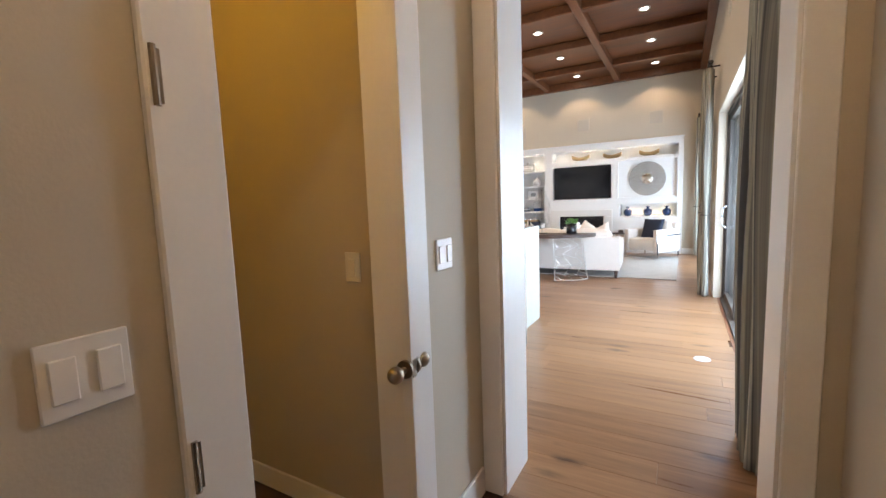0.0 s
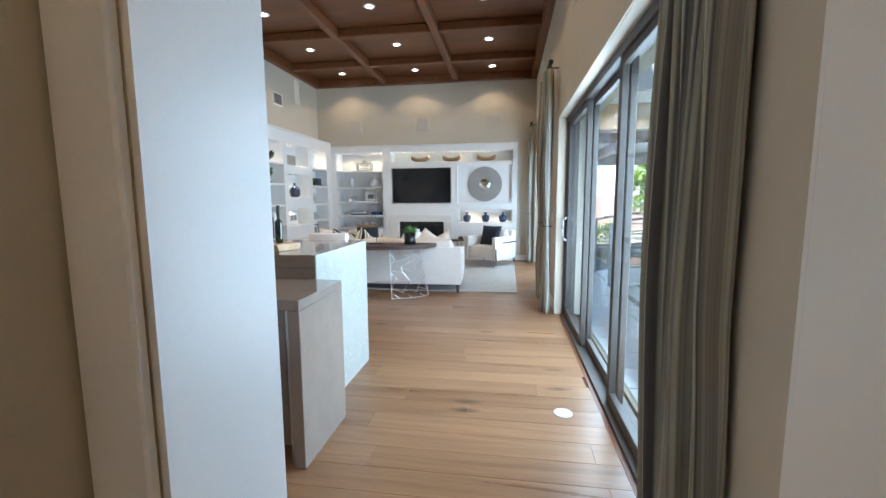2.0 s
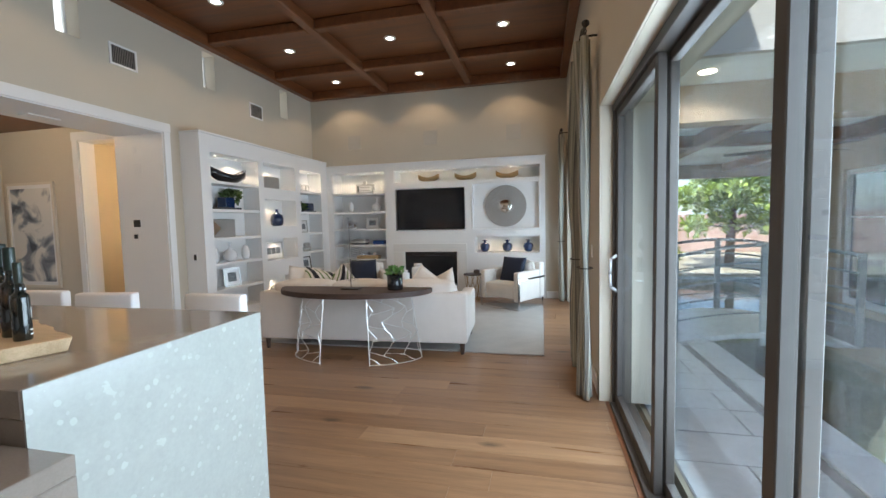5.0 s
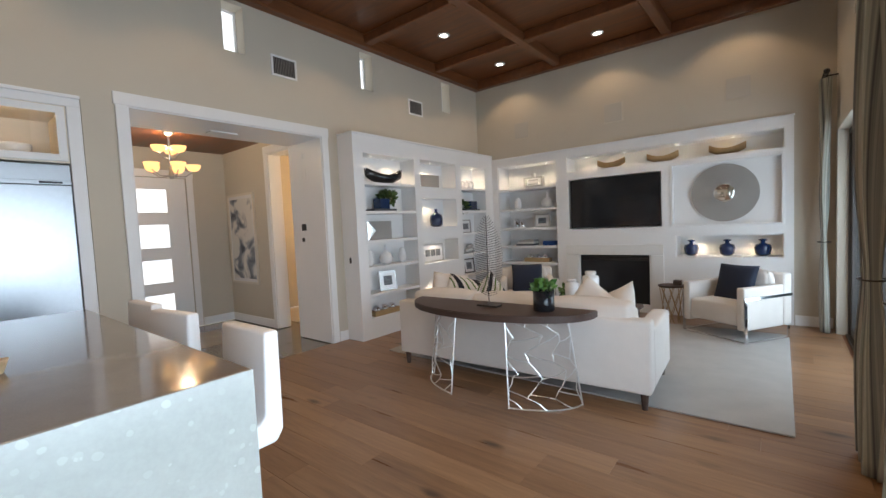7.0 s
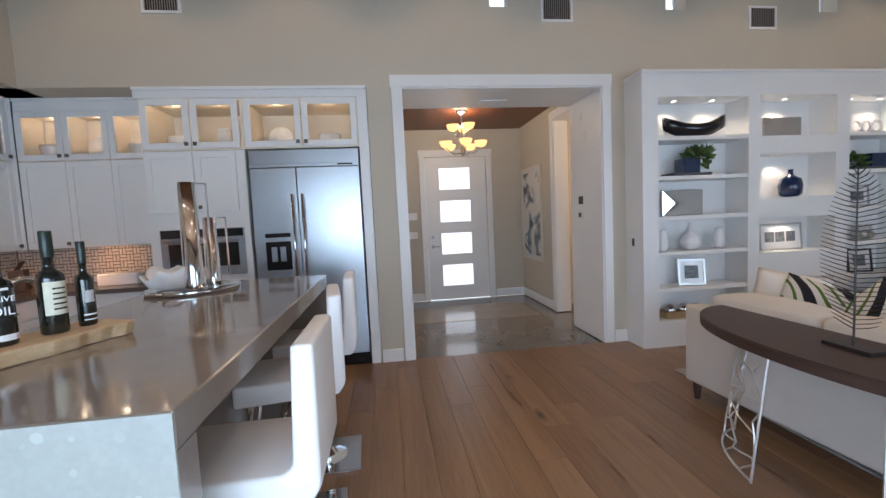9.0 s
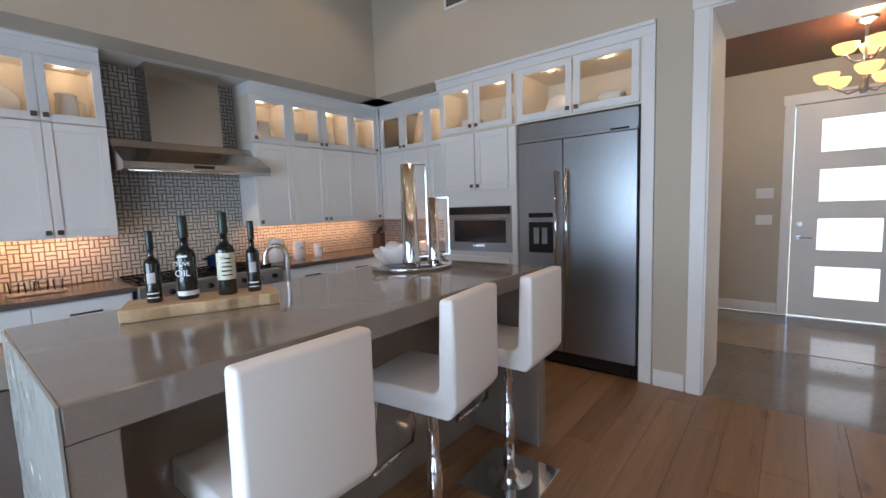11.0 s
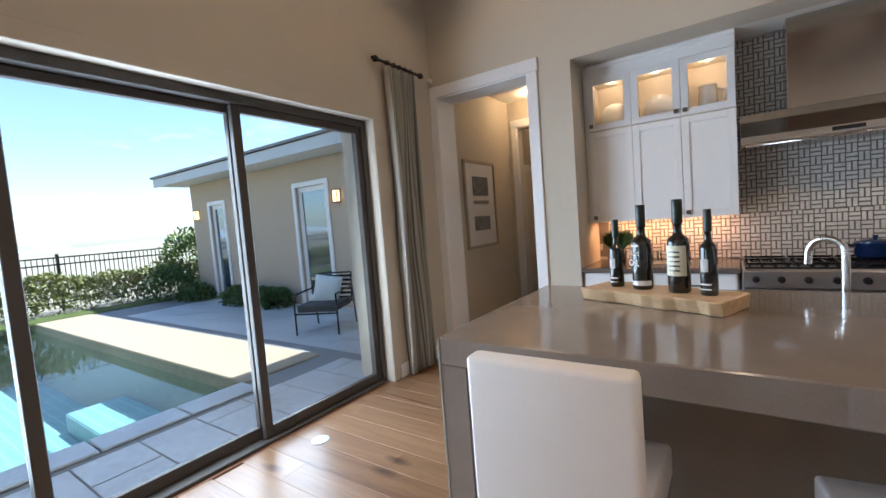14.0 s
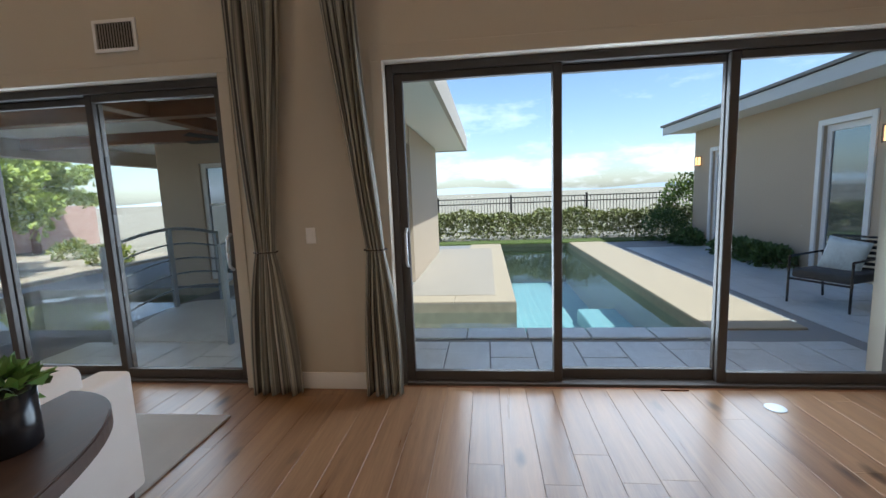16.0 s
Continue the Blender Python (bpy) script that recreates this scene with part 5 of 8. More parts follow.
def leaf_ball(r, count, size, seed, flat=1.0, up=0.0):
    """Loose leaves on the outside of a clump: bent quads that point outward."""
    g = random.Random(seed)
    verts, faces = [], []
    for _ in range(count):
        d = Vector((g.gauss(0, 1), g.gauss(0, 1), g.gauss(0, 1) + up))
        d.normalize()
        c = Vector((d.x * r, d.y * r, d.z * r * flat)) * (0.45 + 0.55 * g.random())
        t = (d + Vector((g.uniform(-.7, .7), g.uniform(-.7, .7), g.uniform(-.5, .7)))).normalized()
        s = t.cross(Vector((g.uniform(-1, 1), g.uniform(-1, 1), g.uniform(-1, 1)))).normalized()
        L, W = size * g.uniform(0.6, 1.3), size * g.uniform(0.22, 0.4)
        k = len(verts)
        nn = s.cross(t) * L * 0.15
        verts += [c, c + t * L * 0.5 + s * W + nn, c + t * L, c + t * L * 0.5 - s * W + nn]
        faces.append((k, k + 1, k + 2, k + 3))
    return verts, faces


def leaf_mesh(name, verts, faces, mat, parent=None, label=""):
    me = bpy.data.meshes.new(name)
    me.from_pydata([tuple(v) for v in verts], [], faces)
    me.materials.append(mat)
    ob = new(name, me)
    if parent is not None:
        ob.parent = parent
    if label:
        ob["label"] = label
    return ob


def leaves(name, dark, light, rough=0.55):
    m, nt, b = shader(name)
    g = nt.nodes.new("ShaderNodeNewGeometry")
    mix = nt.nodes.new("ShaderNodeMixRGB")
    mix.inputs[1].default_value = (*dark, 1)
    mix.inputs[2].default_value = (*light, 1)
    nt.links.new(g.outputs["Random Per Island"], mix.inputs[0])
    nt.links.new(mix.outputs["Color"], b.inputs["Base Color"])
    b.inputs["Roughness"].default_value = rough
    b.inputs["Subsurface Weight"].default_value = 0.0
    return m


SUCC = leaves("succulent_leaf", (0.05, 0.13, 0.03), (0.20, 0.36, 0.09), 0.4)
GRASS_POT = leaves("potted_grass", (0.03, 0.06, 0.012), (0.12, 0.17, 0.04))
pt = thing("potted_succulent", "green succulent in a black cylinder pot", "potted plant", (-1.31, 7.88, 0.7755))
part("pot", lathe([(0.078, 0.0), (0.083, 0.006), (0.083, 0.165), (0.075, 0.165), (0.073, 0.14)], 28), BLACK, pt, smooth=True)
v, f = leaf_ball(0.085, 110, 0.062, 5, 0.6, 0.8)
leaf_mesh("leaves", [Vector(p) + Vector((0, 0, 0.17)) for p in v], f, SUCC, pt, "fleshy green leaves")


# arm chairs with chrome frames
def armchair(at, turn):
    c = thing("armchair", "cream upholstered armchair with a flat chrome frame", "armchair", at, turn, group="cream armchairs")
    part("seat", pad(-0.30, -0.36, 0.20, 0.30, 0.28, 0.44, 0.03, puff=0.015), LINEN, c, smooth=True)
    part("back", pad(-0.39, 0.26, 0.16, 0.39, 0.40, 0.76, 0.03), LINEN, c, smooth=True)
    part("back_cushion", pad(-0.29, 0.12, 0.445, 0.29, 0.27, 0.78, 0.04, puff=0.03), LINEN, c, smooth=True)
    for s in (-1, 1):
        part("arm", pad(min(s * 0.30, s * 0.39), -0.37, 0.16, max(s * 0.30, s * 0.39), 0.255, 0.64, 0.02), LINEN, c, smooth=True)
        x0, x1 = sorted((s * 0.392, s * 0.402))
        fb = boxes((x0, -0.37, 0.016, x1, 0.34, 0.034), (x0, -0.37, 0.034, x1, -0.335, 0.53), (x0, -0.335, 0.50, x1, 0.38, 0.53), (x0, 0.30, 0.034, x1, 0.335, 0.16))
        part("side_frame", fb, CHROME, c, "flat polished chrome side frame")
    part("cross_bar", boxes((-0.392, -0.37, 0.016, 0.392, -0.335, 0.03)), CHROME, c)
    return c


ch = armchair((-0.28, 11.02 - 0.25, 0.0), -33)
ch.location.y = 10.93
ch2 = copy_thing(ch, pose(-2.86, 10.55, 0, 0, 0, 28))
cushion("pillow", "dark navy pillow on the cream armchair", (-0.27, 10.93, 0.62), 0.46, -18, -33, NAVY)
cushion("pillow", "dark navy pillow on the cream armchair", (-2.84, 10.53, 0.62), 0.44, -18, 28, NAVY)

# coffee table and jars
cf = thing("coffee_table", "low dark wood coffee table between sofa and fireplace", "coffee table", (-1.75, 9.85, 0.016))
part("tabletop", boxes((-0.62, -0.36, 0.37, 0.62, 0.36, 0.41), bevel=0.005), WALNUT, cf)
for x in (-0.56, 0.56):
    for y in (-0.30, 0.30):
        part("leg", boxes((x - 0.025, y - 0.025, 0.0, x + 0.025, y + 0.025, 0.369), bevel=0.003), WALNUT, cf)
for x, y, r, h in ((-1.66, 9.92, 0.10, 0.42), (-1.85, 9.80, 0.085, 0.33)):
    j = thing("lidded_jar", "square-shouldered white ceramic lidded jar", "jar", (x, y, 0.4265))
    part("body", lathe([(r * 0.95, 0), (r, 0.01), (r, h * 0.80), (r * 0.9, h * 0.86), (r * 0.55, h * 0.88), (r * 0.55, h * 0.90)], 20), CERAMIC, j, smooth=True)
    part("lid", lathe([(r * 0.66, h * 0.901), (r * 0.68, h * 0.92), (r * 0.66, h * 0.985), (r * 0.5, h)], 20), CERAMIC, j, smooth=True)
sp = thing("potted_plant", "small green plant in a black pot on the coffee table", "potted plant", (-2.0, 9.98, 0.4265))
part("pot", lathe([(0.05, 0), (0.06, 0.005), (0.065, 0.12), (0.055, 0.12), (0.05, 0.10)], 18), BLACK, sp, smooth=True)
v, f = leaf_ball(0.07, 60, 0.06, 8, 0.8, 0.6)
leaf_mesh("leaves", [Vector(p) + Vector((0, 0, 0.15)) for p in v], f, SUCC, sp)
# side table
sd = thing("side_table", "small round dark table on a gold wire base", "side table", (-1.03, 11.30, 0.0))
part("tabletop", lathe([(0.16, 0.49), (0.165, 0.495), (0.165, 0.51), (0.16, 0.515)], 28), WALNUT, sd, smooth=False)
GOLD = paint("aged_brass", (0.42, 0.30, 0.16), 0.35, metal=0.9, vary=0.1)
bm = bmesh.new()
for i in range(8):
    a, b = 2 * math.pi * i / 8, 2 * math.pi * (i + 1.5) / 8
    rod(bm, (0.15 * math.cos(a), 0.15 * math.sin(a), 0.49), (0.13 * math.cos(b), 0.13 * math.sin(b), 0.004), 0.005, 6)
    rod(bm, (0.15 * math.cos(b), 0.15 * math.sin(b), 0.49), (0.13 * math.cos(a), 0.13 * math.sin(a), 0.004), 0.005, 6)
part("wire_base", bm, GOLD, sd, "crossing brass wire base")
bx = link_mesh("trinket_box", boxes((-1.0, 11.25, 0.516, -0.90, 11.35, 0.585), bevel=0.006), WALNUT)
tagged(bx, "small dark wooden box on the side table", "box")

# ---- curtains ----


def drape_mat():
    """Woven curtain cloth with narrow upright stripes."""
    m, nt, b = shader("striped_drape")
    uv = nt.nodes.new("ShaderNodeUVMap")
    sep = nt.nodes.new("ShaderNodeSeparateXYZ")
    nt.links.new(uv.outputs["UV"], sep.inputs["Vector"])
    wv = nt.nodes.new("ShaderNodeTexNoise")
    wv.noise_dimensions = '1D'
    wv.inputs["Scale"].default_value = 26
    wv.inputs["Detail"].default_value = 3
    nt.links.new(sep.outputs["X"], wv.inputs["W"])
    rp = nt.nodes.new("ShaderNodeValToRGB")
    e = rp.color_ramp.elements
    e[0].position, e[0].color = 0.34, (0.085, 0.085, 0.09, 1)
    e[1].position, e[1].color = 0.47, (0.24, 0.235, 0.21, 1)
    e.new(0.56).color = (0.36, 0.36, 0.28, 1)
    e.new(0.66).color = (0.46, 0.43, 0.385, 1)
    nt.links.new(wv.outputs["Fac"], rp.inputs["Fac"])
    nt.links.new(rp.outputs["Color"], b.inputs["Base Color"])
    b.inputs["Roughness"].default_value = 0.85
    fine = node(nt, "ShaderNodeTexNoise", Scale=500.0)
    bp = node(nt, "ShaderNodeBump", Strength=0.3, Distance=0.001)
    nt.links.new(fine.outputs["Fac"], bp.inputs["Height"])
    nt.links.new(bp.outputs["Normal"], b.inputs["Normal"])
    return m


DRAPE = drape_mat()


def curtain(head, tie, foot, top, label, folds=7, x=0.56, seed=1, tied=True):
    """A pleated panel from rod to floor between the spans at its head, tie-back and foot, with rod, finials and rings."""
    g = random.Random(seed)
    t = thing("curtain", label, "curtain")
    y0, y1 = head
    tie_y, tie_w = (tie[0] + tie[1]) / 2, tie[1] - tie[0]
    nu, nz = folds * 12, 36
    verts, faces, uvs = [], [], []
    cut = [0.0]
    for _ in range(folds):
        cut.append(cut[-1] + g.uniform(0.55, 1.5))
    cut = [c / cut[-1] for c in cut]
    deep = [g.uniform(0.55, 1.25) for _ in range(folds)]
    lean = [g.uniform(-0.9, 0.9) for _ in range(folds)]
    for j in range(nz + 1):
        z = 0.012 + (top - 0.03) * j / nz
        if z > 1.08:
            k = min(1, (top - z) / (top - 1.08)) ** 1.25
            lo, hi = head[0] * (1 - k) + tie[0] * k, head[1] * (1 - k) + tie[1] * k
        else:
            k = (z / 1.08) ** 2.2
            lo, hi = foot[0] * (1 - k) + tie[0] * k, foot[1] * (1 - k) + tie[1] * k
        near_tie = math.exp(-((z - 1.08) / 0.30) ** 2) if tied else 0.0
        for i in range(nu + 1):
            u = i / nu
            fi = max(q for q in range(folds) if cut[q] <= u + 1e-9)
            v = (u - cut[fi]) / (cut[fi + 1] - cut[fi])
            amp = 0.046 * deep[fi] * (1 - 0.45 * near_tie) * (1 + 0.25 * math.sin(1.7 * z + lean[fi] * 4))
            yy = lo + u * (hi - lo) + 0.010 * math.sin(2.1 * z + 5 * u + seed) * (1 - near_tie)
            xx = x + amp * math.sin(2 * math.pi * v + lean[fi] * math.sin(1.3 * z + fi)) + 0.008 * math.sin(2.2 * z + 9 * u)
            verts.append((min(xx, RIGHT - 0.012), yy, z))
            uvs.append((u * 1.5, z))
    for j in range(nz):
        for i in range(nu):
            a = j * (nu + 1) + i
            faces.append((a, a + 1, a + nu + 2, a + nu + 1))
    me = bpy.data.meshes.new("panel")
    me.from_pydata(verts, [], faces)
    lay = me.uv_layers.new(name="UVMap")
    for lp in me.loops:
        lay.data[lp.index].uv = uvs[lp.vertex_index]
    me.materials.append(DRAPE)
    for p in me.polygons:
        p.use_smooth = True
    panel = new("panel", me)
    panel.parent = t
    sol = panel.modifiers.new("thickness", 'SOLIDIFY')
    sol.thickness = 0.004
    bm = bmesh.new()
    rod(bm, (x, y0 - 0.10, top + 0.02), (x, y1 + 0.10, top + 0.02), 0.014, 12)
    part("rod", bm, IRON, t, "dark iron rod")
    for ye, s in ((y0 - 0.10, -1), (y1 + 0.10, 1)):
        bm = bmesh.new()
        rod(bm, (x, ye, top + 0.02), (x, ye + s * 0.02, top + 0.02), 0.024, 12, 0.024)
        rod(bm, (x, ye + s * 0.02, top + 0.02), (x, ye + s * 0.06, top + 0.02), 0.030, 12, 0.012)
        part("finial", bm, IRON, t)
    bm = bmesh.new()
    rod(bm, (x, (y0 + y1) / 2, top + 0.02), (RIGHT - 0.004, (y0 + y1) / 2, top + 0.02), 0.009, 8)
    part("bracket", bm, IRON, t)
    for i in range(5):
        yy = y0 + (y1 - y0) * (i + 0.5) / 5
        pts = [(x + 0.022 * math.sin(a), yy, top + 0.02 + 0.022 * math.cos(a)) for a in [2 * math.pi * k / 10 for k in range(11)]]
        part("ring", tube(pts, 0.004, 5), IRON, t)
    if tied:
        pts = [(x + 0.062 * math.cos(a), tie_y + (tie_w / 2 + 0.02) * math.sin(a), 1.08) for a in [2 * math.pi * k / 18 for k in range(19)]]
        part("tie_back", tube(pts, 0.005, 6), IRON, t, "dark metal tie-back band")
    return t


curtain((3.10, 3.51), (3.13, 3.51), (3.08, 3.49), 2.86, "grey-green striped curtain hanging straight beside the hall doorway", 8, 0.625, 2, False)
curtain((7.33, 7.58), (7.23, 7.35), (7.14, 7.40), 2.98, "grey-green striped curtain tied back beside the glass door", 5, 0.56, 3)
curtain((7.86, 8.25), (8.03, 8.16), (7.92, 8.28), 2.98, "grey-green striped curtain tied back beside the glass door", 5, 0.56, 5)
curtain((11.36, 11.62), (11.46, 11.57), (11.38, 11.60), 2.98, "grey-green striped curtain tied back in the far corner", 4, 0.56, 7)

# ---- outside ----


def sheet(x0, x1, y0, y1, z0, z1, holes):
    """A level slab with square holes through it."""
    bm = slab("y", z0, z1, x0, x1, y0, y1, holes)
    for v in bm.verts:
        v.co = Vector((v.co.x, v.co.z, v.co.y))
    bmesh.ops.recalc_face_normals(bm, faces=bm.faces)
    return bm


GZ = -0.06
EARTH = paint("dry_earth", (0.30, 0.27, 0.20), 0.95, vary=0.25, scale=0.6, grain=9, bump=0.5)
PAVE = paint("blue_slate", (0.53, 0.555, 0.56), 0.32, vary=0.22, scale=2.6, grain=26, bump=0.35, dist=0.004)
PALE = paint("pale_coping", (0.37, 0.31, 0.22), 0.7, vary=0.10, scale=4, grain=45, bump=0.3)
POOLP = pool_tile("pool_tiles", (0.23, 0.42, 0.43), (0.33, 0.47, 0.47))
pool_holes = [(2.20, 10.40, 4.22, 6.14), (2.20, 3.40, 6.14, 10.90), (2.30, 4.70, 11.20, 15.0)]
setting("ground", sheet(-1500, 3000, -1500, 3000, GZ - 1.6, GZ - 0.012, [(LEFT - 3.2, 1.0, -1.0, 12.3)] + pool_holes), EARTH, "dry earth ground reaching the horizon", "ground")
pave_bed = setting("pavement", sheet(1.031, 10.6, 1.0, 15.5, GZ - 0.0115, GZ - 0.006, pool_holes + [(2.20, 10.4, 3.28, 4.22)]), paint("slate_joint", (0.24, 0.245, 0.245), 0.9), "blue-grey slate paving round the pool", "pavement")
setting("pool_shell", boxes((2.0, 4.1, -1.35, 10.5, 11.0, -1.30), (2.2, 11.1, -1.0, 4.8, 15.1, -0.95)), POOLP, "turquoise pool floor", "pool")
setting("pool_step", boxes((3.9, 4.225, -1.29, 5.5, 4.9, -0.75), (4.2, 4.9, -1.29, 5.5, 5.2, -1.0), bevel=0.02), POOLP, "submerged pool steps", "pool")
wm, wnt, wb = shader("pool_water")
wnt.nodes.remove(wb)
wt = node(wnt, "ShaderNodeBsdfTransparent", Color=(0.80, 0.92, 0.93, 1))
wg = node(wnt, "ShaderNodeBsdfGlossy", Roughness=0.02)
wf = node(wnt, "ShaderNodeFresnel", IOR=1.33)
ws = wnt.nodes.new("ShaderNodeMixShader")
wno = node(wnt, "ShaderNodeTexNoise", Scale=2.2, Detail=3.0)
wnt.links.new(position(wnt, (1, 1, 1)), wno.inputs["Vector"])
wbp = node(wnt, "ShaderNodeBump", Strength=0.25, Distance=0.02)
wnt.links.new(wno.outputs["Fac"], wbp.inputs["Height"])
wnt.links.new(wbp.outputs["Normal"], wg.inputs["Normal"])
wnt.links.new(wbp.outputs["Normal"], wf.inputs["Normal"])
wnt.links.new(wf.outputs["Fac"], ws.inputs["Fac"])
wnt.links.new(wt.outputs["BSDF"], ws.inputs[1])
wnt.links.new(wg.outputs["BSDF"], ws.inputs[2])
wnt.links.new(ws.outputs["Shader"], wnt.nodes["Material Output"].inputs["Surface"])
bm = bmesh.new()
for xa, xb, ya, yb in pool_holes:
    bm.faces.new([bm.verts.new(p) for p in ((xa, ya, GZ - 0.14), (xb, ya, GZ - 0.14), (xb, yb, GZ - 0.14), (xa, yb, GZ - 0.14))])
wob = setting("water", bm, wm, "clear turquoise pool water", "water")
wob.visible_shadow = False

setting("kerb_strip", boxes((2.22, 3.28, GZ - 0.3, 10.5, 4.215, GZ + 0.015), bevel=0.01), PALE, "pale stone pool ledge in the sun", "ledge")
setting("platform", boxes((3.405, 6.145, GZ - 0.16, 10.4, 7.0, GZ + 0.02), (3.405, 7.001, GZ - 0.16, 4.2, 9.29, GZ + 0.02), bevel=0.01), PALE, "pale stone platform at the pool", "platform")
setting("platform_inlay", boxes((3.75, 6.42, GZ + 0.021, 9.0, 7.77, GZ + 0.026)), paint("grey_inlay", (0.31, 0.275, 0.225), 0.8, vary=0.12, bump=0.3), "grey stone inlay in the platform", "platform")
for i in range(8):
    c = tagged(link_mesh("coping_stone", boxes((1.93, 4.24 + i * 0.63, GZ - 0.004, 2.24, 4.855 + i * 0.63, GZ + 0.022), bevel=0.008), PAVE), "blue-grey coping stone along the pool edge", "coping stone", "pool coping")
# loose-laid slates
tile_ms = [boxes((0, 0, 0, a - 0.012, b - 0.012, 0.008), bevel=0.003) for a, b in ((0.62, 0.41), (0.41, 0.41), (0.82, 0.41), (0.21, 0.41))]
tile_ds = []
for tb, wdt in zip(tile_ms, (0.62, 0.41, 0.82, 0.21)):
    o = link_mesh("paver", tb, PAVE, pave_bed)
    tile_ds.append((o.data, wdt, o))
r = random.Random(8)
used = set()


def pave(x0, x1, y0, y1):
    y = y0
    while y < y1 - 0.2:
        x = x0
        while x < x1 - 0.19:
            fits = [q for q in tile_ds[:3] if x + q[1] <= x1 + 0.02] or tile_ds[3:]
            me, wdt, o = r.choice(fits)
            if o.name not in used:
                used.add(o.name)
                ob = o
            else:
                ob = new("paver", me)
                ob.parent = pave_bed
            ob.location = (x, y, GZ - 0.006 + r.uniform(-0.0015, 0.0015))
            x += wdt
        y += 0.41


pave(1.04, 1.93, 3.24, 10.9)
pave(1.04, 8.8, 1.02, 3.26)

# wing of the house south of the pool
wing = thing("house_wing", "taupe stucco house wing with deep eaves and glass doors", "house", (0, -0.5, 0))
part("wall", slab("y", 1.30, 1.60, 1.031, 9.50, GZ, 2.98, [(4.37, 5.25, GZ, 2.30), (7.98, 8.60, GZ, 2.22)]), STUCCO, wing)
part("end_wall", boxes((9.20, -4.0, GZ, 9.50, 1.299, 2.98)), STUCCO, wing)
ROOFM = paint("roof_edge", (0.22, 0.215, 0.21), 0.8, vary=0.1, bump=0.3)
part("soffit", boxes((1.03, 1.61, 2.80, 9.85, 2.22, 2.84), (9.51, -4.0, 2.80, 9.85, 1.609, 2.84)), paint("eave_paint", (0.62, 0.60, 0.56), 0.7), wing)
part("fascia", boxes((1.03, 2.221, 2.78, 9.90, 2.26, 2.98), bevel=0.004), paint("fascia_paint", (0.55, 0.55, 0.54), 0.6), wing)
bm = bmesh.new()
vs = [bm.verts.new(p) for p in ((1.03, 2.30, 2.99), (9.95, 2.30, 2.99), (7.9, -1.5, 3.95), (1.03, -1.5, 3.95), (9.95, -4.5, 2.99), (1.03, -4.5, 2.99))]
for q in ((0, 1, 2, 3), (1, 4, 2), (2, 4, 5, 3)):
    bm.faces.new([vs[i] for i in q])
ro = part("roof", bm, ROOFM, wing)
ro.modifiers.new("thickness", 'SOLIDIFY').thickness = 0.05
MIRR = paint("door_reflection_glass", (0.22, 0.25, 0.28), 0.03, metal=0.75, vary=0.02, bump=0.0)
for xa, xb, zt in ((4.37, 5.25, 2.30), (7.98, 8.60, 2.22)):
    bm = boxes((xa - 0.09, 1.601, GZ, xa, 1.63, zt + 0.09), (xb, 1.601, GZ, xb + 0.09, 1.63, zt + 0.09), (xa, 1.601, zt, xb, 1.63, zt + 0.09), bevel=0.003)
    dc = part("door_casing", bm, WHITE, wing, "pale door casing")
    bm = boxes((xa, 1.50, GZ, xa + 0.10, 1.55, zt), (xb - 0.10, 1.50, GZ, xb, 1.55, zt), (xa + 0.10, 1.50, GZ, xb - 0.10, 1.55, GZ + 0.2), (xa + 0.10, 1.50, zt - 0.10, xb - 0.10, 1.55, zt))
    part("door_frame", bm, WHITE, dc)
    part("door_pane", boxes((xa + 0.10, 1.52, GZ + 0.2, xb - 0.10, 1.53, zt - 0.10)), MIRR, dc, "glass reflecting sky and hedge")
for x in (4.03, 9.2):
    sc = thing("wall_sconce", "small lit metal box sconce on the stucco wall", "wall lamp", (x, 1.101, 2.03))
    part("back_plate", boxes((-0.06, 0, -0.12, 0.06, 0.015, 0.12), bevel=0.003), IRON, sc)
    part("cage", boxes((-0.07, 0.016, -0.12, 0.07, 0.11, -0.105), (-0.07, 0.016, 0.105, 0.07, 0.11, 0.12), (-0.07, 0.10, -0.104, -0.06, 0.11, 0.104), (0.06, 0.10, -0.104, 0.07, 0.11, 0.104)), IRON, sc)
    part("glass", boxes((-0.055, 0.02, -0.10, 0.055, 0.095, 0.10), bevel=0.004), glow("amber_glass", (1.0, 0.55, 0.22), 1.6), sc, "glowing amber glass")

# covered patio and pool house north of the pool
ph = thing("pool_house", "taupe stucco pool house under the patio roof", "house")
part("wall", slab("x", 4.85, 5.05, 7.78, 12.4, GZ, 2.60, [(10.6, 11.6, 0.05, 2.15)]), STUCCO, ph)
part("side_wall", boxes((5.051, 7.78, GZ, 8.6, 8.0, 2.60)), STUCCO, ph)
part("end_wall", boxes((5.051, 12.2, GZ, 8.6, 12.4, 2.60)), STUCCO, ph)
wd = part("window", boxes((4.90, 10.6, 0.05, 4.98, 10.68, 2.15), (4.90, 11.52, 0.05, 4.98, 11.6, 2.15), (4.90, 10.68, 2.07, 4.98, 11.52, 2.15), (4.90, 10.68, 0.05, 4.98, 11.52, 0.15), (4.92, 10.68, 1.40, 4.96, 11.52, 1.43)), WHITE, ph)
part("pane", boxes((4.935, 10.68, 0.15, 4.945, 11.52, 2.07)), MIRR, wd)
pr = thing("patio_roof", "stucco patio roof with a white ceiling and dark beams", "patio roof")
part("soffit", boxes((1.021, 7.08, 2.62, 9.5, 14.5, 2.68)), paint("patio_ceiling", (0.80, 0.80, 0.76), 0.8), pr)
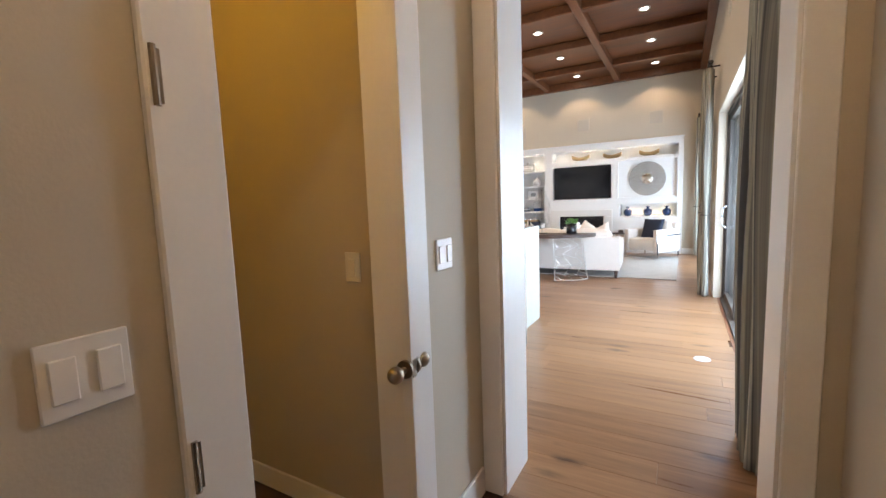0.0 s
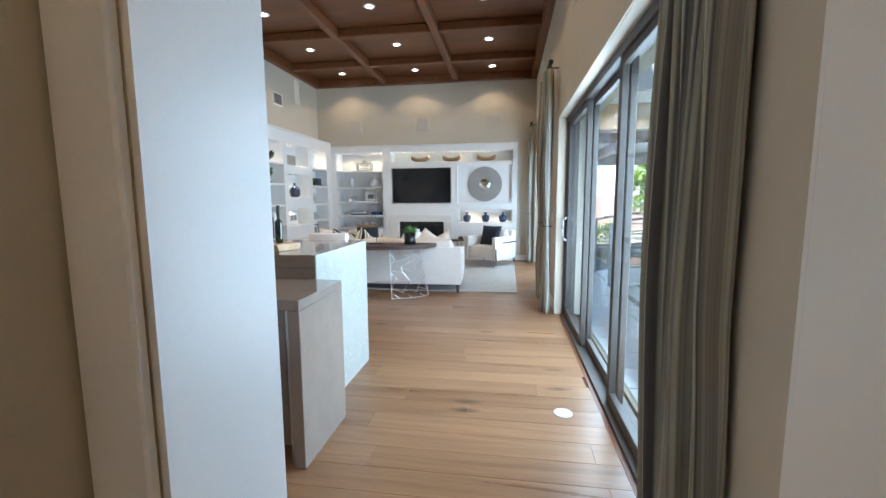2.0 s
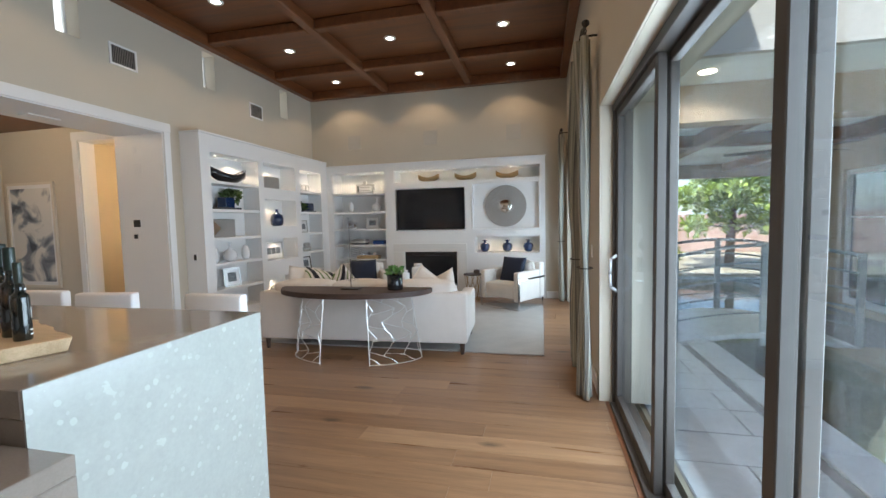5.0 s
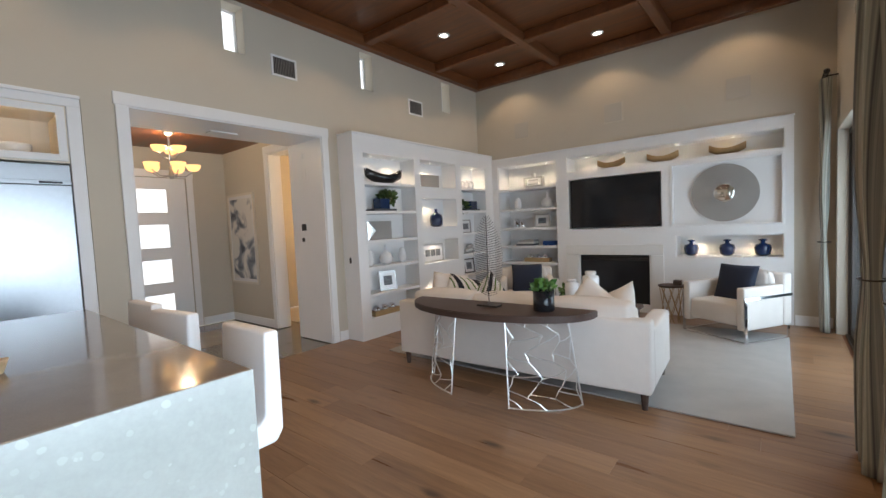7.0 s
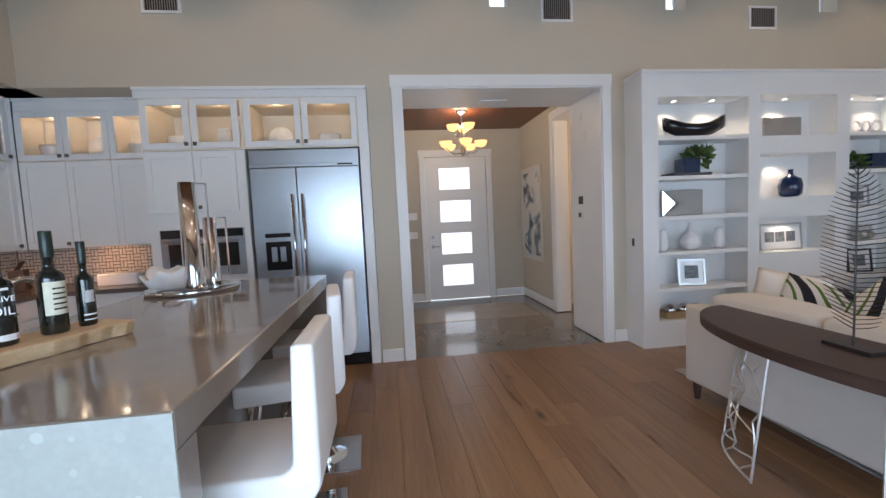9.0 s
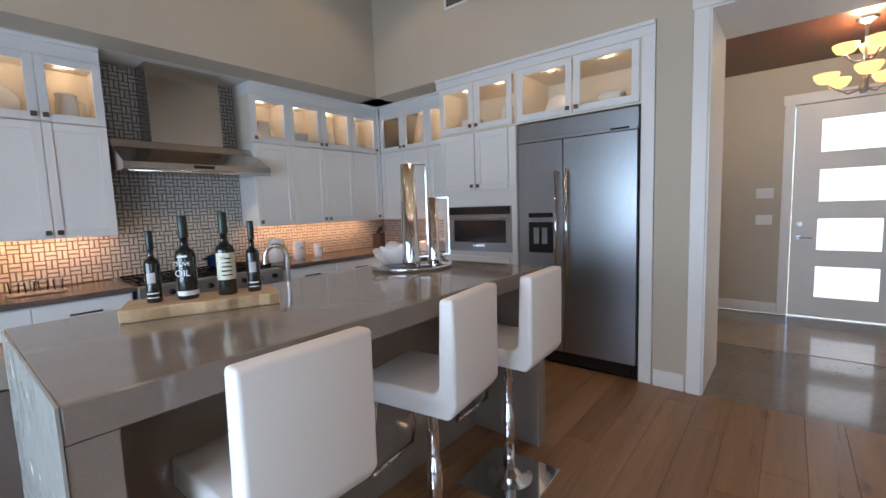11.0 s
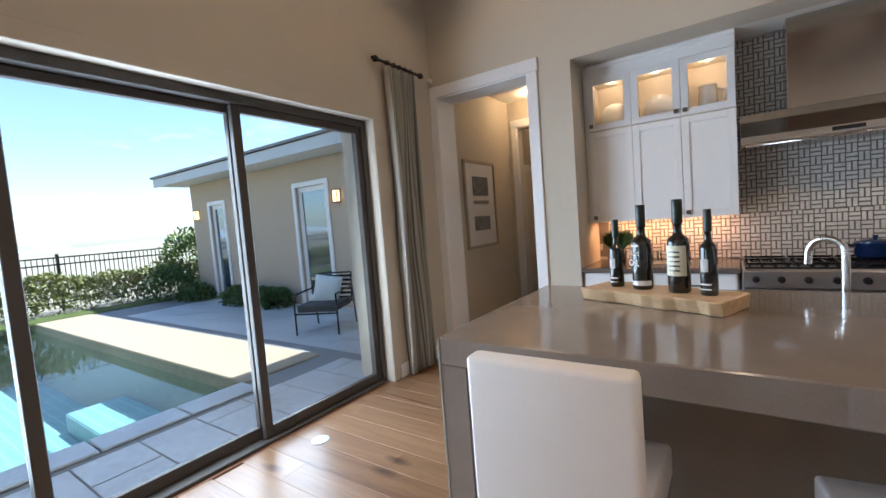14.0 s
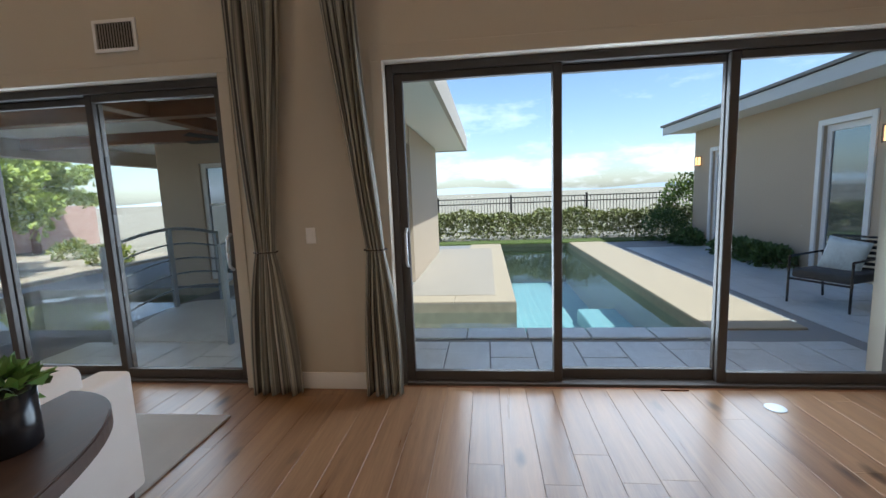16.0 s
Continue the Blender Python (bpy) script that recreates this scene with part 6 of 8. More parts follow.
part("fascia", boxes((1.021, 7.02, 2.60, 9.55, 7.079, 2.98), (9.501, 7.08, 2.60, 9.55, 14.5, 2.98)), paint("patio_fascia", (0.50, 0.45, 0.385), 0.8), pr)
part("deck", boxes((1.021, 7.08, 2.681, 9.5, 14.5, 2.98)), ROOFM, pr)
part("header", boxes((1.021, 7.80, 2.30, 4.849, 8.05, 2.619)), STUCCO, pr)
part("edge_header", boxes((1.021, 14.2, 2.32, 9.4, 14.45, 2.619)), STUCCO, pr)
for x in (2.4, 4.2):
    part("beam", boxes((x - 0.09, 8.051, 2.44, x + 0.09, 14.199, 2.618), bevel=0.01), BEAM_WOOD, pr, "dark wooden beam")
part("cross_beam", boxes((1.021, 10.3, 2.45, 2.309, 10.48, 2.618), (2.491, 10.3, 2.45, 4.109, 10.48, 2.618), bevel=0.01), BEAM_WOOD, pr)
part("post", boxes((1.4, 14.2, GZ, 1.75, 14.45, 2.319)), STUCCO, pr)
part("lamp_lens", lathe([(0.0005, 0), (0.06, 0)], 16, at=(1.5, 7.45, 2.615), cap=False), CAN_GLOW, pr)
lamp("patio_lamp", 'SPOT', (1.5, 7.45, 2.60), 10, (1.0, 0.85, 0.66), size=0.06, spread=150)
fan = thing("ceiling_fan", "brushed steel five-blade ceiling fan on the patio ceiling", "ceiling fan", (3.3, 9.9, 2.62))
bm = lathe([(0.06, -0.05), (0.065, -0.001)], 16)
rod(bm, (0, 0, -0.22), (0, 0, -0.05), 0.014, 8)
part("downrod", bm, STEEL, fan)
part("motor", lathe([(0.03, -0.40), (0.10, -0.37), (0.11, -0.30), (0.09, -0.25), (0.03, -0.22)], 20), STEEL, fan, smooth=True)
part("light_bowl", lathe([(0.01, -0.46), (0.07, -0.44), (0.09, -0.401)], 20), CERAMIC, fan, smooth=True)
for i in range(5):
    a = 2 * math.pi * i / 5 + 0.3
    bm = boxes((0.11, -0.06, -0.335, 0.72, 0.06, -0.327), bevel=0.003)
    bmesh.ops.rotate(bm, cent=(0, 0, -0.33), matrix=Matrix.Rotation(0.2, 3, 'X'), verts=bm.verts)
    bmesh.ops.rotate(bm, cent=(0, 0, 0), matrix=Matrix.Rotation(a, 3, 'Z'), verts=bm.verts)
    part("blade", bm, IRON, fan)

# arched bridge rails
RAILM = paint("grey_steel_rail", (0.33, 0.37, 0.39), 0.45, metal=0.5, vary=0.06)
for yy in (9.27, 10.62):
    ra = thing("bridge_railing", "grey steel bridge railing with arched rails", "railing", (0, yy, 0), group="bridge railings")
    for x in (1.80, 2.75, 3.70):
        z = 0.10 if x == 2.75 else 0.0
        part("post", boxes((x - 0.035, -0.02, GZ, x + 0.035, 0.02, 1.02 + z), bevel=0.004), RAILM, ra)
    for k in range(5):
        pts = []
        for i in range(13):
            u = i / 12
            pts.append((1.80 + 1.90 * u, 0.0, 0.20 + 0.20 * k + 0.13 * math.sin(math.pi * u)))
        part("rail", tube(pts, 0.022 if k == 4 else 0.012, 6), RAILM, ra, smooth=True)
bm = bmesh.new()
for i in range(14):
    ua, ub = i / 14, (i + 1) / 14
    za, zb = (GZ + 0.02 + 0.14 * math.sin(math.pi * u) for u in (ua, ub))
    q = [bm.verts.new((1.84 + 1.86 * u, y, z + d)) for u, z in ((ua, za), (ub, zb)) for y in (9.22, 10.68) for d in (-0.06, 0.0)]
    for k in ((0, 1, 3, 2), (4, 6, 7, 5), (0, 4, 5, 1), (2, 3, 7, 6), (0, 2, 6, 4), (1, 5, 7, 3)):
        bm.faces.new([q[j] for j in k])
bmesh.ops.recalc_face_normals(bm, faces=bm.faces)
bd = tagged(link_mesh("bridge_deck", bm, PAVE), "arched blue-grey stone bridge deck over the pool", "bridge")

# hedge, fence, shrubs and trees
HEDGE = leaves("hedge_leaf", (0.17, 0.19, 0.06), (0.32, 0.33, 0.12))
g = random.Random(12)
verts, faces = [], []
for i in range(24000):
    y = g.uniform(-1.5, 15)
    x = g.uniform(10.75, 11.55)
    zt = 0.86 + 0.06 * math.sin(1.9 * y) + 0.05 * math.sin(5.3 * y + 1)
    z = zt * g.random() ** 0.6 + GZ
    if g.random() < 0.55:
        x = 10.75 + 0.12 * g.random() + 0.05 * math.sin(4 * y + 3 * z)
    d = Vector((g.gauss(-0.5, 0.7), g.gauss(0, 0.8), g.gauss(0.4, 0.7))).normalized()
    s = d.cross(Vector((g.uniform(-1, 1), g.uniform(-1, 1), 1))).normalized()
    L = g.uniform(0.06, 0.13)
    c = Vector((x, y, z))
    k = len(verts)
    verts += [c, c + d * L * .5 + s * L * .3, c + d * L, c + d * L * .5 - s * L * .3]
    faces.append((k, k + 1, k + 2, k + 3))
hd = leaf_mesh("hedge", verts, faces, HEDGE)
tagged(hd, "clipped green hedge with yellow-green new leaves", "hedge", kind="stuff")
fc = thing("fence", "black metal picket fence behind the hedge", "fence")
bm = bmesh.new()
for i in range(170):
    y = -1.5 + i * 0.1
    box(bm, 11.69, y - 0.008, 0.0, 11.706, y + 0.008, 1.24)
tagged(part("pickets", bm, BLACK, fc), kind="stuff")
for z in (0.15, 1.08, 1.25):
    part("rail", boxes((11.685, -1.5, z - 0.016, 11.711, 15.6, z + 0.016)), BLACK, fc)
for i in range(8):
    part("post", boxes((11.67, -1.5 + i * 2.4, GZ, 11.73, -1.44 + i * 2.4, 1.34)), BLACK, fc)
lawn = setting("lawn", boxes((9.95, 1.62, GZ - 0.011, 10.75, 15.0, GZ + 0.03)), paint("lawn_grass", (0.10, 0.14, 0.03), 0.9, vary=0.4, scale=14, grain=200, bump=1.0, dist=0.02), "strip of mown lawn along the hedge", "lawn")
SHRUB = leaves("shrub_leaf", (0.04, 0.08, 0.02), (0.12, 0.20, 0.06))


def shrub(name, label, at, rad, count, size, seed, flat=0.8, mat=SHRUB, category="shrub"):
    v, f = leaf_ball(rad, count, size, seed, flat, 0.5)
    gr = random.Random(seed)
    v = [Vector(p) + Vector((0, 0, rad * flat * 0.5)) for p in v]
    ob = leaf_mesh(name, v, f, mat)
    ob.location = at
    return tagged(ob, label, category)


for i, x in enumerate((5.75, 6.25, 6.7, 7.2, 8.9, 9.3)):
    shrub("shrub", "low dark green shrub at the stucco wall", (x, 1.43, GZ), 0.33, 600, 0.10, 20 + i, 0.75)
shrub("clipped_shrub", "rounded dark green shrub at the house corner", (9.95, 1.6, GZ), 0.62, 1800, 0.08, 31, 0.95)
shrub("shrub", "tall light green shrub behind the house corner", (10.4, 0.9, 0.4), 0.7, 1500, 0.10, 33, 1.3, leaves("light_shrub_leaf", (0.10, 0.17, 0.03), (0.26, 0.34, 0.07)))

BARK = paint("bark", (0.16, 0.10, 0.065), 0.95, vary=0.3, scale=8, grain=40, bump=0.9, dist=0.01)
PINE = leaves("pine_needle", (0.20, 0.29, 0.03), (0.50, 0.60, 0.12))


def pine(at, height, spread, seed, label):
    t = thing("pine_tree", label, "tree", at)
    g = random.Random(seed)
    bm = bmesh.new()
    rod(bm, (0, 0, 0), (0.1, 0.05, height * 0.5), 0.13, 10, 0.09)
    rod(bm, (0.1, 0.05, height * 0.5), (0.05, 0.1, height * 0.93), 0.09, 8, 0.03)
    part("trunk", bm, BARK, t)
    limbs = bmesh.new()
    verts, faces = [], []
    for i in range(34):
        h = height * g.uniform(0.22, 0.92)
        a = g.uniform(0, 2 * math.pi)
        ln = spread * (1.15 - 0.75 * h / height) * g.uniform(0.5, 1.1)
        tip = Vector((ln * math.cos(a), ln * math.sin(a), h + g.uniform(-0.1, 0.5)))
        rod(limbs, (0.08, 0.06, h), tip, 0.035, 6, 0.008)
        for k in range(6):
            c = Vector((0.08, 0.06, h)).lerp(tip, 0.45 + 0.58 * k / 5) + Vector((g.gauss(0, .16), g.gauss(0, .16), g.gauss(0.06, .10)))
            v, f = leaf_ball(0.26 * g.uniform(0.7, 1.25), 85, 0.17, g.randrange(9999), 0.75, 0.7)
            b0 = len(verts)
            verts += [p + c for p in v]
            faces += [tuple(q + b0 for q in ff) for ff in f]
    part("limbs", limbs, BARK, t)
    tagged(leaf_mesh("crown", verts, faces, PINE, t, "bright yellow-green needle clumps"), kind="stuff")
    return t


pine((5.6, 17.6, GZ), 4.6, 2.1, 4, "bright yellow-green pine tree beyond the patio")
pine((10.6, 22.0, GZ), 5.0, 2.0, 9, "bright green pine tree beyond the patio")
setting("garden_wall", boxes((-4.0, 23.0, GZ, 14.0, 23.25, 1.55)), paint("pink_stucco", (0.50, 0.33, 0.26), 0.9, vary=0.06, bump=0.4), "pinkish stucco garden wall", "wall")
setting("garden_bed", boxes((1.2, 15.6, GZ - 0.011, 9.5, 22.9, GZ + 0.05)), PALE, "pale gravel garden bed", "ground")
for i, (x, y) in enumerate(((2.4, 17.5), (3.3, 16.4), (7.6, 16.3), (8.6, 18.5), (4.4, 19.5), (1.9, 20.0))):
    shrub("shrub", "green and yellow garden shrub", (x, y, GZ), 0.5, 700, 0.11, 50 + i, 0.8, leaves("garden_leaf", (0.06, 0.12, 0.02), (0.36, 0.38, 0.06)))
# far hills; haze and daylight are put into a glowing colour
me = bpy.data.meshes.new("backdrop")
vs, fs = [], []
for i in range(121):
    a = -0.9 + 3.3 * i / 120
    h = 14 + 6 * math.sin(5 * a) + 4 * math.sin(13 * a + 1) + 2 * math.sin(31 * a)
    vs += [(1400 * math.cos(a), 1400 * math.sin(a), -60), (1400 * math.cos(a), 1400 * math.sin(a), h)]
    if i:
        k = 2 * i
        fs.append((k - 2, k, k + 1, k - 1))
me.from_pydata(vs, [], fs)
me.materials.append(glow("painted_haze_glow", (0.50, 0.58, 0.66), 0.42))
tagged(new("backdrop", me), "horizon hills with haze in their glowing blue colour", "hills", kind="structure")

# patio chairs by the wing
pc = thing("patio_chair", "black metal patio chair with dark seat cushion", "patio chair", (3.15, 2.35, GZ), 205, group="patio chairs")
bm = bmesh.new()
for s in (-1, 1):
    tube([(s * 0.32, -0.33, 0.0), (s * 0.32, -0.33, 0.58), (s * 0.32, 0.30, 0.60), (s * 0.32, 0.36, 0.0)], 0.014, 8, bm)
    tube([(s * 0.30, 0.28, 0.35), (s * 0.28, 0.40, 0.80)], 0.014, 8, bm)
tube([(-0.28, 0.40, 0.80), (0.28, 0.40, 0.80)], 0.014, 8, bm)
tube([(-0.32, -0.30, 0.30), (0.32, -0.30, 0.30)], 0.014, 8, bm)
part("frame", bm, BLACK, pc)
for i in range(6):
    part("back_slat", boxes((-0.27, 0.315 + i * 0.016, 0.40 + i * 0.065, 0.27, 0.325 + i * 0.016, 0.44 + i * 0.065)), BLACK, pc)
part("seat_cushion", pad(-0.30, -0.32, 0.32, 0.30, 0.27, 0.43, 0.03), paint("charcoal_cushion", (0.05, 0.055, 0.06), 0.9), pc, smooth=True)
copy_thing(pc, pose(2.2, 1.95, GZ, 0, 0, 190))
PATT = stripes("patio_print")
cushion("pillow", "pale patterned pillow on the patio chair", (3.20, 2.25, 0.52), 0.42, -16, 205, paint("pale_print", (0.62, 0.68, 0.68), 0.9, vary=0.3, scale=40, grain=90), 8)

# ---- bar top: bottles, tray, faucet ----
OAKB = wood("live_edge_board", (0.42, 0.27, 0.13), (0.74, 0.55, 0.33), 0, rough=0.45, each=0.0, scale=1.6)
board = bmesh.new()
n = 14
rows_ = []
for z in (1.071, 1.118):
    row_ = []
    for side in (0, 1):
        for i in range(n + 1):
            k = i if side == 0 else n - i
            x = 0.26 - 0.52 * k / n
            wob = 0.010 * math.sin(3.1 * k) + 0.006 * math.sin(7.3 * k)
            y = (0.095 + wob if side == 0 else -0.095 - wob) + (0.012 if (z < 1.1) == (side == 1) else -0.004)
            row_.append(board.verts.new((x, y, z)))
    rows_.append(row_)
m_ = len(rows_[0])
board.faces.new(rows_[0])
board.faces.new(rows_[1][::-1])
for i in range(m_):
    j = (i + 1) % m_
    board.faces.new((rows_[0][i], rows_[1][i], rows_[1][j], rows_[0][j]))
bmesh.ops.recalc_face_normals(board, faces=board.faces)
bmesh.ops.bevel(board, geom=list(board.edges), offset=0.003, segments=1, affect='EDGES')
slab_board = link_mesh("serving_board", board, OAKB)
slab_board.matrix_world = pose(-1.66, 4.77, 0, 0, 0, -22)
tagged(slab_board, "thick live-edge wooden board on the bar", "serving board")

BOTTLE = paint("dark_bottle_glass", (0.010, 0.012, 0.010), 0.06, vary=0.2, bump=0.0, coat=0.6)
CAP = paint("black_capsule", (0.012, 0.02, 0.014), 0.35, vary=0.1, bump=0.0)
LABEL_W = paint("cream_label", (0.62, 0.60, 0.46), 0.6, vary=0.08, grain=120, bump=0.0)
LABEL_G = paint("grey_label", (0.45, 0.44, 0.43), 0.6, vary=0.1, bump=0.0)
PRINT = paint("white_print", (0.75, 0.75, 0.74), 0.6, vary=0.02, bump=0.0)


def sleeve(r, z0, z1, a0, a1, seg=12):
    bm = bmesh.new()
    lo, hi = [], []
    for i in range(seg + 1):
        a = radians(a0 + (a1 - a0) * i / seg)
        lo.append(bm.verts.new((r * math.cos(a), r * math.sin(a), z0)))
        hi.append(bm.verts.new((r * math.cos(a), r * math.sin(a), z1)))
    for i in range(seg):
        bm.faces.new((lo[i], lo[i + 1], hi[i + 1], hi[i]))
    return bm


def words(text, size, r, z, turn, parent, mat):
    cu = bpy.data.curves.new("lettering", 'FONT')
    cu.body, cu.size, cu.align_x, cu.extrude = text, size, 'CENTER', 0.0003
    cu.materials.append(mat)
    ob = new("lettering", cu)
    a = radians(turn)
    ob.matrix_basis = Matrix.Translation((r * math.cos(a), r * math.sin(a), z)) @ pose(0, 0, 0, 90, 0, turn + 90)
    ob.parent = parent
    return ob


def bottle(x, y, r, h, label, kind):
    t = thing("oil_bottle", label, "bottle", (x, y, 1.1185), group="bottles on the board")
    body = h * 0.62
    part("body", lathe([(r * 0.94, 0.0), (r, 0.006), (r, body * 0.86), (r * 0.92, body * 0.94), (r * 0.50, body), (r * 0.40, body * 1.06), (r * 0.38, h * 0.86)], 24), BOTTLE, t, smooth=True)
    part("cap", lathe([(r * 0.45, h * 0.74), (r * 0.47, h * 0.745), (r * 0.47, h * 0.99), (r * 0.43, h)], 18), CAP, t, smooth=True)
    if kind == "cream":
        part("label", sleeve(r + 0.0006, body * 0.30, body * 0.82, 5, 135), LABEL_W, t, "cream printed label")
        for k in range(5):
            part("print_bar", sleeve(r + 0.0012, body * (0.38 + 0.08 * k), body * (0.405 + 0.08 * k), 40, 100, 6), BOTTLE, t)
    elif kind == "olive":
        words("OLIVE", 0.022, r + 0.001, body * 0.66, 50, t, PRINT)
        words("OIL", 0.034, r + 0.001, body * 0.46, 50, t, PRINT)
        part("label", sleeve(r + 0.0006, body * 0.08, body * 0.17, 0, 150), PRINT, t, "white label band")
        part("print_bar", sleeve(r + 0.0006, body * 0.82, body * 0.86, 25, 80, 6), PRINT, t)
    else:
        part("label", sleeve(r + 0.0006, body * 0.45, body * 0.68, 30, 90, 8), LABEL_G, t, "small grey label")
        part("print_bar", sleeve(r + 0.0006, body * 0.20, body * 0.23, 15, 105, 8), PRINT, t)
        part("print_bar", sleeve(r + 0.0006, body * 0.11, body * 0.13, 15, 105, 8), PRINT, t)


bottle(-1.51, 4.71, 0.026, 0.265, "slim dark bottle with a small grey label", "small")
bottle(-1.61, 4.75, 0.036, 0.315, "black olive oil bottle with white lettering", "olive")
bottle(-1.735, 4.80, 0.036, 0.325, "dark green oil bottle with a cream label", "cream")
bottle(-1.825, 4.838, 0.026, 0.285, "slim dark bottle with a small grey label", "small")

tray = thing("serving_tray", "round polished silver tray with handles on the bar", "tray", (-2.87, 4.73, 1.0705))
part("plate", lathe([(0.23, 0.0), (0.245, 0.004), (0.252, 0.022), (0.246, 0.024), (0.238, 0.010), (0.001, 0.008)], 36, cap=False), CHROME, tray, smooth=True)
for s in (-1, 1):
    part("handle", tube([(s * 0.24, -0.05, 0.02), (s * 0.28, -0.04, 0.035), (s * 0.295, 0.0, 0.038), (s * 0.28, 0.04, 0.035), (s * 0.24, 0.05, 0.02)], 0.006, 6), CHROME, tray, smooth=True)
for x, y, h, r0, r1 in ((-2.855, 4.74, 0.615, 0.056, 0.043), (-3.025, 4.78, 0.415, 0.044, 0.036)):
    t = thing("pitcher", "tall tapered polished steel pitcher with a flat loop handle", "pitcher", (x, y, 1.0795), -45)
    part("body", lathe([(r0, 0.0), (r0, 0.004), (r1, h), (r1 - 0.003, h), (r0 - 0.006, 0.01)], 28), CHROME, t, smooth=True)
    part("handle", boxes((-r1 - 0.066, -0.007, h - 0.008, -r1, 0.007, h), (-r1 - 0.066, -0.007, 0.06, -r1 - 0.060, 0.007, h - 0.008), (-r1 - 0.066, -0.007, 0.052, -r0 + 0.002, 0.007, 0.06)), CHROME, t)
bm = bmesh.new()
seg = 32
rings = []
for k, (r_, z) in enumerate(((0.03, 0.0), (0.07, 0.015), (0.11, 0.055), (0.135, 0.105))):
    rings.append([bm.verts.new(((r_ + (0.012 * math.sin(6 * a) if k > 1 else 0)) * 1.15 * math.cos(a), (r_ + (0.012 * math.sin(6 * a) if k > 1 else 0)) * math.sin(a), z + (0.018 * math.sin(6 * a + 1) + 0.02 * math.sin(2 * a) if k > 1 else 0))) for a in [2 * math.pi * i / seg for i in range(seg)]])
for a, b in zip(rings, rings[1:]):
    for i in range(seg):
        j = (i + 1) % seg
        bm.faces.new((a[i], a[j], b[j], b[i]))
bm.faces.new(rings[0][::-1])
bw = link_mesh("scalloped_bowl", bm, CERAMIC, smooth=True)
bw.location = (-2.88, 4.60, 1.0805)
bw.modifiers.new("thickness", 'SOLIDIFY').thickness = 0.006
tagged(bw, "white wavy-rimmed ceramic bowl on the silver tray", "bowl")

CHROME_SATIN = paint("satin_nickel", (0.66, 0.65, 0.63), 0.24, metal=1.0, vary=0.03, bump=0.0)
fa = thing("faucet", "chrome gooseneck faucet at the island sink", "faucet", (-2.23, 4.40, 0.916), 62)
arc = [Vector((0, 0, 0.0)), Vector((0, 0, 0.28))] + [Vector((0.0, -0.055 + 0.055 * math.cos(a), 0.28 + 0.06 * math.sin(a))) for a in [math.pi * i / 12 for i in range(1, 13)]] + [Vector((0, -0.112, 0.245))]
bm = bmesh.new()
for p, q in zip(arc, arc[1:]):
    rod(bm, p, q + (q - p).normalized() * 0.003, 0.013, 14)
part("spout", bm, CHROME_SATIN, fa)
part("base", lathe([(0.026, 0.0), (0.026, 0.03), (0.016, 0.04)], 16), CHROME, fa)
part("lever", tube([(0.016, 0, 0.06), (0.07, 0, 0.08)], 0.006), CHROME, fa)
sdp = thing("soap_dispenser", "small chrome soap pump at the sink", "soap dispenser", (-1.95, 4.40, 0.916))
part("pump", tube([(0, 0, 0), (0, 0, 0.075), (0, -0.05, 0.08)], 0.009, 8), CHROME, sdp, smooth=True)

# ---- kitchen counter ----
for x, r, h in ((-3.29, 0.075, 0.25), (-3.56, 0.065, 0.20), (-3.80, 0.052, 0.155)):
    t = thing("canister", "round white ceramic canister with lid on the counter", "canister", (x, 2.36, 0.9175), group="canisters")
    part("body", lathe([(r * 0.95, 0), (r, 0.006), (r, h * 0.86), (r * 0.97, h * 0.87)], 24), CERAMIC, t, smooth=True)
    part("lid", lathe([(r * 1.03, h * 0.872), (r * 1.03, h * 0.95), (r * 0.9, h), (r * 0.2, h * 1.001)], 24), CERAMIC, t)
    part("tag", boxes((-0.025, r, h * 0.55, 0.025, r + 0.003, h * 0.68)), LABEL_G, t)
po = thing("cooking_pot", "dark blue enamel pot on the range", "pot", (-2.72, 2.36, 0.947))
part("body", lathe([(0.095, 0), (0.11, 0.02), (0.112, 0.10), (0.118, 0.104)], 24), COBALT, po, smooth=True)
part("lid", lathe([(0.116, 0.105), (0.06, 0.125), (0.015, 0.13), (0.015, 0.15), (0.022, 0.155)], 24), COBALT, po, smooth=True)
part("handle", tube([(0.11, 0, 0.08), (0.15, 0, 0.085), (0.11, 0.0, 0.09)], 0.007), BLACK, po)
gp = thing("potted_grass", "bushy green grass in a dark pot on the counter", "potted plant", (-1.03, 2.38, 0.9175))
part("pot", lathe([(0.055, 0), (0.062, 0.004), (0.07, 0.13), (0.06, 0.13), (0.055, 0.11)], 20), BLACK, gp, smooth=True)
g = random.Random(77)
vs, fs = [], []
for i in range(520):
    a, s = g.uniform(0, 6.28), g.uniform(0.1, 1.0)
    b = Vector((0.04 * s * math.cos(a), 0.04 * s * math.sin(a), 0.12))
    tip = Vector((0.16 * s * math.cos(a), 0.16 * s * math.sin(a), 0.13 + 0.20 * g.uniform(0.5, 1.1) * (1.15 - 0.5 * s)))
    w = Vector((-math.sin(a), math.cos(a), 0)) * 0.0019
    mid = b.lerp(tip, 0.55) + Vector((0, 0, 0.03))
    k = len(vs)
    vs += [b - w, b + w, mid + w, tip, mid - w]
    fs.append((k, k + 1, k + 2, k + 3, k + 4))
tagged(leaf_mesh("blades", vs, fs, GRASS_POT, gp), kind="stuff")
gt = thing("glass_tray", "small silver tray with drinking glasses", "tray", (-1.45, 2.40, 0.9175))
part("plate", boxes((-0.16, -0.09, 0, 0.16, 0.09, 0.012), bevel=0.004), SILVER, gt)
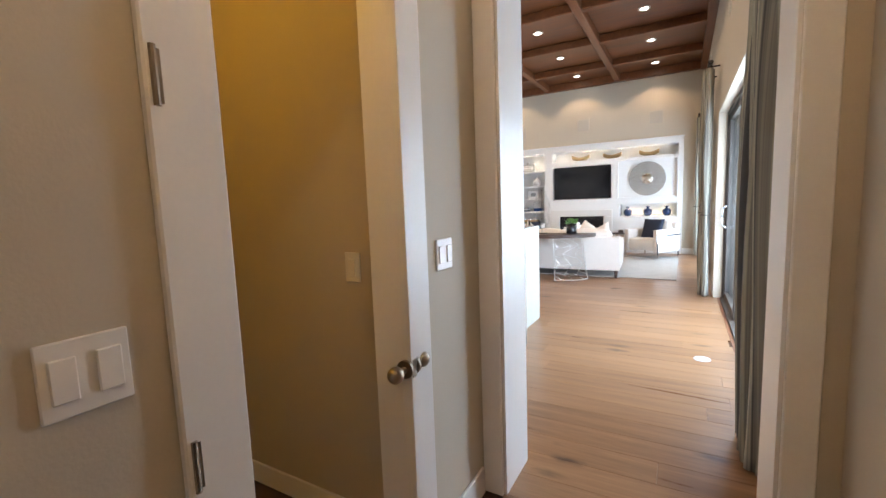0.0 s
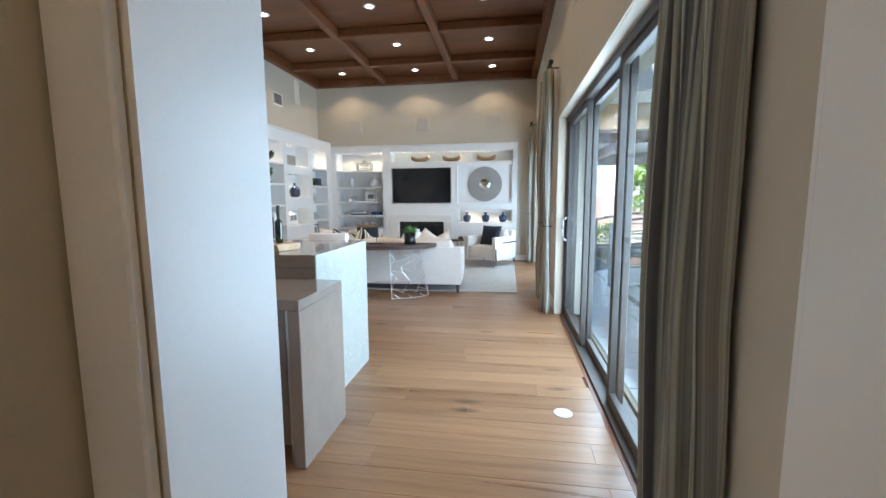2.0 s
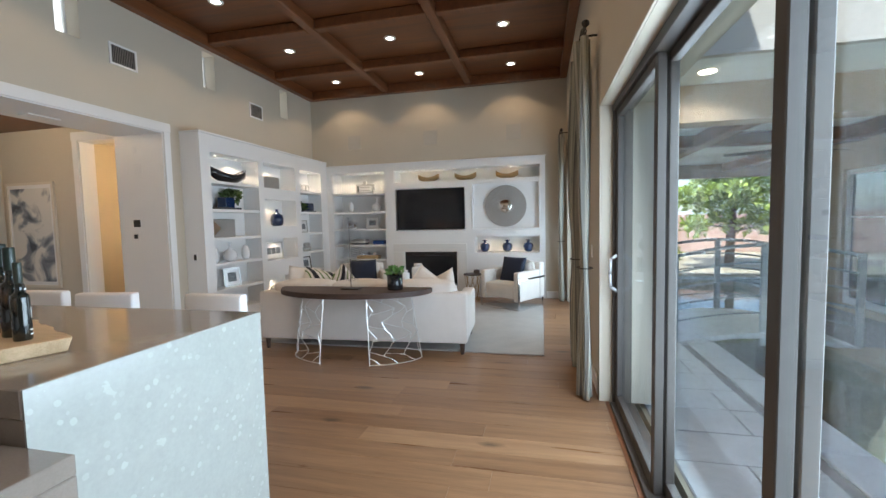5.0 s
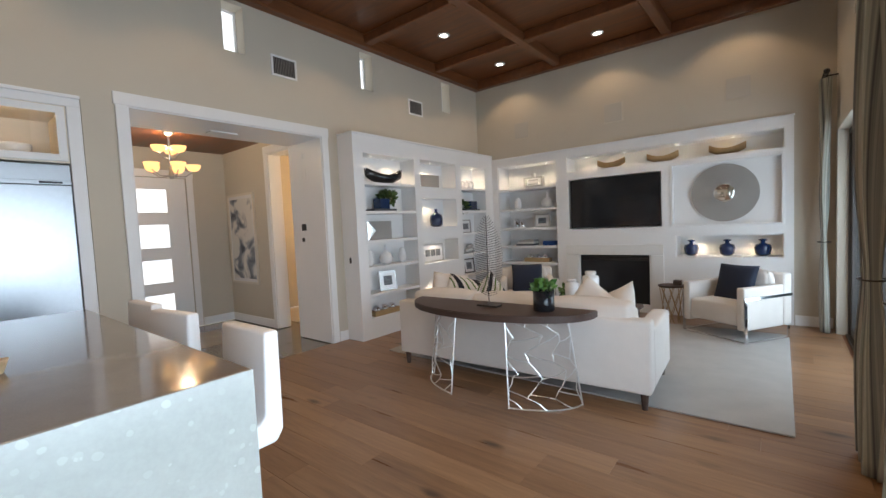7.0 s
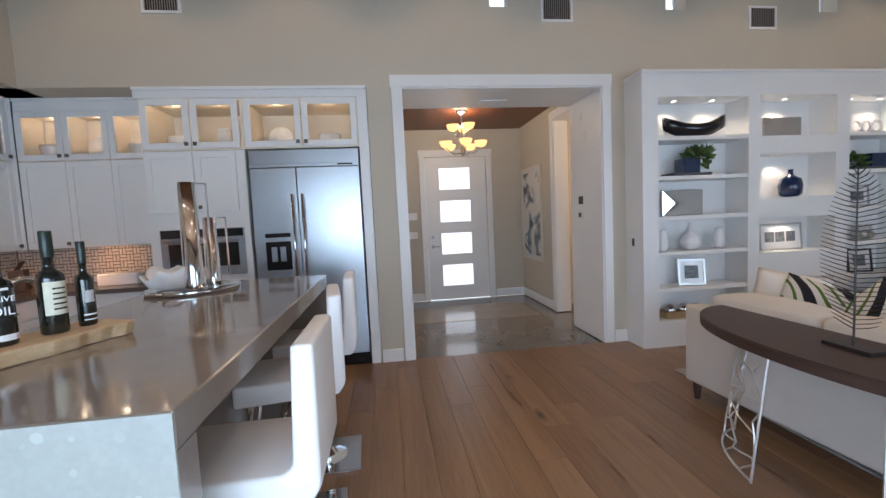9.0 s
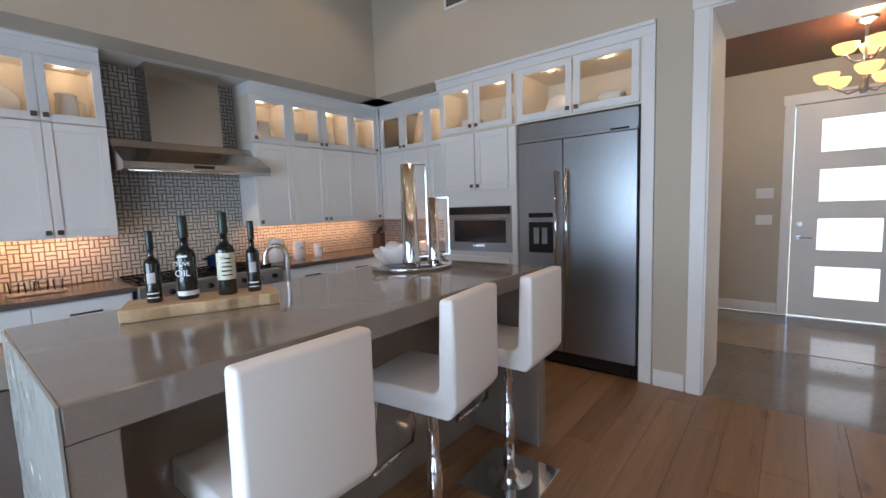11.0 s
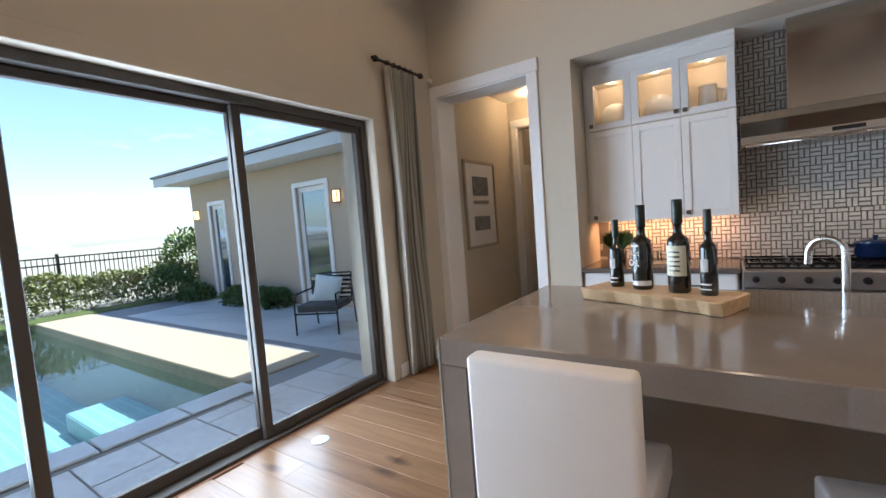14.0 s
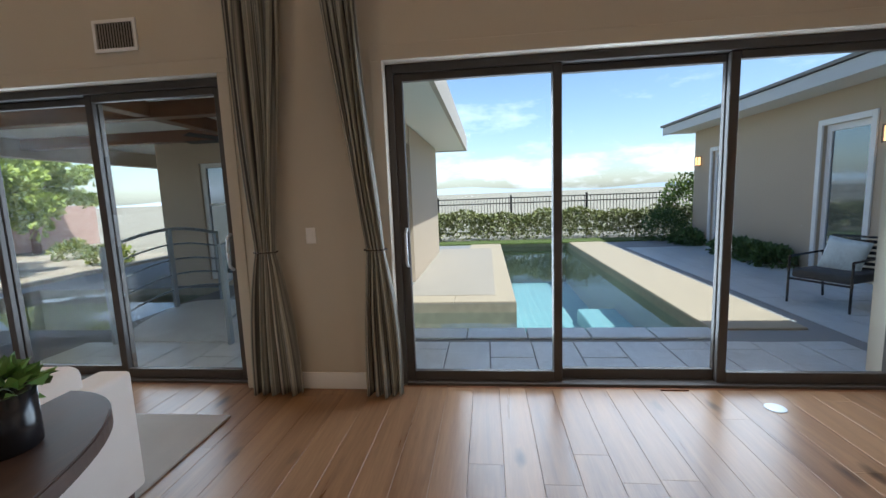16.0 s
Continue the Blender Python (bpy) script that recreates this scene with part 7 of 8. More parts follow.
CLEAR = pane_glass("drinking_glass", (0.92, 0.93, 0.93), 1.0)
for i in range(4):
    part("glass", lathe([(0.025, 0.013), (0.032, 0.10)], 16, at=(-0.11 + 0.075 * i, 0.02 * (-1) ** i, 0), cap=False), CLEAR, gt, smooth=True)
tagged(link_mesh("bread_box", boxes((-4.92, 3.05, 0.9175, -4.70, 3.42, 1.03), bevel=0.008), CERAMIC), "white box on the corner counter", "box")
kn = thing("knife_block", "dark knife block with wooden handles in the corner", "knife block", (-4.72, 2.36, 0.9175), 20)
part("block", boxes((-0.06, -0.05, 0, 0.06, 0.07, 0.20), bevel=0.006), WALNUT, kn)
for i in range(4):
    bm = bmesh.new()
    rod(bm, (-0.04 + 0.027 * i, 0.0, 0.20), (-0.04 + 0.027 * i, 0.05, 0.28), 0.008, 8)
    part("knife_handle", bm, WALNUT, kn)


def dish(x, y, z, kind, axis):
    if kind == 0:
        t = thing("stacked_bowls", "stack of white bowls behind glass", "bowls", (x, y, z))
        part("bowl", lathe([(0.04, 0), (0.09, 0.04), (0.115, 0.13), (0.11, 0.15), (0.03, 0.16)], 20), CERAMIC, t, smooth=True)
    elif kind == 1:
        t = thing("platter", "large white platter leaning in the cabinet", "platter", (x, y, z))
        if axis == "y":
            part("plate", lathe([(0.001, -0.012), (0.10, -0.010), (0.125, 0.0), (0.12, 0.008), (0.001, 0.0)], 24, cap=False), CERAMIC, t, smooth=True).matrix_basis = pose(0, -0.04, 0.125, -80, 0, 0)
        else:
            part("plate", lathe([(0.001, -0.012), (0.10, -0.010), (0.125, 0.0), (0.12, 0.008), (0.001, 0.0)], 24, cap=False), CERAMIC, t, smooth=True).matrix_basis = pose(-0.04, 0, 0.125, 0, 80, 0)
    else:
        t = thing("water_jug", "white ceramic jug behind glass", "jug", (x, y, z))
        part("body", lathe([(0.055, 0), (0.075, 0.03), (0.07, 0.14), (0.062, 0.20), (0.068, 0.22)], 20), CERAMIC, t, smooth=True)
        part("handle", tube([(-0.065, 0, 0.19), (-0.115, 0, 0.17), (-0.115, 0, 0.09), (-0.07, 0, 0.06)], 0.008), CERAMIC, t, smooth=True)


for i, x in enumerate((-1.015, -1.39, -1.76)):
    dish(x, 2.24, 2.154, (1, 1, 2)[i], "y")
for i, x in enumerate((-3.305, -3.715, -4.125, -4.535)):
    dish(x, 2.24, 2.154, (2, 0, 1, 1)[i], "y")
for i, y in enumerate((2.66, 3.06, 3.46)):
    dish(-4.93, y, 2.154, (0, 1, 0)[i], "x")
for i, y in enumerate((3.92, 4.33, 4.85, 5.34)):
    dish(-4.72, y, 2.169, (0, 2, 1, 0)[i], "x")

# ---- shelves ----
SAND = paint("dull_silver_panel", (0.42, 0.40, 0.37), 0.4, metal=0.6, vary=0.1)
PHOTO = paint("grey_photograph", (0.16, 0.17, 0.18), 0.5, vary=0.7, scale=22, grain=60, bump=0.0)
BASKET = paint("woven_basket", (0.36, 0.25, 0.12), 0.8, vary=0.25, grain=120, bump=0.6)
BOOKS = [paint("book_cloth", c, 0.7, vary=0.1) for c in ((0.07, 0.075, 0.085), (0.60, 0.58, 0.54), (0.28, 0.27, 0.26))]
SX = -4.27


def boat(at, ln, mat, turn, label):
    """A long shallow bowl with raised pointed ends."""
    bm = bmesh.new()
    n = 16
    secs = []
    for i in range(n + 1):
        u = 2 * i / n - 1
        w = 0.33 * ln * math.sqrt(max(0.02, 1 - u * u)) * 0.55
        lift = 0.16 * ln * u * u
        secs.append([bm.verts.new((u * ln / 2, w * c, lift + d * ln)) for c, d in ((-1, 0.20), (-0.7, 0.07), (0, 0.0), (0.7, 0.07), (1, 0.20))])
    for a, b in zip(secs, secs[1:]):
        for i in range(4):
            bm.faces.new((a[i], b[i], b[i + 1], a[i + 1]))
    ob = link_mesh("boat_bowl", bm, mat, smooth=True)
    ob.matrix_basis = pose(*at, 0, 0, turn)
    ob.modifiers.new("thickness", 'SOLIDIFY').thickness = 0.008
    return tagged(ob, label, "bowl")


def picture(at, w, h, turn, tilt, label, frame_mat=None, inner=None, mat_w=0.05, deep=0.02):
    """A framed picture: four frame bars, mount and image."""
    t = thing("picture_frame", label, "picture frame")
    t.matrix_basis = pose(*at, tilt, 0, turn)
    fm = frame_mat or SILVER
    b = 0.018 if w < 0.6 else 0.035
    part("frame", boxes((-w / 2, 0, 0, -w / 2 + b, deep, h), (w / 2 - b, 0, 0, w / 2, deep, h), (-w / 2 + b, 0, 0, w / 2 - b, deep, b), (-w / 2 + b, 0, h - b, w / 2 - b, deep, h)), fm, t)
    part("mount", boxes((-w / 2 + b, deep * 0.5, b, w / 2 - b, deep * 0.7, h - b)), CERAMIC, t)
    for (x0, z0, x1, z1, mm) in (inner or [(-w / 2 + b + mat_w, b + mat_w, w / 2 - b - mat_w, h - b - mat_w, PHOTO)]):
        part("image", boxes((x0, deep * 0.35, z0, x1, deep * 0.49, z1)), mm, t)
    return t


def vase(at, prof, mat, label, name="vase"):
    ob = link_mesh(name, lathe(prof, 28), mat, smooth=True)
    ob.location = at
    return tagged(ob, label, "vase")


def sphere_prof(r, z):
    return [(max(0.0006, r * math.sin(math.pi * i / 8)), z + r - r * math.cos(math.pi * i / 8)) for i in range(9)]


def ball_tray(at, turn, label):
    t = thing("ball_tray", label, "decorative tray", at, turn)
    part("tray", boxes((-0.24, -0.08, 0, 0.24, 0.08, 0.012), (-0.24, -0.08, 0.012, -0.225, 0.08, 0.07), (0.225, -0.08, 0.012, 0.24, 0.08, 0.07), (-0.225, 0.065, 0.012, 0.225, 0.08, 0.07), (-0.225, -0.08, 0.012, 0.225, -0.065, 0.07)), BASKET, t)
    for i in range(3):
        part("ball", lathe(sphere_prof(0.062, 0.013), 20, at=(-0.145 + 0.145 * i, 0, 0), cap=False), CHROME, t, "mirrored ball", smooth=True)


BOTTLE_P = [(0.05, 0), (0.075, 0.02), (0.082, 0.09), (0.07, 0.14), (0.03, 0.165), (0.018, 0.18), (0.018, 0.21), (0.024, 0.215)]
WIDE_P = [(0.04, 0), (0.085, 0.03), (0.10, 0.09), (0.075, 0.15), (0.02, 0.19), (0.016, 0.27), (0.022, 0.28)]
EGG_P = [(0.035, 0), (0.055, 0.04), (0.06, 0.11), (0.042, 0.19), (0.02, 0.22)]
boat((SX, 9.03, 2.121), 0.60, BLACK, 80, "black boat-shaped bowl with raised ends on the shelf")
pb = thing("potted_grass", "grass plant in a dark blue box pot on a book", "potted plant", (SX, 9.02, 1.7605))
part("pot", boxes((-0.075, -0.15, 0, 0.075, 0.03, 0.145), bevel=0.004), COBALT, pb)
v, f = leaf_ball(0.10, 160, 0.09, 61, 0.7, 0.8)
leaf_mesh("leaves", [Vector(p) + Vector((0, 0.06, 0.15)) for p in v], f, GRASS_POT, pb)
tagged(link_mesh("book", boxes((SX - 0.11, 8.74, 1.7315, SX + 0.10, 9.16, 1.7600), bevel=0.003), BOOKS[0]), "large dark book lying on the shelf", "book")
pl = thing("decor_panel", "leaning metal panel with a silver pyramid point", "decor panel", (SX - 0.03, 8.93, 1.331))
part("panel", boxes((-0.02, -0.23, 0, 0.0, 0.23, 0.26), bevel=0.003), SAND, pl)
bm = bmesh.new()
vv = [bm.verts.new(p) for p in ((0.001, -0.23, 0.0), (0.001, -0.23, 0.26), (0.001, 0.02, 0.13), (0.06, -0.13, 0.13))]
for q in ((0, 3, 1), (1, 3, 2), (2, 3, 0)):
    bm.faces.new([vv[i] for i in q])
part("point", bm, CHROME, pl)
vase((SX, 8.68, 0.971), EGG_P, CERAMIC, "slender white ceramic vase on the shelf")
vase((SX, 8.99, 0.971), WIDE_P, CERAMIC, "round-bellied white ceramic vase with a thin neck")
vase((SX, 9.32, 0.971), EGG_P, CERAMIC, "egg-shaped white ceramic vase on the shelf")
picture((SX + 0.02, 9.0, 0.601), 0.27, 0.27, 75, -8, "white-mounted photograph in a silver frame", SILVER)
ball_tray((SX, 8.90, 0.271), 90, "woven tray with three mirrored balls")
tagged(link_mesh("metal_tray", boxes((SX - 0.05, 9.86, 2.1015, SX - 0.03, 10.32, 2.32), bevel=0.006), SAND), "brushed metal tray leaning in the niche", "tray")
vase((SX, 10.16, 1.471), [(a * 1.35, b * 1.35) for a, b in BOTTLE_P], COBALT, "cobalt blue glazed bottle vase in the niche")
picture((SX - 0.04, 10.11, 0.901), 0.52, 0.29, 90, -4, "framed print of three dark ovals", SILVER, [(-0.19 + 0.13 * i, 0.09, -0.08 + 0.13 * i, 0.20, PHOTO) for i in range(3)])
cn = thing("chain_ornament", "white ceramic ring ornament on the shelf", "ornament", (SX, 11.08, 2.121))
for i in range(3):
    pts = [(0, -0.13 + 0.13 * i + 0.06 * math.cos(a), 0.075 + 0.06 * math.sin(a)) for a in [2 * math.pi * k / 16 for k in range(17)]]
    part("ring", tube(pts, 0.014, 8), CERAMIC, cn, smooth=True)
part("foot", boxes((-0.03, -0.2, 0, 0.03, 0.2, 0.016), bevel=0.004), CERAMIC, cn)
tagged(link_mesh("book", boxes((SX - 0.10, 10.86, 1.7315, SX + 0.10, 11.32, 1.757), bevel=0.003), BOOKS[0]), "large dark book lying on the shelf", "book")
tagged(link_mesh("blue_box", boxes((SX - 0.06, 11.06, 1.7575, SX + 0.08, 11.26, 1.90), bevel=0.004), COBALT), "dark blue box on a book", "box")
shrub("potted_grass", "small grass plant on the shelf", (SX, 10.93, 1.757), 0.09, 160, 0.07, 63, 0.9, GRASS_POT, "potted plant")
picture((SX - 0.03, 11.05, 1.331), 0.30, 0.24, 90, -4, "dull metal picture panel on the shelf", SAND)
st3 = thing("ball_stack", "pyramid of silver balls on the shelf", "ornament", (SX, 11.08, 0.971))
for i, (a, b) in enumerate(((-0.09, 0), (0, 0), (0.09, 0), (-0.045, 0.075), (0.045, 0.075))):
    part("ball", lathe(sphere_prof(0.045, b), 16, at=(0, a, 0), cap=False), SILVER, st3, smooth=True)
picture((SX - 0.01, 11.08, 0.601), 0.26, 0.26, 78, -8, "dark photograph in a frame on the shelf", IRON)
ball_tray((SX, 11.05, 0.271), 90, "woven tray with three mirrored balls")
# unlit white globe, added to stand for the cream light in this niche
cy = thing("table_lamp", "round white globe added for the cream lit look of the niche", "lamp", (SX, 10.05, 0.271))
part("globe", lathe(sphere_prof(0.10, 0.001), 20, cap=False), CERAMIC, cy, smooth=True)

NY = FAR + 0.16
sb = thing("silver_sculpture", "open silver frame sculpture on the shelf", "sculpture", (-3.36, NY, 2.101))
part("outer_loop", boxes((-0.19, -0.04, 0.0, 0.19, 0.04, 0.03), (-0.19, -0.04, 0.16, 0.19, 0.04, 0.19), (-0.19, -0.04, 0.03, -0.16, 0.04, 0.16), (0.16, -0.04, 0.03, 0.19, 0.04, 0.16)), SILVER, sb)
part("inner_loop", boxes((-0.10, -0.03, 0.05, 0.10, 0.03, 0.07), (-0.10, -0.03, 0.12, 0.10, 0.03, 0.14), (-0.03, -0.03, 0.191, 0.03, 0.03, 0.25)), SILVER, sb)
vase((-3.12, NY, 1.721), [(a * 1.05, b * 0.95) for a, b in WIDE_P], CERAMIC, "round-bellied white vase with a thin neck")
vase((-3.70, NY, 1.721), EGG_P, CERAMIC, "egg-shaped white ceramic vase on the shelf")
for i in range(2):
    vase((-3.74 + 0.11 * i, NY, 1.371), [(0.05, 0), (0.052, 0.004), (0.052, 0.17 - 0.03 * i), (0.045, 0.17 - 0.03 * i)], CHROME, "small polished silver cylinder vase")
picture((-3.23, NY, 1.371), 0.28, 0.24, 8, -8, "photograph in a silver frame on the shelf", SILVER)
for i in range(3):
    tagged(link_mesh("book", boxes((-3.72 + 0.03 * i, FAR + 0.06, 1.0405 + 0.036 * i, -3.36, FAR + 0.28, 1.075 + 0.036 * i), bevel=0.003), BOOKS[i]), "book lying in a short stack", "book", "stacked books")
tagged(link_mesh("blue_box", boxes((-3.20, FAR + 0.10, 1.041, -2.97, FAR + 0.26, 1.12), bevel=0.004), paint("bright_blue_lacquer", (0.012, 0.06, 0.24), 0.3)), "bright blue lacquer box on the shelf", "box")
ball_tray((-3.33, NY, 0.741), 0, "woven tray with three mirrored balls")
for i, x in enumerate((-1.98, -1.23, -0.42)):
    boat((x, FAR + 0.14, 2.284), 0.42, BASKET, 0, "brown woven boat bowl in the lit niche")
for x in (-0.87, -0.43, -0.03):
    vv2 = vase((x, FAR + 0.16, 0.874), [(0.05, 0), (0.085, 0.03), (0.098, 0.11), (0.085, 0.155), (0.03, 0.175), (0.022, 0.20), (0.045, 0.21), (0.05, 0.225), (0.01, 0.235)], COBALT, "lidded cobalt blue ginger jar in the niche")
    vv2["group"] = "cobalt jars"

mi = thing("sunburst_mirror", "round grey ribbed frame with a small convex mirror", "mirror", (-0.45, FAR + 0.062, 1.755))
RIB = paint("grey_ribbed_resin", (0.34, 0.32, 0.29), 0.6, vary=0.1, grain=60, bump=0.2)
bm = bmesh.new()
nseg = 96
for i in range(nseg):
    a = 2 * math.pi * i / nseg
    u, w = Vector((math.cos(a), 0, math.sin(a))), Vector((-math.sin(a), 0, math.cos(a)))
    p0, p1 = u * 0.125, u * 0.395
    q = [p0 + w * 0.003, p0 - w * 0.003, p1 - w * 0.0115, p1 + w * 0.0115]
    fr_ = [bm.verts.new(c + Vector((0, -0.035 + (0.012 if k > 1 else 0), 0))) for k, c in enumerate(q)]
    bk_ = [bm.verts.new(c + Vector((0, 0.0, 0))) for c in q]
    bm.faces.new(fr_)
    for k in range(4):
        bm.faces.new((fr_[k], bk_[k], bk_[(k + 1) % 4], fr_[(k + 1) % 4]))
bmesh.ops.recalc_face_normals(bm, faces=bm.faces)
tagged(part("ribs", bm, RIB, mi, "thin radiating ribs"), kind="stuff")
part("glass", lathe([(0.0006, 0.052), (0.05, 0.050), (0.10, 0.042), (0.128, 0.034), (0.13, 0.0)], 36, cap=False), paint("mirror_glass", (0.85, 0.84, 0.80), 0.02, metal=1.0, vary=0.01, bump=0.0), mi, "small convex mirror", smooth=True).matrix_basis = pose(0, 0, 0, 90, 0, 0)

# ---- wall fittings ----
GRILL = paint("speaker_cloth", (0.50, 0.465, 0.40), 0.8, vary=0.05, grain=400, bump=0.3)
for x in (-3.49, -1.89, -0.28):
    t = thing("wall_speaker", "square flush wall speaker grille painted like the wall", "speaker", (x, FAR, 3.13), group="wall speakers")
    part("grille", boxes((-0.135, -0.012, -0.135, 0.135, -0.001, 0.135), bevel=0.003), GRILL, t)
    part("rim", boxes((-0.15, -0.008, -0.15, -0.1355, 0.0015, 0.15), (0.1355, -0.008, -0.15, 0.15, 0.0015, 0.15), (-0.1355, -0.008, 0.1355, 0.1355, 0.0015, 0.15), (-0.1355, -0.008, -0.15, 0.1355, 0.0015, -0.1355)), WALL, t)


def vent(x, y, z, out, w=0.33, h=0.24):
    t = thing("air_vent", "white framed air vent grille with dark slots", "vent", (x, y, z), 90 if out > 0 else -90, group="air vents")
    part("frame", boxes((-w / 2, -0.014, -h / 2, -w / 2 + 0.022, 0.001, h / 2), (w / 2 - 0.022, -0.014, -h / 2, w / 2, 0.001, h / 2), (-w / 2 + 0.022, -0.014, h / 2 - 0.022, w / 2 - 0.022, 0.001, h / 2), (-w / 2 + 0.022, -0.014, -h / 2, w / 2 - 0.022, 0.001, -h / 2 + 0.022)), WHITE, t)
    part("backing", boxes((-w / 2 + 0.022, -0.003, -h / 2 + 0.022, w / 2 - 0.022, -0.001, h / 2 - 0.022)), BLACK, t)
    for i in range(14):
        xx = -w / 2 + 0.03 + (w - 0.06) * i / 13
        part("slat", boxes((xx - 0.003, -0.012, -h / 2 + 0.022, xx + 0.003, -0.0035, h / 2 - 0.022)), SAND, t)


vent(LEFT, 7.67, 3.45, 1)
vent(LEFT, 9.98, 3.40, 1)
vent(LEFT, 3.98, 3.48, 1)
vent(RIGHT, 9.15, 2.67, -1, 0.34, 0.22)


def wall_plate(at, turn, label, w=0.075, h=0.118, keys=1, screen=0.0):
    """A switch plate with rocker keys; its face looks along local -y."""
    t = thing("light_switch", label, "light switch", at, turn)
    part("plate", boxes((-w / 2, -0.007, -h / 2, w / 2, 0.0, h / 2), bevel=0.002), PLASTIC, t)
    if screen:
        part("screen", boxes((-w * screen / 2, -0.0095, -h * screen / 2, w * screen / 2, -0.0071, h * screen / 2), bevel=0.001), IRON, t, "dark display")
    for i in range(0 if screen else keys):
        x = -w / 2 + w * (i + 0.5) / keys
        part("rocker", boxes((x - 0.017, -0.012, -0.034, x + 0.017, -0.0071, 0.034), bevel=0.002), PLASTIC, t)
    return t


wall_plate((HALL_W + 0.001, 2.125, 1.175), 90, "white double rocker light switch on the hall wall", 0.118, 0.118, 2)
wall_plate((HALL_W + 0.001, 1.0, 1.13), 90, "white double rocker light switch beside the closet door", 0.118, 0.118, 2)
wall_plate((-0.83, 1.984, 1.13), 0, "white light switch inside the closet")
wall_plate((LEFT - 0.50, 8.117, 1.38), 0, "white wall thermostat in the foyer opening", 0.11, 0.10, screen=0.55)
wall_plate((LEFT - 0.47, 8.117, 1.55), 0, "dark wall control panel in the foyer opening", 0.12, 0.10, screen=0.92)
wall_plate((LEFT - 0.44, 8.117, 2.50), 0, "small white sensor box in the foyer opening", 0.07, 0.09)
wall_plate((LEFT - 0.40, 8.117, 2.26), 0, "white door chime box in the foyer opening", 0.13, 0.13)
wall_plate((-4.30, 8.379, 1.08), 0, "white control pad on the bookcase side", 0.07, 0.13, screen=0.6)
wall_plate((FX + 0.001, 6.29, 1.14), 90, "white light switches beside the front door", 0.16, 0.118, 3)
wall_plate((FX + 0.001, 6.29, 1.46), 90, "white alarm keypad beside the front door", 0.17, 0.12)
wall_plate((RIGHT - 0.001, 7.80, 1.18), -90, "light switch between the curtains", 0.075, 0.118)
cv = thing("floor_outlet", "round white floor outlet cover in the planks", "floor outlet", (0.465, 4.70, 0.0005))
part("cover", lathe([(0.062, 0.0), (0.060, 0.004), (0.001, 0.005)], 28, cap=False), paint("outlet_white", (0.52, 0.56, 0.60), 0.3), cv)

# door knob and hinges at the closet
dk = thing("closet_door", "white closet door standing open, its edge and round knob showing", "door", (HALL_W - 0.005, 1.845, 0))
part("leaf", boxes((0.002, -0.018, 0.01, 0.040, 0.016, 2.08), bevel=0.002), WHITE, dk)
BRASSK = paint("antique_nickel", (0.33, 0.28, 0.22), 0.28, metal=1.0, vary=0.08)
bm = bmesh.new()
rod(bm, (0.020, 0.017, 0.83), (0.020, 0.027, 0.83), 0.031, 20)
rod(bm, (0.020, 0.027, 0.83), (0.020, 0.055, 0.83), 0.011, 12)
part("rose", bm, BRASSK, dk)
kb = part("knob", lathe(sphere_prof(0.028, 0.0), 20, cap=False), BRASSK, dk, "round nickel knob", smooth=True)
kb.matrix_basis = pose(0.020, 0.050, 0.83, -90, 0, 0)
bm = bmesh.new()
rod(bm, (0.020, -0.019, 0.83), (0.020, -0.029, 0.83), 0.031, 20)
rod(bm, (0.020, -0.029, 0.83), (0.020, -0.052, 0.83), 0.011, 12)
part("rose", bm, BRASSK, dk)
kb = part("knob", lathe(sphere_prof(0.028, 0.0), 20, cap=False), BRASSK, dk, "round nickel knob", smooth=True)
kb.matrix_basis = pose(0.020, -0.050, 0.83, 90, 0, 0)
part("latch", boxes((0.0405, -0.010, 0.80, 0.042, 0.010, 0.86)), BRASSK, dk)
for z in (0.90, 1.60, 0.25):
    hg = thing("door_hinge", "dark metal door hinge on the closet jamb", "hinge", (HALL_W + 0.024, 1.135, z), group="closet hinges")
    bm = bmesh.new()
    rod(bm, (0, 0, -0.05), (0, 0, 0.05), 0.006, 8)
    part("knuckle", bm, BRASSK, hg)
    part("plate", boxes((-0.0025, 0.0, -0.045, 0.0, 0.012, 0.045)), BRASSK, hg)

# pictures
picture((HALL_E - 0.031, 1.69, 1.05), 0.80, 1.10, -90, 0, "framed picture of three grey landscapes in the hall", paint("champagne_frame", (0.42, 0.36, 0.28), 0.4, metal=0.5), [(-0.20, 0.66, 0.20, 0.90, PHOTO), (-0.20, 0.555, 0.20, 0.60, SAND), (-0.20, 0.22, 0.20, 0.40, PHOTO)], deep=0.03)


def abstract():
    """Off-white canvas with soft grey-blue blots."""
    m, nt, b = shader("abstract_canvas")
    tc = nt.nodes.new("ShaderNodeTexCoord")
    n1 = node(nt, "ShaderNodeTexNoise", Scale=2.6, Detail=5.0, Distortion=0.8)
    nt.links.new(tc.outputs["Object"], n1.inputs["Vector"])
    rp = nt.nodes.new("ShaderNodeValToRGB")
    e = rp.color_ramp.elements
    e[0].position, e[0].color = 0.36, (0.06, 0.07, 0.09, 1)
    e[1].position, e[1].color = 0.52, (0.62, 0.60, 0.55, 1)
    e.new(0.44).color = (0.22, 0.24, 0.27, 1)
    nt.links.new(n1.outputs["Fac"], rp.inputs["Fac"])
    nt.links.new(rp.outputs["Color"], b.inputs["Base Color"])
    b.inputs["Roughness"].default_value = 0.7
    return m


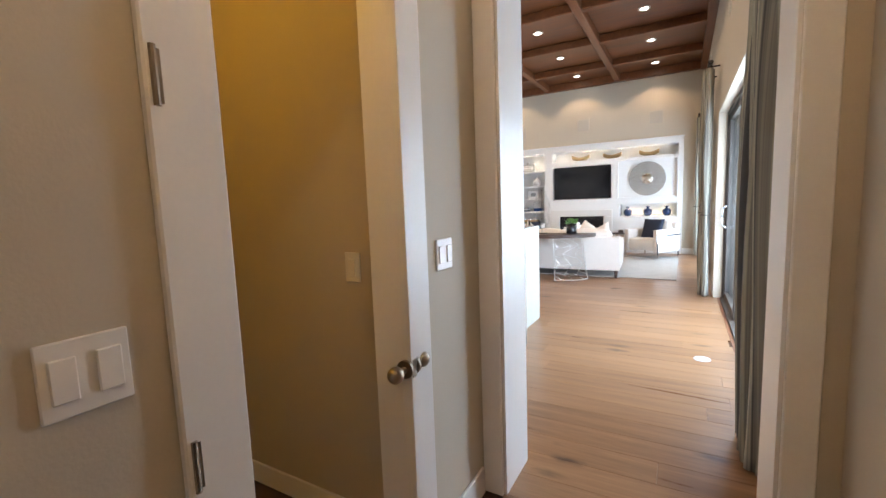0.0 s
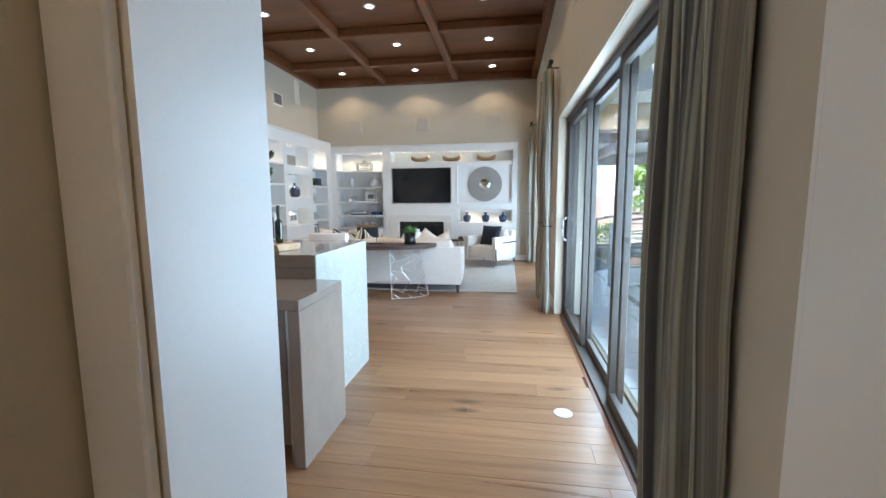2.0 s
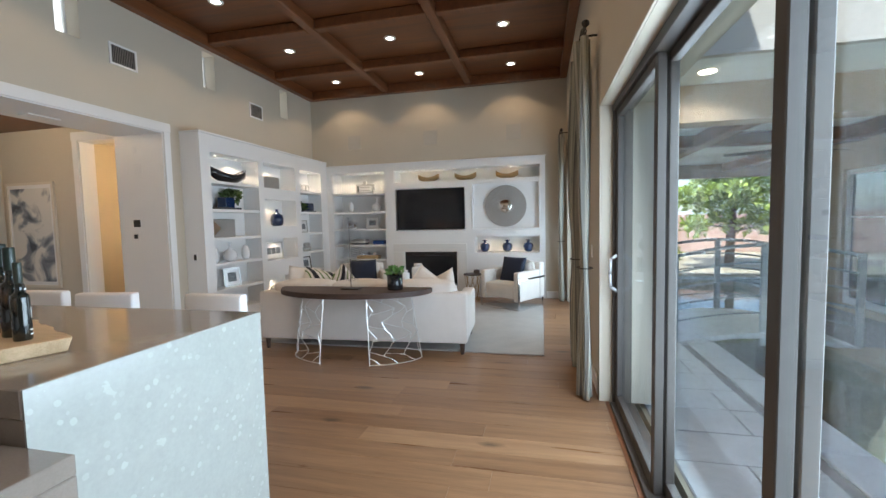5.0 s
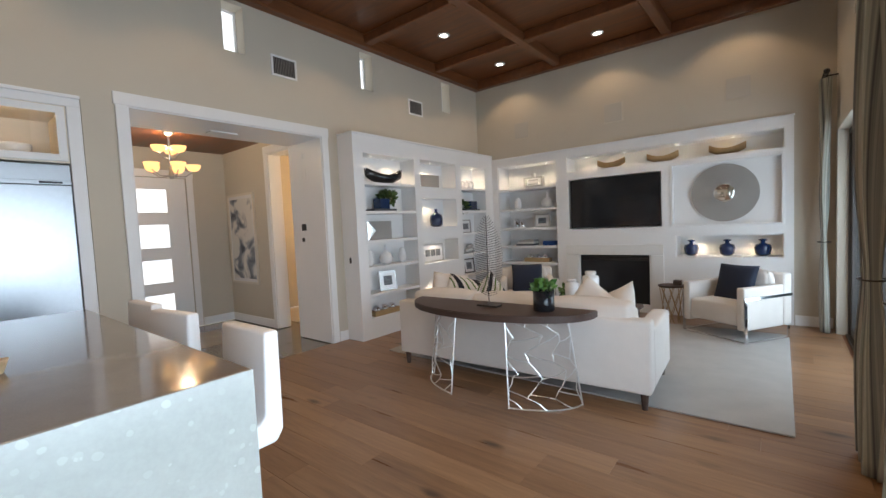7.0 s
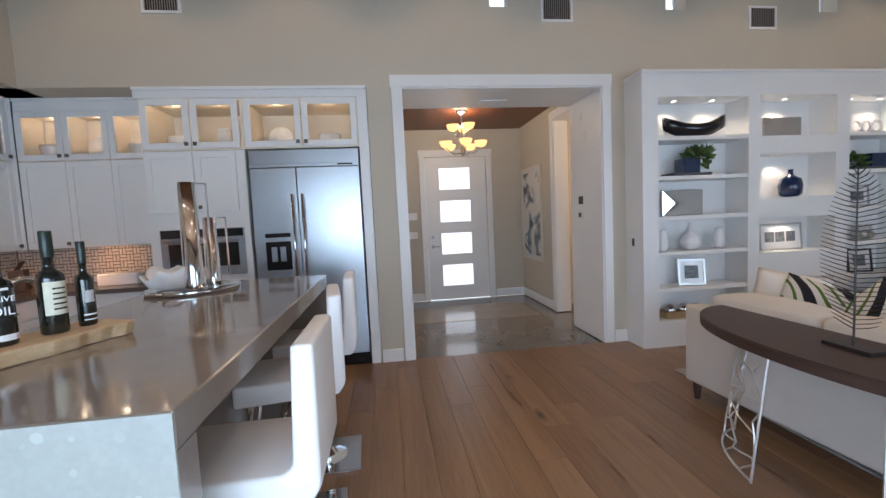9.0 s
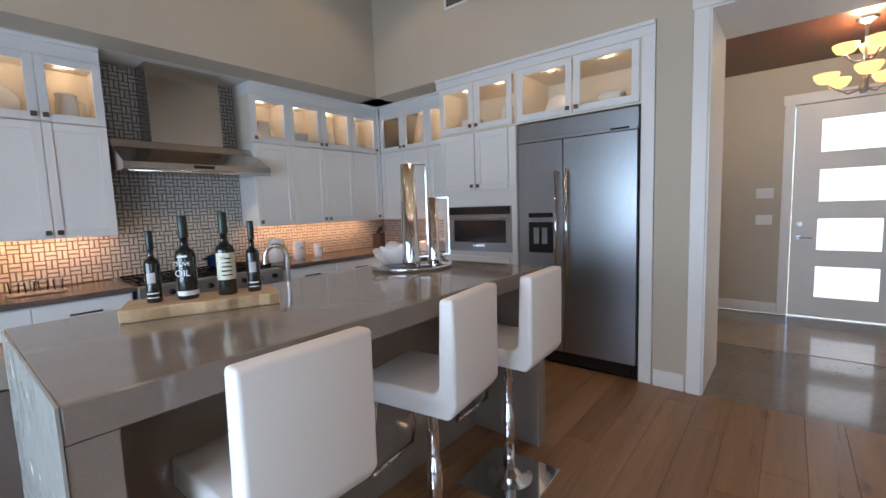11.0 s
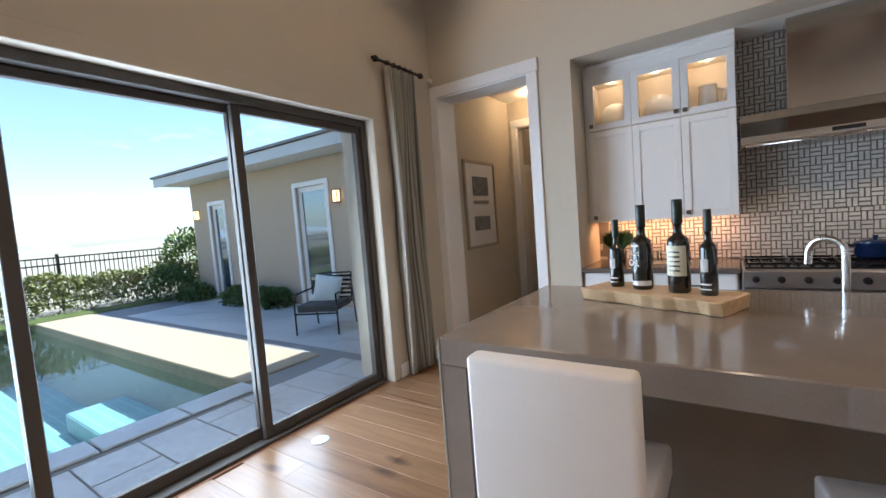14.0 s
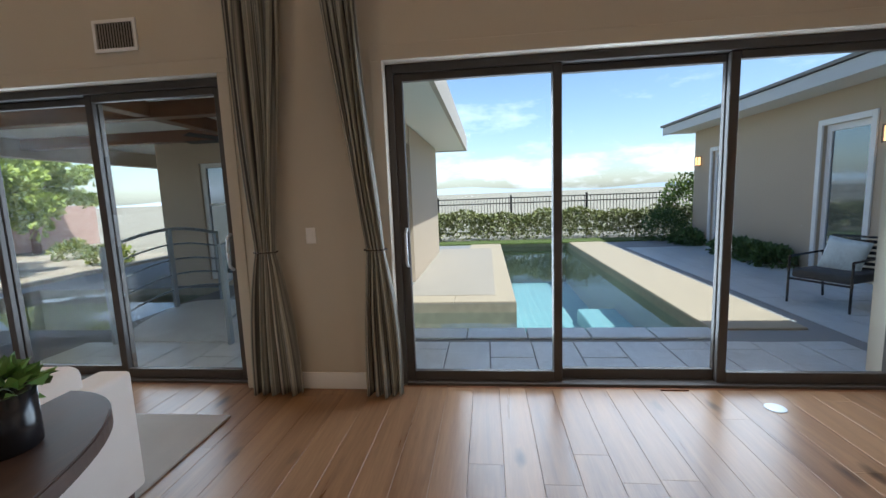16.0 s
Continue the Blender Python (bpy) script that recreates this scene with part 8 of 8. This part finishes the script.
BLOT = abstract()
picture((-6.88, 8.216, 0.67), 0.90, 1.50, 180, 0, "tall abstract painting of grey-blue blots in a pale frame", paint("pale_frame", (0.62, 0.56, 0.46), 0.5), [(-0.37, 0.085, 0.37, 1.415, BLOT)], deep=0.03)
for t in bpy.data.objects:
    if t.name.startswith("picture_frame") and abs(t.location.x + 6.88) < 0.01:
        t.matrix_basis = pose(-6.88, 8.218 - 0.03, 0.67, 0, 0, 0)

# chandelier
cd = thing("chandelier", "brushed metal chandelier with glowing amber bowl shades", "chandelier", (-6.2, 6.98, FOY_Z))
bm = bmesh.new()
rod(bm, (0, 0, -0.62), (0, 0, -0.001), 0.012, 10)
lathe([(0.02, -0.62), (0.035, -0.58), (0.02, -0.50)], 16, bm=bm)
part("stem", bm, STEEL, cd)
part("canopy", lathe([(0.02, -0.05), (0.07, -0.02), (0.075, -0.001)], 20), STEEL, cd)
AMBER = glow("amber_shade", (1.0, 0.56, 0.18), 0.85)
for i in range(8):
    low = i < 5
    a = 2 * math.pi * (i / 5 if low else (i - 5) / 3 + 0.1)
    rr, zz = (0.26, -0.46) if low else (0.13, -0.22)
    x, y = rr * math.cos(a), rr * math.sin(a)
    part("arm", tube([(0, 0, zz - 0.12), (x * 0.6, y * 0.6, zz - 0.13), (x, y, zz - 0.06)], 0.007, 6), STEEL, cd, smooth=True)
    part("shade", lathe([(0.02, zz - 0.055), (0.06, zz - 0.04), (0.085, zz), (0.09, zz + 0.03), (0.084, zz + 0.03), (0.055, zz - 0.03)], 20, at=(x, y, 0), cap=False), AMBER, cd, "glowing amber glass bowl", smooth=True)
lamp("chandelier_lamp", 'POINT', (-6.2, 6.98, FOY_Z - 0.16), 14, (1.0, 0.72, 0.42), size=0.12)
# extra lamp without a fixture, added to brighten the foyer
lamp("foyer_lamp", 'POINT', (-5.9, 5.2, FOY_Z - 0.15), 12, (1.0, 0.86, 0.70), size=0.10)
setting("floor_foyer_inlay", boxes((-6.9, 5.6, -0.0118, -5.9, 7.95, -0.008)), TILE_PALE, "paler stone inlay in the foyer floor", "floor")
vt = tagged(link_mesh("ceiling_vent", boxes((LEFT - 0.55, 6.95, 2.672, LEFT - 0.40, 7.25, 2.686), bevel=0.003), WHITE), "white ceiling vent in the foyer soffit", "vent")
# bedroom glimpse
bed = thing("bed", "bed with white linen seen through the doorway", "bed", (-6.0, 9.9, -0.01))
part("mattress", pad(-0.9, -0.2, 0.2, 0.5, 1.0, 0.62, 0.06), CERAMIC, bed, smooth=True)
part("base", boxes((-0.92, -0.18, 0.0, 0.5, 1.0, 0.199)), LINEN, bed)
wg2 = setting("bedroom_window", boxes((-6.35, 11.04, 0.7, -5.95, 11.06, 1.4)), DAY_GLOW, "bedroom window glowing in place of daylight", "window")
sd2 = thing("smoke_sensor", "small round white sensor above the hall doorway", "sensor", (0.66, KIT + 0.02, 2.88))
part("dome", lathe(sphere_prof(0.03, -0.03), 14, cap=False), PLASTIC, sd2, smooth=True)
